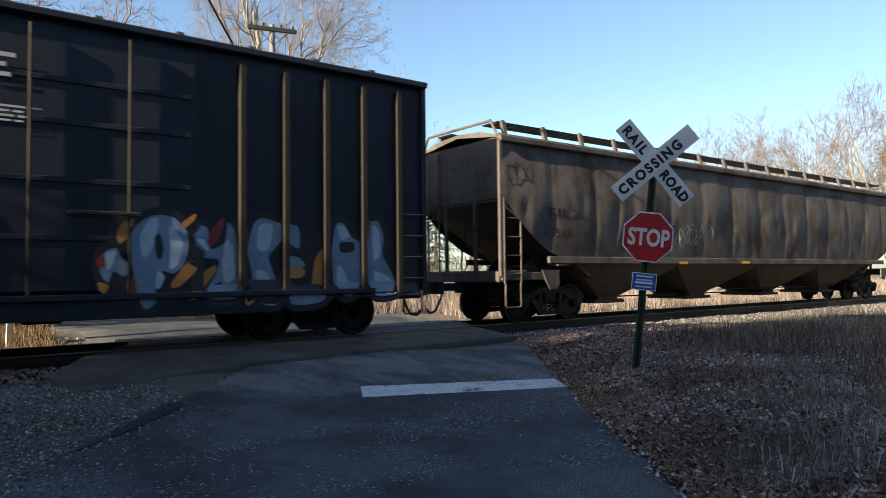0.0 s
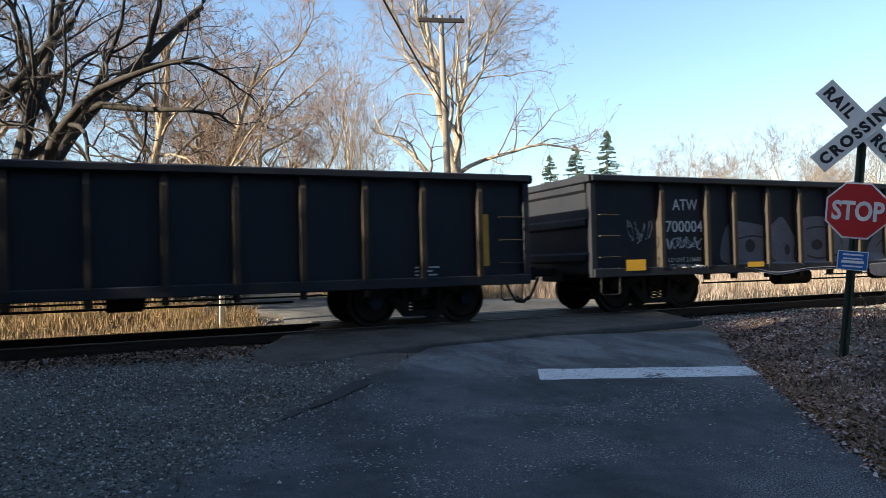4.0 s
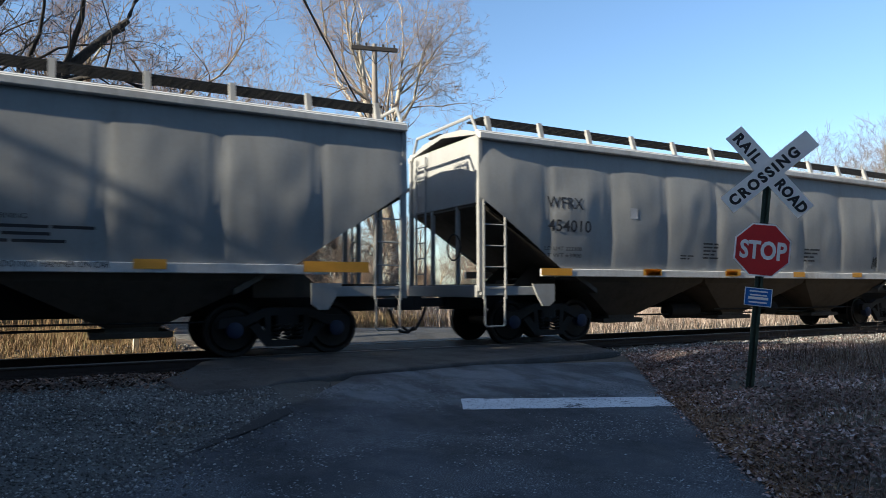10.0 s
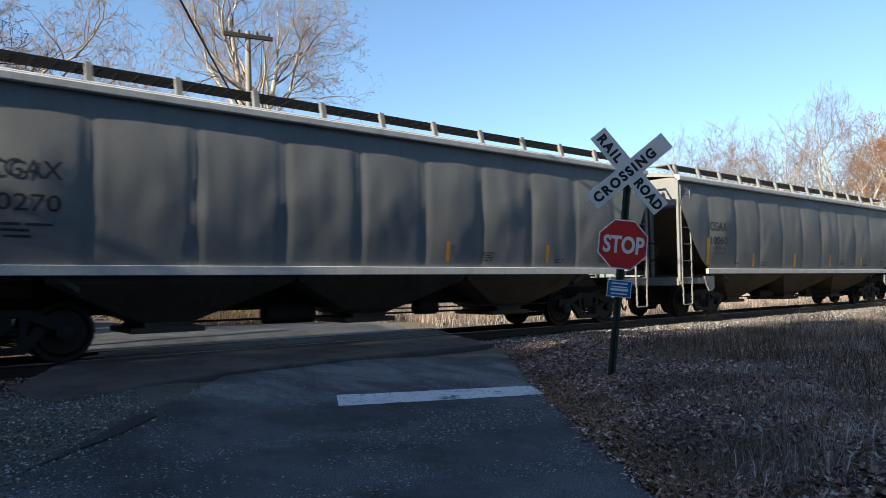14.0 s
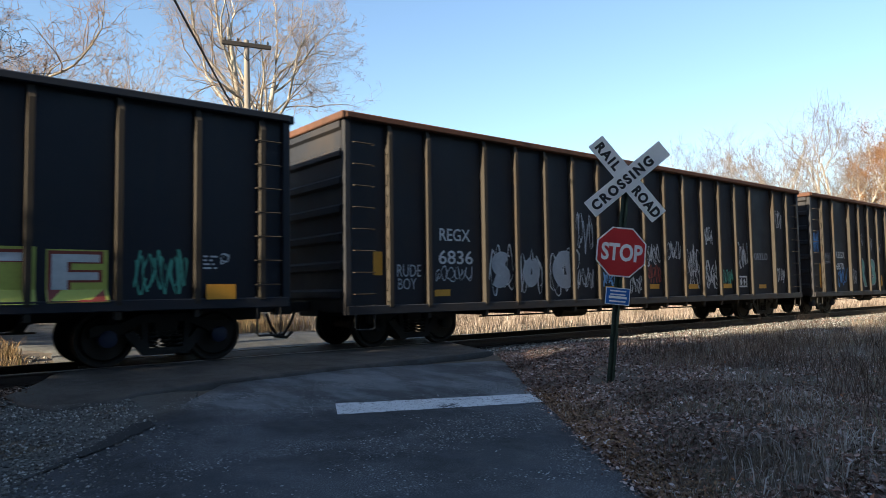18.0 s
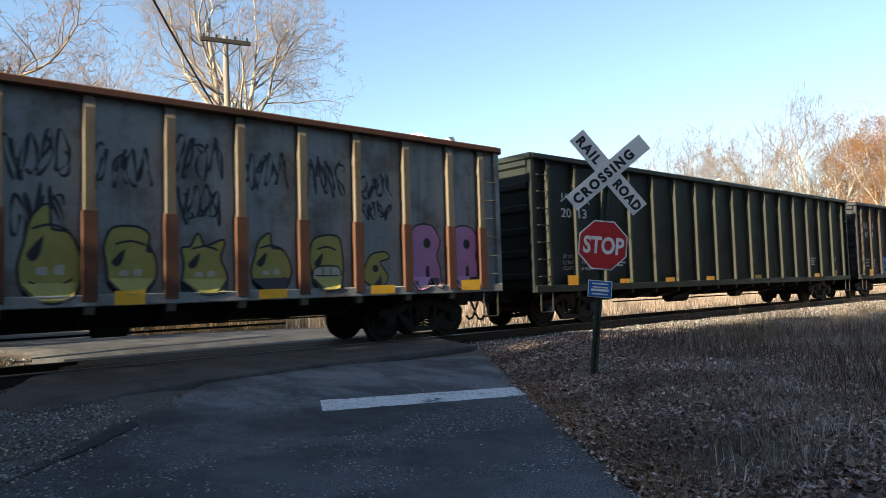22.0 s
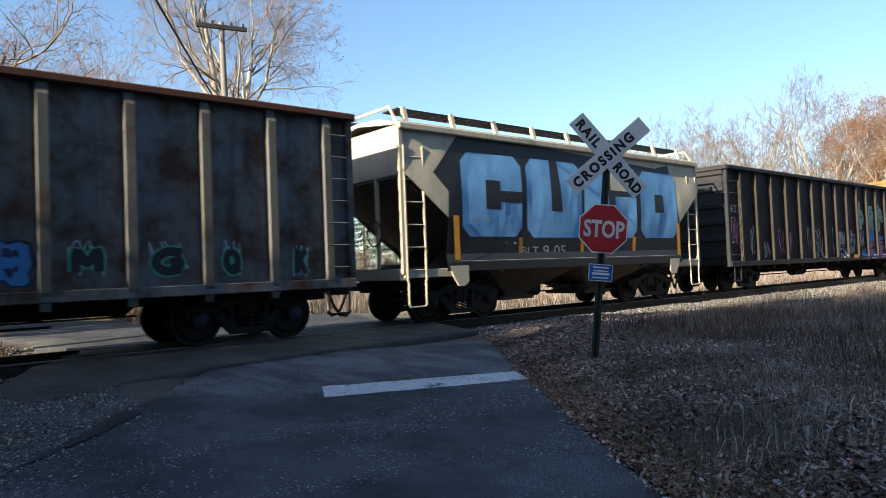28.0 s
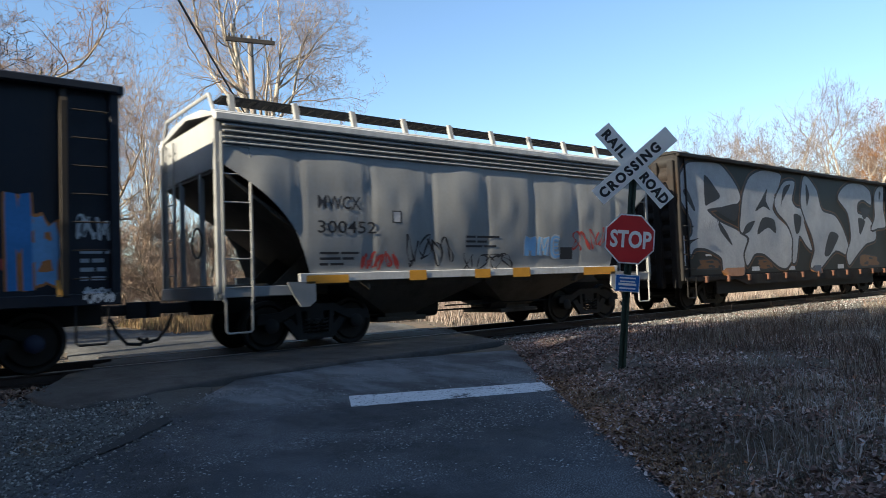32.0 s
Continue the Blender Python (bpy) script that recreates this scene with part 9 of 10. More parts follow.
# ---------------------------------------------------------------- trees
def bark(name, a, b, scale=3):
    m, nt, bs = nodes_of(name)
    n = noise_of(nt, coords(nt), scale, 6, 0.7)
    n2 = noise_of(nt, coords(nt, (8, 8, 1.5)), 3, 4)
    c = mixed(nt, ramp(nt, n, [(0.38, 0.0), (0.6, 1.0)]), a, b)
    link(nt, mixed(nt, ramp(nt, n2, [(0.4, 0.5), (0.6, 0.0)]), c, tuple(x * 0.5 for x in a)), bs.inputs["Base Color"])
    bs.inputs["Roughness"].default_value = 0.9
    bumped(nt, bs, n2, 0.5, 0.03)
    return m


PALE_BARK = bark("pale_mottled_bark", (0.2, 0.165, 0.125), (0.5, 0.45, 0.37), 1.6)
PALE_BARK2 = bark("tan_bark", (0.2, 0.155, 0.105), (0.44, 0.36, 0.25), 2.2)
BROWN_BARK = bark("grey_brown_bark", (0.13, 0.1, 0.078), (0.24, 0.19, 0.145))
RED_TWIG = bark("fine_reddish_twigs", (0.17, 0.11, 0.082), (0.28, 0.195, 0.145))
FINE_TWIG = bark("fine_tan_twigs", (0.17, 0.125, 0.095), (0.28, 0.215, 0.165))
LIT_TWIG = bark("pale_sunny_twigs", (0.13, 0.095, 0.075), (0.22, 0.165, 0.13))
RUST_TWIG = bark("rust_orange_twigs_and_leaves", (0.17, 0.08, 0.03), (0.27, 0.14, 0.055))
TWIG = bark("reddish_twigs", (0.25, 0.18, 0.13), (0.37, 0.27, 0.195))


def limbs(seed, height, lean=0.0, fork=0.3, wide=0.9, levels=5, first=0.25, kids=(7, 6, 5, 4, 3, 3), stout=0.022, least=0.006, rise=0.07, leader=0.72, bend=1.0, leafy=0.0, droop=0.0):
    """A bare tree: trunk and limbs in one list of tubes, twigs in another. rise: how much the limbs strive upwards; leafy: size of the leaves still on it."""
    r = random.Random(seed)
    thick, thin = Shape(), Shape()

    def ribbon(shape, pts, rs, n):
        base = len(shape.v)
        for i, p in enumerate(pts):
            d = (pts[min(i + 1, len(pts) - 1)] - pts[max(i - 1, 0)]).normalized()
            s = d.cross(Vector((0.3, 0.2, 1)) if abs(d.z) < 0.9 else Vector((1, 0.1, 0))).normalized()
            u = d.cross(s)
            for k in range(n):
                a = 6.28318 * k / n
                q = p + rs[i] * (math.cos(a) * s + math.sin(a) * u)
                shape.v.append((q.x, q.y, q.z))
        for i in range(len(pts) - 1):
            for k in range(n):
                shape.f.append((base + i * n + k, base + i * n + (k + 1) % n, base + (i + 1) * n + (k + 1) % n, base + (i + 1) * n + k))

    def grow(p, d, length, rad, level):
        n = (9, 7, 5, 4, 3, 3)[level]
        steps = (10, 9, 7, 5, 3, 2)[level]
        pts, dirs = [p.copy()], [d.copy()]
        w = (0.07, 0.15, 0.19, 0.22, 0.24, 0.25)[level] * bend
        lift = rise * (0.25, 0.55, 0.5, 0.4, 0.3, 0.3)[level] - (droop if level > 1 else 0.0)
        for i in range(steps):
            d = (d + Vector((r.gauss(0, w), r.gauss(0, w), r.gauss(0, w) + lift))).normalized()
            p = p + d * (length / steps)
            pts.append(p.copy())
            dirs.append(d.copy())
        rs = [max(least, rad * (1 - 0.78 * i / steps)) for i in range(steps + 1)]
        ribbon(thick if level < 2 else thin, pts, rs, n)
        if leafy and level >= 3:
            for q in pts[1:]:
                for _ in range(3):
                    c = q + Vector((r.gauss(0, 0.3), r.gauss(0, 0.3), r.gauss(0, 0.25)))
                    a, b = Vector((r.gauss(0, 1), r.gauss(0, 1), r.gauss(0, 1))).normalized() * leafy, Vector((r.gauss(0, 1), r.gauss(0, 1), r.gauss(0, 1))).normalized() * leafy
                    m = len(thin.v)
                    thin.v += [tuple(c - a), tuple(c + b), tuple(c + a), tuple(c - b)]
                    thin.f.append((m, m + 1, m + 2, m + 3))
        if level >= levels:
            return
        count = max(1, kids[level] + r.randint(-1, 1))
        for k in range(count):
            u = first + (0.98 - first) * (k + r.uniform(0.1, 0.9)) / count if level == 0 else 0.2 + 0.8 * (k + r.random()) / count
            i = min(steps - 1, int(u * steps))
            q = pts[i].lerp(pts[i + 1], u * steps - i)
            side = dirs[i].cross(Vector((r.gauss(0, 1), r.gauss(0, 1), r.gauss(0, 1)))).normalized()
            turn = r.uniform(0.45, 0.95) * wide * (1.0 if level else 1.1 - 0.45 * u)
            nd = (dirs[i] * math.cos(turn) + side * math.sin(turn))
            nd.z += rise
            nd.normalize()
            ln = length * r.uniform(0.4, 0.68) * (1.0 - 0.35 * u) * (1.15 if level == 0 else 1)
            grow(q, nd, ln, rs[i] * r.uniform(0.42, 0.62), level + 1)

    d0 = Vector((lean, r.uniform(-0.05, 0.05), 1)).normalized()
    if fork:
        grow(Vector((0, 0, -0.3)), d0, height * leader, height * stout, 0)
        grow(Vector((lean * height * fork * 0.5, 0, height * fork * 0.5)), (d0 + Vector((r.uniform(-0.5, 0.5), r.uniform(-0.4, 0.4), 0))).normalized(), height * leader * 0.84, height * stout * 0.7, 0)
    else:
        grow(Vector((0, 0, -0.3)), d0, height * (leader + 0.13), height * stout, 0)
    out = []
    for nm, s in (("trunk", thick), ("crown", thin)):
        me = bpy.data.meshes.new(nm)
        me.from_pydata(s.v, [], s.f)
        me.shade_smooth()
        out.append(me)
    return out


def kind_of_tree(seed, height, bark_m, twig_m, **kw):
    a, b = limbs(seed, height, **kw)
    a.materials.append(bark_m)
    b.materials.append(twig_m)
    return a, b


def tree(kinds, x, y, scale, turn, label, group=""):
    t = thing("tree", label, "tree", pose(x, y, ground_z(x, y) - 0.05, 0, 0, turn) @ Matrix.Scale(scale, 4), group)
    part("trunk", kinds[0], None, t)
    part("crown", kinds[1], None, t)
    return t


SYCAMORE = kind_of_tree(5, 23, PALE_BARK, FINE_TWIG, fork=0.42, wide=1.12, kids=(11, 8, 6, 4, 3), levels=5, stout=0.019, least=0.006, rise=0.055, first=0.3, bend=1.15)
BROAD = [kind_of_tree(s, 13, PALE_BARK2, RED_TWIG, fork=0.2, wide=1.3, kids=(9, 8, 5, 4, 2), levels=5, stout=0.018, least=0.005, rise=0.045, bend=1.35) for s in (11, 12, 13)]
SLIM = [kind_of_tree(s, 15, PALE_BARK, FINE_TWIG, fork=0.0, wide=0.8, kids=(13, 6, 5, 3), levels=4, stout=0.012, least=0.008, rise=0.12, first=0.3) for s in (21, 22)]
FAR_KIND = [kind_of_tree(s, 18, PALE_BARK, tw, fork=0.2, wide=0.95, kids=kd, levels=4, stout=0.014, least=0.0085, rise=0.06, first=0.22, leafy=lf, bend=0.8) for s, tw, kd, lf in ((31, LIT_TWIG, (10, 7, 6, 3), 0.0), (32, LIT_TWIG, (10, 7, 6, 3), 0.0), (33, RUST_TWIG, (9, 6, 5, 2), 0.06))]
LOW_KIND = [kind_of_tree(s, 14, PALE_BARK2, LIT_TWIG, fork=0.2, wide=1.0, kids=(9, 7, 5), levels=3, stout=0.012, least=0.014, rise=0.08, first=0.15) for s in (34, 35)]
# near-black: the shade on these backlit trees is put into the bark colour
DARK_BARK = bark("shaded_dark_bark", (0.018, 0.015, 0.013), (0.04, 0.033, 0.028))
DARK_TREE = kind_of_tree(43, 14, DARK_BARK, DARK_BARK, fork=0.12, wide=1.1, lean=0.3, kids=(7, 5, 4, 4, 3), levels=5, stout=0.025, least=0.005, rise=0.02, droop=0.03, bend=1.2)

tree(SYCAMORE, 16.6, 37.0, 1.0, 40, "tall pale bare sycamore behind a utility pole")
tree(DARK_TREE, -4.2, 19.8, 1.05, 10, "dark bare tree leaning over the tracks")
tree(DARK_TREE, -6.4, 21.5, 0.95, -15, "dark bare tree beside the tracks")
W = "bare winter trees behind the tracks"
rt = random.Random(7)
for k, (x, y, sc) in enumerate([(-1.5, 30, 1.15), (1.9, 33, 1.2), (4.7, 36, 1.15), (-5.5, 34, 1.25), (7.8, 42, 1.1), (2.8, 47, 1.3), (-9.5, 36, 1.3)]):
    tree(BROAD[k % 3], x, y, sc, rt.uniform(0, 360), "broad bare tree with brown twigs", W)
for k, (x, y, sc) in enumerate([(11.5, 43, 0.9), (9.5, 50, 1.0), (13.5, 52, 0.95), (6, 54, 1.1), (17, 57, 0.85)]):
    tree(SLIM[k % 2], x, y, sc, rt.uniform(0, 360), "slim bare tree with pale bark", W)
F = "bare trees of the distant wood"


def far_tree(k, bearing, rise, dist, low=False):
    """A tree on the horizon, so tall that its tip stands rise degrees above the eye."""
    x, y = dist * math.cos(radians(bearing)), dist * math.sin(radians(bearing))
    kind = LOW_KIND[k % 2] if low else FAR_KIND[k]
    tip = max(v.co.z for v in kind[1].vertices)
    sc = (1.25 + dist * math.tan(radians(rise)) - ground_z(x, y)) / tip
    tree(kind, x, y, sc, bearing * 37, "distant bare tree in low sun" if k < 2 else "distant tree with rust-brown leaves in low sun", F)


for k, (b, e) in enumerate([(31.5, 11.8), (30.0, 12.1), (28.3, 11.2), (26.4, 12.6), (24.7, 13.2), (22.5, 14.2), (21.2, 13.7), (19.9, 12.0), (18.6, 12.2), (14.4, 12.5), (34.3, 11.3), (12.6, 12.0)]):
    far_tree(k % 2, b, e, 84 + 9 * (k % 3))
for b, e in ((16.6, 12.6), (15.0, 12.7), (15.8, 9.5)):
    far_tree(2, b, e, 80)
for k, (b, e) in enumerate([(51.5, 8.2), (49.4, 8.7), (47.3, 10.1), (46.0, 10.3), (44.1, 10.1), (42.2, 9.9), (40.5, 10.3), (38.8, 9.5), (36.9, 8.6), (55.0, 7.7), (35.6, 8.4)]):
    far_tree(k % 2, b, e, 105 + 7 * (k % 3))
for k in range(6):                # lower growth between them
    far_tree(k % 2, 13.5 + 3.3 * k, 7.5 + 1.6 * ((k * 0.618) % 1), 92 + 6 * (k % 4))
for k in range(15):
    far_tree(k % 2, 60 + 3.4 * k, 6.5 + 3.0 * ((k * 0.618) % 1), 70 + 9 * (k % 5))
for k in range(30):               # the low edge of the wood
    far_tree(k % 2, 58 + 1.9 * k, 3.4 + 2.4 * ((k * 0.618) % 1), 58 + 8 * (k % 5), True)

NEEDLE = plain("dark_green_needles", (0.035, 0.06, 0.035), 0.8, 0.0, 0.35, 2)


def conifer_kind(seed, height, girth=0.26, bare=0.1):
    r = random.Random(seed)
    tr, cr = Shape(), Shape()
    tr.tube([(0, 0, -0.3), (0, 0, height)], [height * 0.018, 0.02], 7)
    z = height * bare
    while z < height:
        reach = (height - z) * girth + 0.15
        for k in range(r.randint(6, 8)):
            a = r.uniform(0, 6.28)
            ln, zb = reach * r.uniform(0.7, 1.15), z + r.uniform(-0.5, 0.5) * height * 0.03
            for j in range(9):
                u = (j + 1) / 9
                px, py, pz = ln * u * math.cos(a), ln * u * math.sin(a), zb - 0.18 * ln * u + 0.1 * ln * u * u
                for _ in range(3):
                    w, aa = 0.32 * (1.2 - u * 0.6), a + r.uniform(-1.2, 1.2)
                    qx, qy, qz = px + w * math.cos(aa), py + w * math.sin(aa), pz - r.uniform(0.05, 0.28)
                    cr.add([(px, py, pz + 0.05), (px + 0.08 * math.sin(aa), py - 0.08 * math.cos(aa), pz - 0.02), (qx, qy, qz), (px - 0.08 * math.sin(aa), py + 0.08 * math.cos(aa), pz)], [(0, 1, 2), (0, 2, 3)])
        z += height * 0.026
    out = []
    for nm, s, m in (("trunk", tr, BROWN_BARK), ("crown", cr, NEEDLE)):
        me = bpy.data.meshes.new(nm)
        me.from_pydata(s.v, [], s.f)
        me.materials.append(m)
        out.append(me)
    return out


CONIFER = conifer_kind(3, 16)
WIDE_CONIFER = conifer_kind(4, 16, 0.36)
HIGH_CONIFER = conifer_kind(6, 16, 0.36, 0.46)
for x, y, sc in ((50, 80.8, 1.0), (52.9, 78.9, 1.08), (56.3, 76.5, 1.18)):
    tree(WIDE_CONIFER, x, y, sc, x * 20, "dark green spruce standing above the far bushes", "spruces")
shade = []
for k in range(13):               # unseen spruces added behind and beside the viewer to block sun and sky
    for row, x in enumerate((-12.5, -15.5, -19.0, -23.0)):
        shade.append((x + 0.8 * math.sin(k * 3 + row), 1.6 - 1.7 * k + 0.5 * (row % 2), 1.3 + 0.08 * row))
for k in range(17):
    for row in range(3):
        x = -9 + 4.6 * k
        shade.append((x + 2 * row, -10.5 - 4.5 * row + 0.17 * max(0, x) + math.sin(k * 5 + row), 0.78 + 0.15 * row))
# more unseen spruces, placed so their shade falls on gravel, bank and rails
shade += [(-8.0, 8.2, 0.32), (-9.5, 7.0, 0.4), (-11, 7.4, 0.52), (-12.5, 5.6, 0.6), (-14.5, 6.8, 0.64), (-17, 5.2, 0.74), (-20, 6.4, 0.78), (-13.5, 3.8, 0.8), (-16, 3.2, 1.0), (-23, 5.4, 0.9), (-18, 7.0, 0.92), (-22.5, 7.6, 0.95), (-8.5, 9.2, 0.24), (-6.3, 9.5, 0.2), (-10.5, 9.0, 0.3),
          (-27, 6.5, 1.05), (-31, 5.0, 1.25), (-30, 7.2, 1.1), (-36, 6.2, 1.4), (-27, 3.8, 1.2), (-24.5, 7.8, 0.85), (-34, 3.2, 1.4), (-38, 7.6, 1.35), (-15.5, 8.0, 0.55), (-20, 4.2, 1.1)]
for x, y, sc in shade:
    tree(WIDE_CONIFER if x < -7 else CONIFER, x, y, sc, x * 31 + y * 7, "unseen dark green spruce added to shade the lane", "spruces")


# unseen high crowns added to keep the sun off the cars at the left
for x, y, sc in ((-24, 8.2, 1.06), (-28, 7.6, 1.16), (-33, 7.2, 1.3)):
    tree(HIGH_CONIFER, x, y, sc, x * 13, "unseen tall spruce with a bare lower trunk, added to shade the train", "spruces")


# ---------------------------------------------------------------- grass, reeds, leaves
def tint(name, stops, rough=0.9):
    m, nt, bs = nodes_of(name)
    g = nt.nodes.new("ShaderNodeNewGeometry")
    c = ramp(nt, g.outputs["Random Per Island"], stops)
    n = noise_of(nt, coords(nt), 0.6, 4)
    link(nt, mixed(nt, ramp(nt, n, [(0.4, 0.6), (0.56, 0.0)]), c, tuple(x * 0.55 for x in stops[0][1])), bs.inputs["Base Color"])
    bs.inputs["Roughness"].default_value = rough
    return m


DEAD_GRASS = tint("dead_grass", [(0.0, (0.13, 0.088, 0.06)), (0.5, (0.25, 0.18, 0.125)), (0.78, (0.42, 0.34, 0.26)), (0.88, (0.6, 0.59, 0.58)), (1.0, (0.19, 0.22, 0.11))])
GOLD_GRASS = tint("golden_grass", [(0.0, (0.13, 0.08, 0.04)), (0.5, (0.25, 0.165, 0.08)), (0.85, (0.36, 0.26, 0.14)), (1.0, (0.12, 0.14, 0.045))])
REED = tint("pale_reeds", [(0.0, (0.16, 0.115, 0.09)), (0.5, (0.27, 0.215, 0.18)), (1.0, (0.4, 0.35, 0.31))])
WEED = tint("brown_weed_stalks", [(0.0, (0.05, 0.033, 0.025)), (0.6, (0.11, 0.075, 0.055)), (1.0, (0.22, 0.165, 0.125))])
LEAF = tint("fallen_leaves", [(0.0, (0.09, 0.045, 0.032)), (0.35, (0.22, 0.13, 0.1)), (0.7, (0.36, 0.26, 0.22)), (0.92, (0.58, 0.51, 0.49)), (1.0, (0.42, 0.16, 0.055))])

RAIL_LEAF = tint("dull_brown_leaves", [(0.0, (0.06, 0.035, 0.025)), (0.5, (0.13, 0.08, 0.055)), (0.85, (0.22, 0.15, 0.11)), (1.0, (0.42, 0.34, 0.28))])

PALE_WEED = tint("pale_frosted_weeds", [(0.0, (0.25, 0.2, 0.16)), (0.5, (0.42, 0.37, 0.32)), (1.0, (0.62, 0.6, 0.58))])


def blades(name, count, place, tall, wide, material, label, seed, bend=0.35, category="grass"):
    """Single blades of grass, each a bent strip with a pointed tip."""
    r = random.Random(seed)
    v, f = [], []
    for _ in range(count):
        q = place(r)
        if q is None:
            continue
        x, y, k = q
        z = ground_z(x, y) - 0.01
        h = r.uniform(*tall) * k
        w = r.uniform(*wide)
        a, b = r.uniform(0, 6.28), r.uniform(0, 6.28)
        sx, sy = math.cos(a) * w / 2, math.sin(a) * w / 2
        lx, ly = math.cos(b) * bend * h * r.random(), math.sin(b) * bend * h * r.random()
        n = len(v)
        v += [(x - sx, y - sy, z), (x + sx, y + sy, z), (x + lx * 0.35 + sx * 0.8, y + ly * 0.35 + sy * 0.8, z + h * 0.55), (x + lx * 0.35 - sx * 0.8, y + ly * 0.35 - sy * 0.8, z + h * 0.55), (x + lx, y + ly, z + h * (1 - 0.3 * bend))]
        f += [(n, n + 1, n + 2, n + 3), (n + 3, n + 2, n + 4)]
    me = bpy.data.meshes.new(name)
    me.from_pydata(v, [], f)
    me.materials.append(material)
    return tagged(new(name, me), label, category, kind="stuff")


def leaves(name, count, place, size, material, label, seed):
    r = random.Random(seed)
    v, f = [], []
    for _ in range(count):
        q = place(r)
        if q is None:
            continue
        x, y = q
        s = size * r.uniform(0.55, 1.25)
        a = r.uniform(0, 6.28)
        ca, sa = math.cos(a), math.sin(a)
        tx, ty = r.gauss(0, 0.35), r.gauss(0, 0.35)
        z = ground_z(x, y) + r.uniform(0.012, 0.045)
        n = len(v)
        for px, py, pz in ((-1, 0, 0.1), (-0.3, -0.5, 0.0), (0.45, -0.42, 0.12), (1, 0, 0.25), (0.4, 0.45, 0.1), (-0.35, 0.5, 0.02)):
            ux, uy = px * s / 2, py * s / 2
            v.append((x + ux * ca - uy * sa, y + ux * sa + uy * ca, z + pz * s * 0.6 + ux * tx + uy * ty))
        f += [(n, n + 1, n + 5), (n + 1, n + 2, n + 4, n + 5), (n + 2, n + 3, n + 4)]
    me = bpy.data.meshes.new(name)
    me.from_pydata(v, [], f)
    me.materials.append(material)
    return tagged(new(name, me), label, "leaves", kind="stuff")


def on_verge(r):
    s, o = r.uniform(-1, 14), 1.42 + abs(r.gauss(0, 2.4))
    x, y = along(s, o)
    if y > 9.2 or y < -0.5:
        return None
    if noise.noise((x * 0.8, y * 0.8, 7.0)) < -0.25 and r.random() < 0.7:
        return None
    return x, y


def verge_grass(r):
    x, y = r.uniform(4, 26), r.uniform(0.5, 9.0)
    o = across(x, y)
    if o < 2.3 + 1.4 * r.random() or y > 7.0 + 0.4 * math.sin(x):
        return None
    d = noise.noise((x * 0.6, y * 0.6, 1.0)) + 0.4 * noise.noise((x * 2.2, y * 2.2, 3.0))
    if d < 0.0 and r.random() < 0.75:
        return None
    return x, y, 0.6 + 0.8 * max(0.0, d) + 0.25 * smooth(2, 5, o)


def near_grass(r):
    x, y = along(r.uniform(-1.5, 8), 1.5 + abs(r.gauss(0, 1.6)))
    if y < -0.6 or noise.noise((x * 0.9, y * 0.9, 4.0)) < -0.1:
        return None
    return x, y, 1.0


def verge_weeds(r):
    x, y = r.uniform(6.5, 28), r.uniform(2.0, 7.4)
    o = across(x, y)
    if o < 2.8:
        return None
    if noise.noise((x * 0.45 + 9, y * 0.45, 1.0)) < 0.05:
        return None
    return x, y, 1.0


def far_gold(r):
    x, y = r.uniform(-9, 2.1), r.uniform(14.9, 18.5)
    if x > 1.0 and y > 17:
        return None
    return x, y, 0.6 + 0.7 * smooth(15, 17.5, y)


def far_tall(r):
    x, y = r.uniform(-14, 0.3), r.uniform(17.2, 23)
    return x, y, 1.0


def far_reed(r):
    x, y = r.uniform(10.6, 75), 15.4 + abs(r.gauss(0, 6))
    if x < 12.5 and y < 17.5:
        return None
    return x, y, 0.55 + 0.45 * smooth(15.5, 18.5, y)


def far_middle(r):
    x, y = r.uniform(6.2, 14), r.uniform(20.5, 30)
    if across(x, y) < across(6.5, 22.5) and x < 6.6:
        return None
    return x, y, 0.8


leaves("leaf_litter", 74000, on_verge, 0.042, LEAF, "brown and frosted fallen leaves on the verge", 31)
leaves("leaf_litter", 13000, lambda r: (r.uniform(-8, 1.4), r.gauss(9.95, 0.42)), 0.06, RAIL_LEAF, "brown fallen leaves along the rails", 32)
leaves("leaf_litter", 2600, lambda r: (r.uniform(8.6, 34), r.gauss(9.0, 0.8)), 0.055, LEAF, "brown fallen leaves on the gravel bank", 33)
leaves("leaf_litter", 900, lambda r: along(r.uniform(-1, 9), 1.5 - abs(r.gauss(0, 0.14))), 0.042, LEAF, "fallen leaves along the lane's edge", 34)
blades("dry_grass", 70000, verge_grass, (0.06, 0.3), (0.003, 0.008), DEAD_GRASS, "thin dead frosted grass on the verge", 35, 0.95)
blades("dry_grass", 30000, near_grass, (0.03, 0.16), (0.002, 0.005), DEAD_GRASS, "short dead grass and needles at the lane's edge", 41, 1.0)
blades("weeds", 6000, verge_weeds, (0.3, 0.75), (0.003, 0.008), WEED, "tall brown dead weed stalks on the verge", 46, 0.8)
blades("weeds", 12000, verge_weeds, (0.1, 0.42), (0.004, 0.01), WEED, "brown dead weed stalks on the verge", 36, 1.1)
blades("golden_grass", 24000, far_gold, (0.15, 0.5), (0.005, 0.012), GOLD_GRASS, "golden dry grass in low sun behind the rails", 37, 0.8)
blades("tall_reeds", 3500, far_tall, (0.6, 1.6), (0.008, 0.018), GOLD_GRASS, "tall golden reeds at the wood's edge", 38, 0.35)
blades("pale_reeds", 48000, far_reed, (0.3, 1.2), (0.008, 0.02), REED, "pale frosted reeds behind the tracks", 39, 0.75)
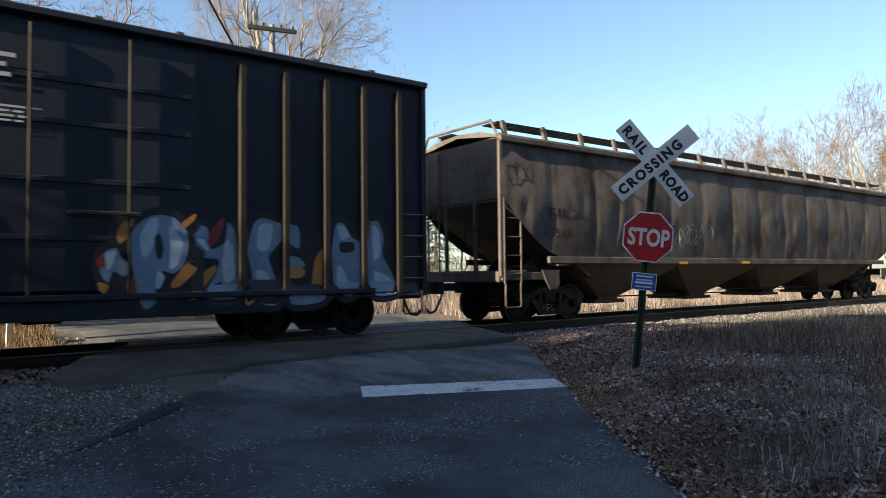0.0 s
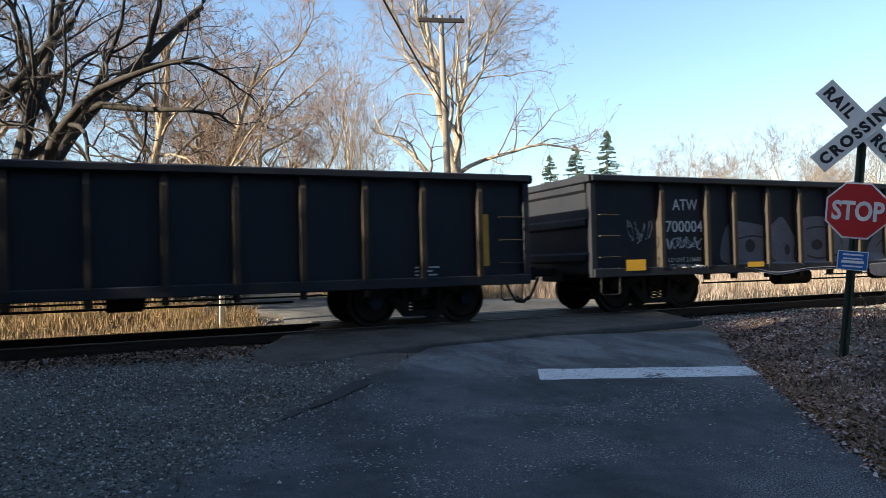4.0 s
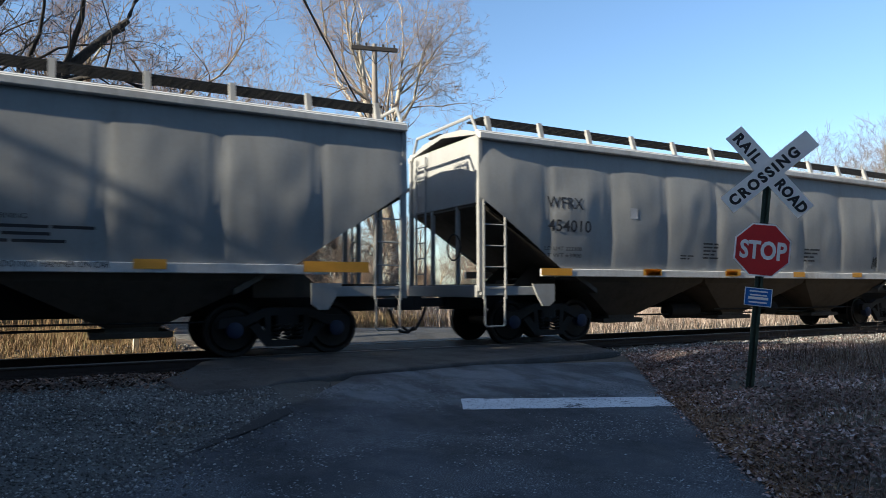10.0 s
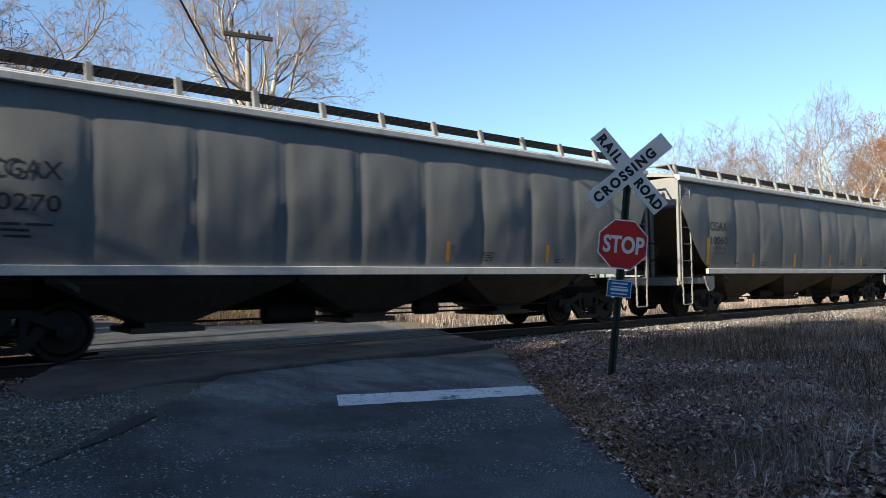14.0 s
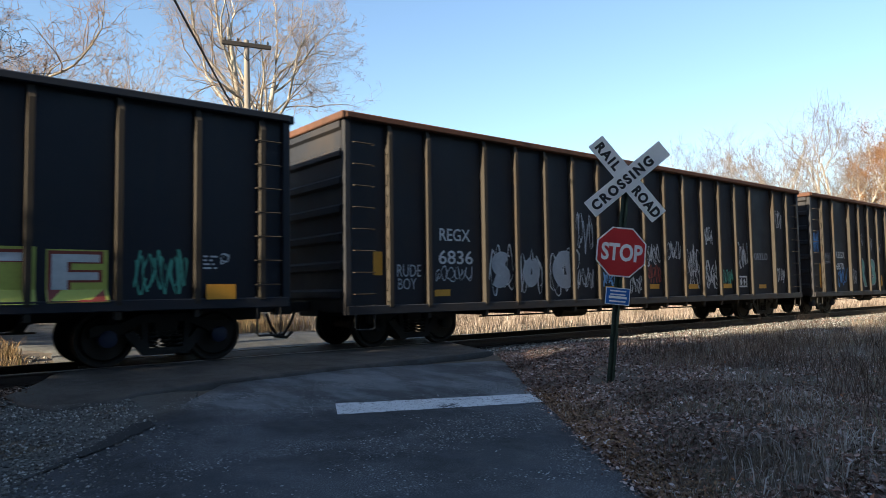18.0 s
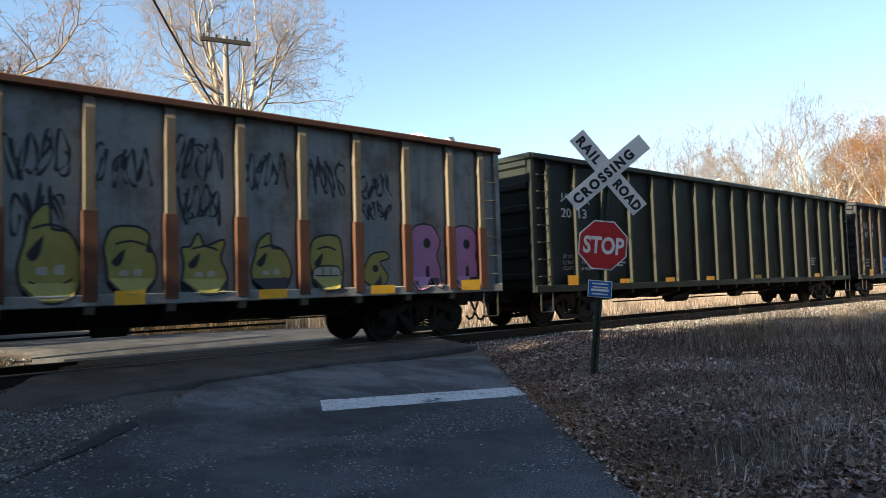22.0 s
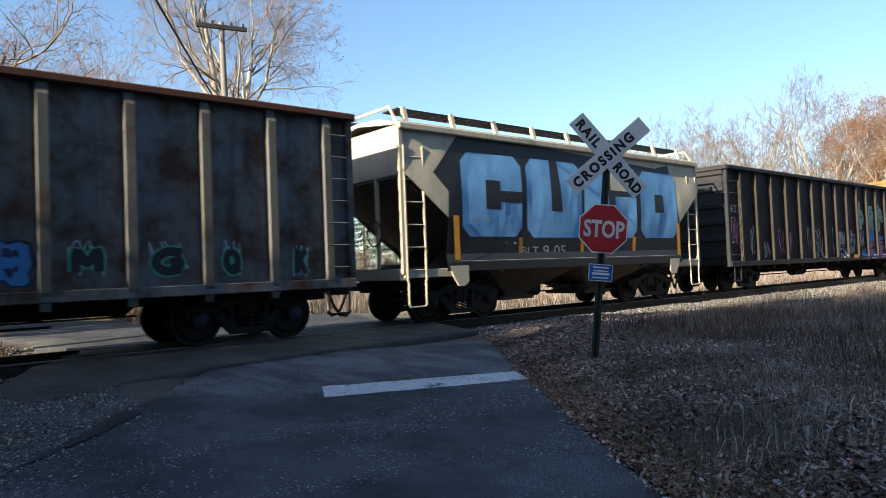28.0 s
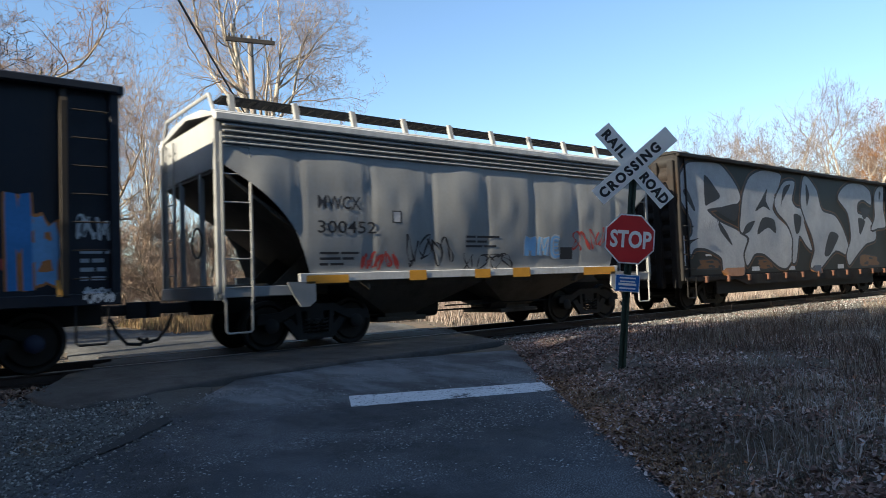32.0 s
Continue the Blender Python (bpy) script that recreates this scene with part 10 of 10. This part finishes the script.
blades("brown_grass", 14000, far_middle, (0.2, 0.7), (0.008, 0.018), GOLD_GRASS, "brown rough grass beside the far road", 40, 0.4)

CLUMPS = ((4.6, 2.35), (4.3, 1.9), (5.0, 1.93), (5.6, 2.5), (6.6, 2.9), (7.6, 3.9))


def weed_clump(r):
    x, y = r.choice(CLUMPS)
    return x + r.gauss(0, 0.16), y + r.gauss(0, 0.16), 1.0


blades("frosted_weeds", 620, weed_clump, (0.08, 0.26), (0.004, 0.012), PALE_WEED, "clumps of pale frosted dry weeds on the verge", 47, 0.9)
PINE = tint("brown_pine_needles", [(0.0, (0.1, 0.055, 0.03)), (0.5, (0.22, 0.12, 0.06)), (1.0, (0.34, 0.22, 0.12))])
leaves("needle_litter", 20000, lambda r: along(r.uniform(-1.5, 9), 1.46 + abs(r.gauss(0, 0.22))), 0.03, PINE, "brown pine needles along the lane's edge", 43)
leaves("leaf_litter", 1500, lambda r: along(r.uniform(-1, 4), 2.1 + abs(r.gauss(0, 1.2))), 0.075, LEAF, "larger curled brown leaves in the grass", 44)
BUSH = kind_of_tree(51, 3.2, BROWN_BARK, TWIG, fork=0.05, wide=1.1, kids=(12, 9, 6), levels=3, first=0.02, stout=0.012, least=0.006)
for k, (x, y, sc) in enumerate([(9.5, 25, 0.7), (11, 26.5, 0.9), (12.5, 25.5, 0.6), (8.2, 28, 0.8), (13.8, 28, 0.9), (-1.5, 22, 0.9), (-4.5, 21, 1.0), (0.0, 26, 0.9), (-7.5, 22, 1.1), (16, 31, 0.9), (20, 34, 1.0), (26, 37, 1.0), (33, 40, 1.1), (40, 44, 1.1), (48, 47, 1.2), (30, 44, 1.2), (22, 42, 1.1), (14.5, 38, 1.0), (-3, 27, 1.2), (-6, 28, 1.3), (10, 33, 1.0)]):
    tree(BUSH, x, y, sc, 47 * k, "bare brown thicket behind the tracks", "thickets")
DARK_TWIG = bark("dark_brown_twigs", (0.06, 0.04, 0.03), (0.13, 0.085, 0.06))
THICK = kind_of_tree(52, 5.0, BROWN_BARK, DARK_TWIG, fork=0.05, wide=1.15, kids=(14, 10, 7), levels=3, first=0.02, stout=0.012, least=0.009)
for k in range(26):
    tree(THICK, -13 + 0.56 * k + 0.4 * math.sin(k * 5), 23.5 + 2.6 * ((k * 0.618) % 1), 0.75 + 0.4 * ((k * 0.381) % 1), 71 * k, "dense dark brown thicket behind the golden grass", "thickets")
rb_ = random.Random(77)
for k in range(46):
    tree(BUSH, rb_.uniform(-20, -0.5) if k % 3 else rb_.uniform(6.5, 12), rb_.uniform(27, 44), rb_.uniform(1.2, 1.9), 61 * k, "tall bare thicket at the wood's edge", "thickets")
tree(CONIFER, 2.0, 26.5, 0.09, 10, "low dark green evergreen shrub", "evergreen shrubs")
tree(CONIFER, -0.3, 24.5, 0.11, 90, "low dark green evergreen shrub", "evergreen shrubs")
for x, y, sc in ((-0.9, 20.4, 0.11), (0.1, 20.9, 0.13), (0.7, 20.3, 0.1)):
    tree(WIDE_CONIFER, x, y, sc, 50 * x, "low dark green evergreen shrub", "evergreen shrubs")

# a bent strip of tar, a few loose stones and a stick on the verge's edge
TAR = plain("tar", (0.009, 0.009, 0.01), 0.75, 0.0, 0.3, 9)
tar = Shape()
knots = [(2.08, 7.25), (1.97, 7.1), (1.76, 6.86), (1.5, 6.55), (1.25, 6.3), (1.0, 6.02), (0.75, 5.78)]
pts = []
for k in range(len(knots) - 1):
    for j in range(6):
        u = j / 6
        pts.append((knots[k][0] + (knots[k + 1][0] - knots[k][0]) * u, knots[k][1] + (knots[k + 1][1] - knots[k][1]) * u, (k + u) / (len(knots) - 1)))
for k, (x, y, u) in enumerate(pts):
    w = 0.115 * smooth(-0.02, 0.16, u) * (1 - 0.93 * smooth(0.2, 1.0, u)) * (1 + 0.5 * noise.noise((k * 0.5, 3.0, 1.0)))
    x, y = x + 0.03 * noise.noise((k * 0.4, 0.0, 5.0)), y + 0.03 * noise.noise((k * 0.45, 2.0, 5.0))
    for q in (-1, 1):
        px, py = x + q * w * 0.62, y - q * w * 0.78
        tar.v.append((px, py, max(road_top(px, py), ground_z(px, py) + 0.008) + 0.011))
tar.f = [(2 * k, 2 * k + 2, 2 * k + 3, 2 * k + 1) for k in range(len(pts) - 1)]
tagged(part("tar_strip", tar, TAR), "dark bent strip of tar at the lane's edge", "tar", kind="structure")


# ---------------------------------------------------------------- the train moves
def motions():
    for car, middle in TRAIN:
        walk(car, [(t, pose(middle + SPEED * t, TRACK_Y, 0)) for t in (0.0, 8.0, 16.0, 24.0, 32.0)])
    first = WHEELSETS[0]
    turn = 360 * SPEED / (2 * math.pi * 0.46)
    walk(first, [(k / FPS, pose(0, 0, 0, 0, (turn * k / FPS) % 360.0, 0)) for k in range(int(32 * FPS) + 1)])
    for w in WHEELSETS[1:]:        # all wheels are alike and turn alike
        w.rotation_mode = "QUATERNION"
        w.animation_data_create()
        w.animation_data.action = first.animation_data.action
        w.animation_data.action_slot = first.animation_data.action_slot


motions()
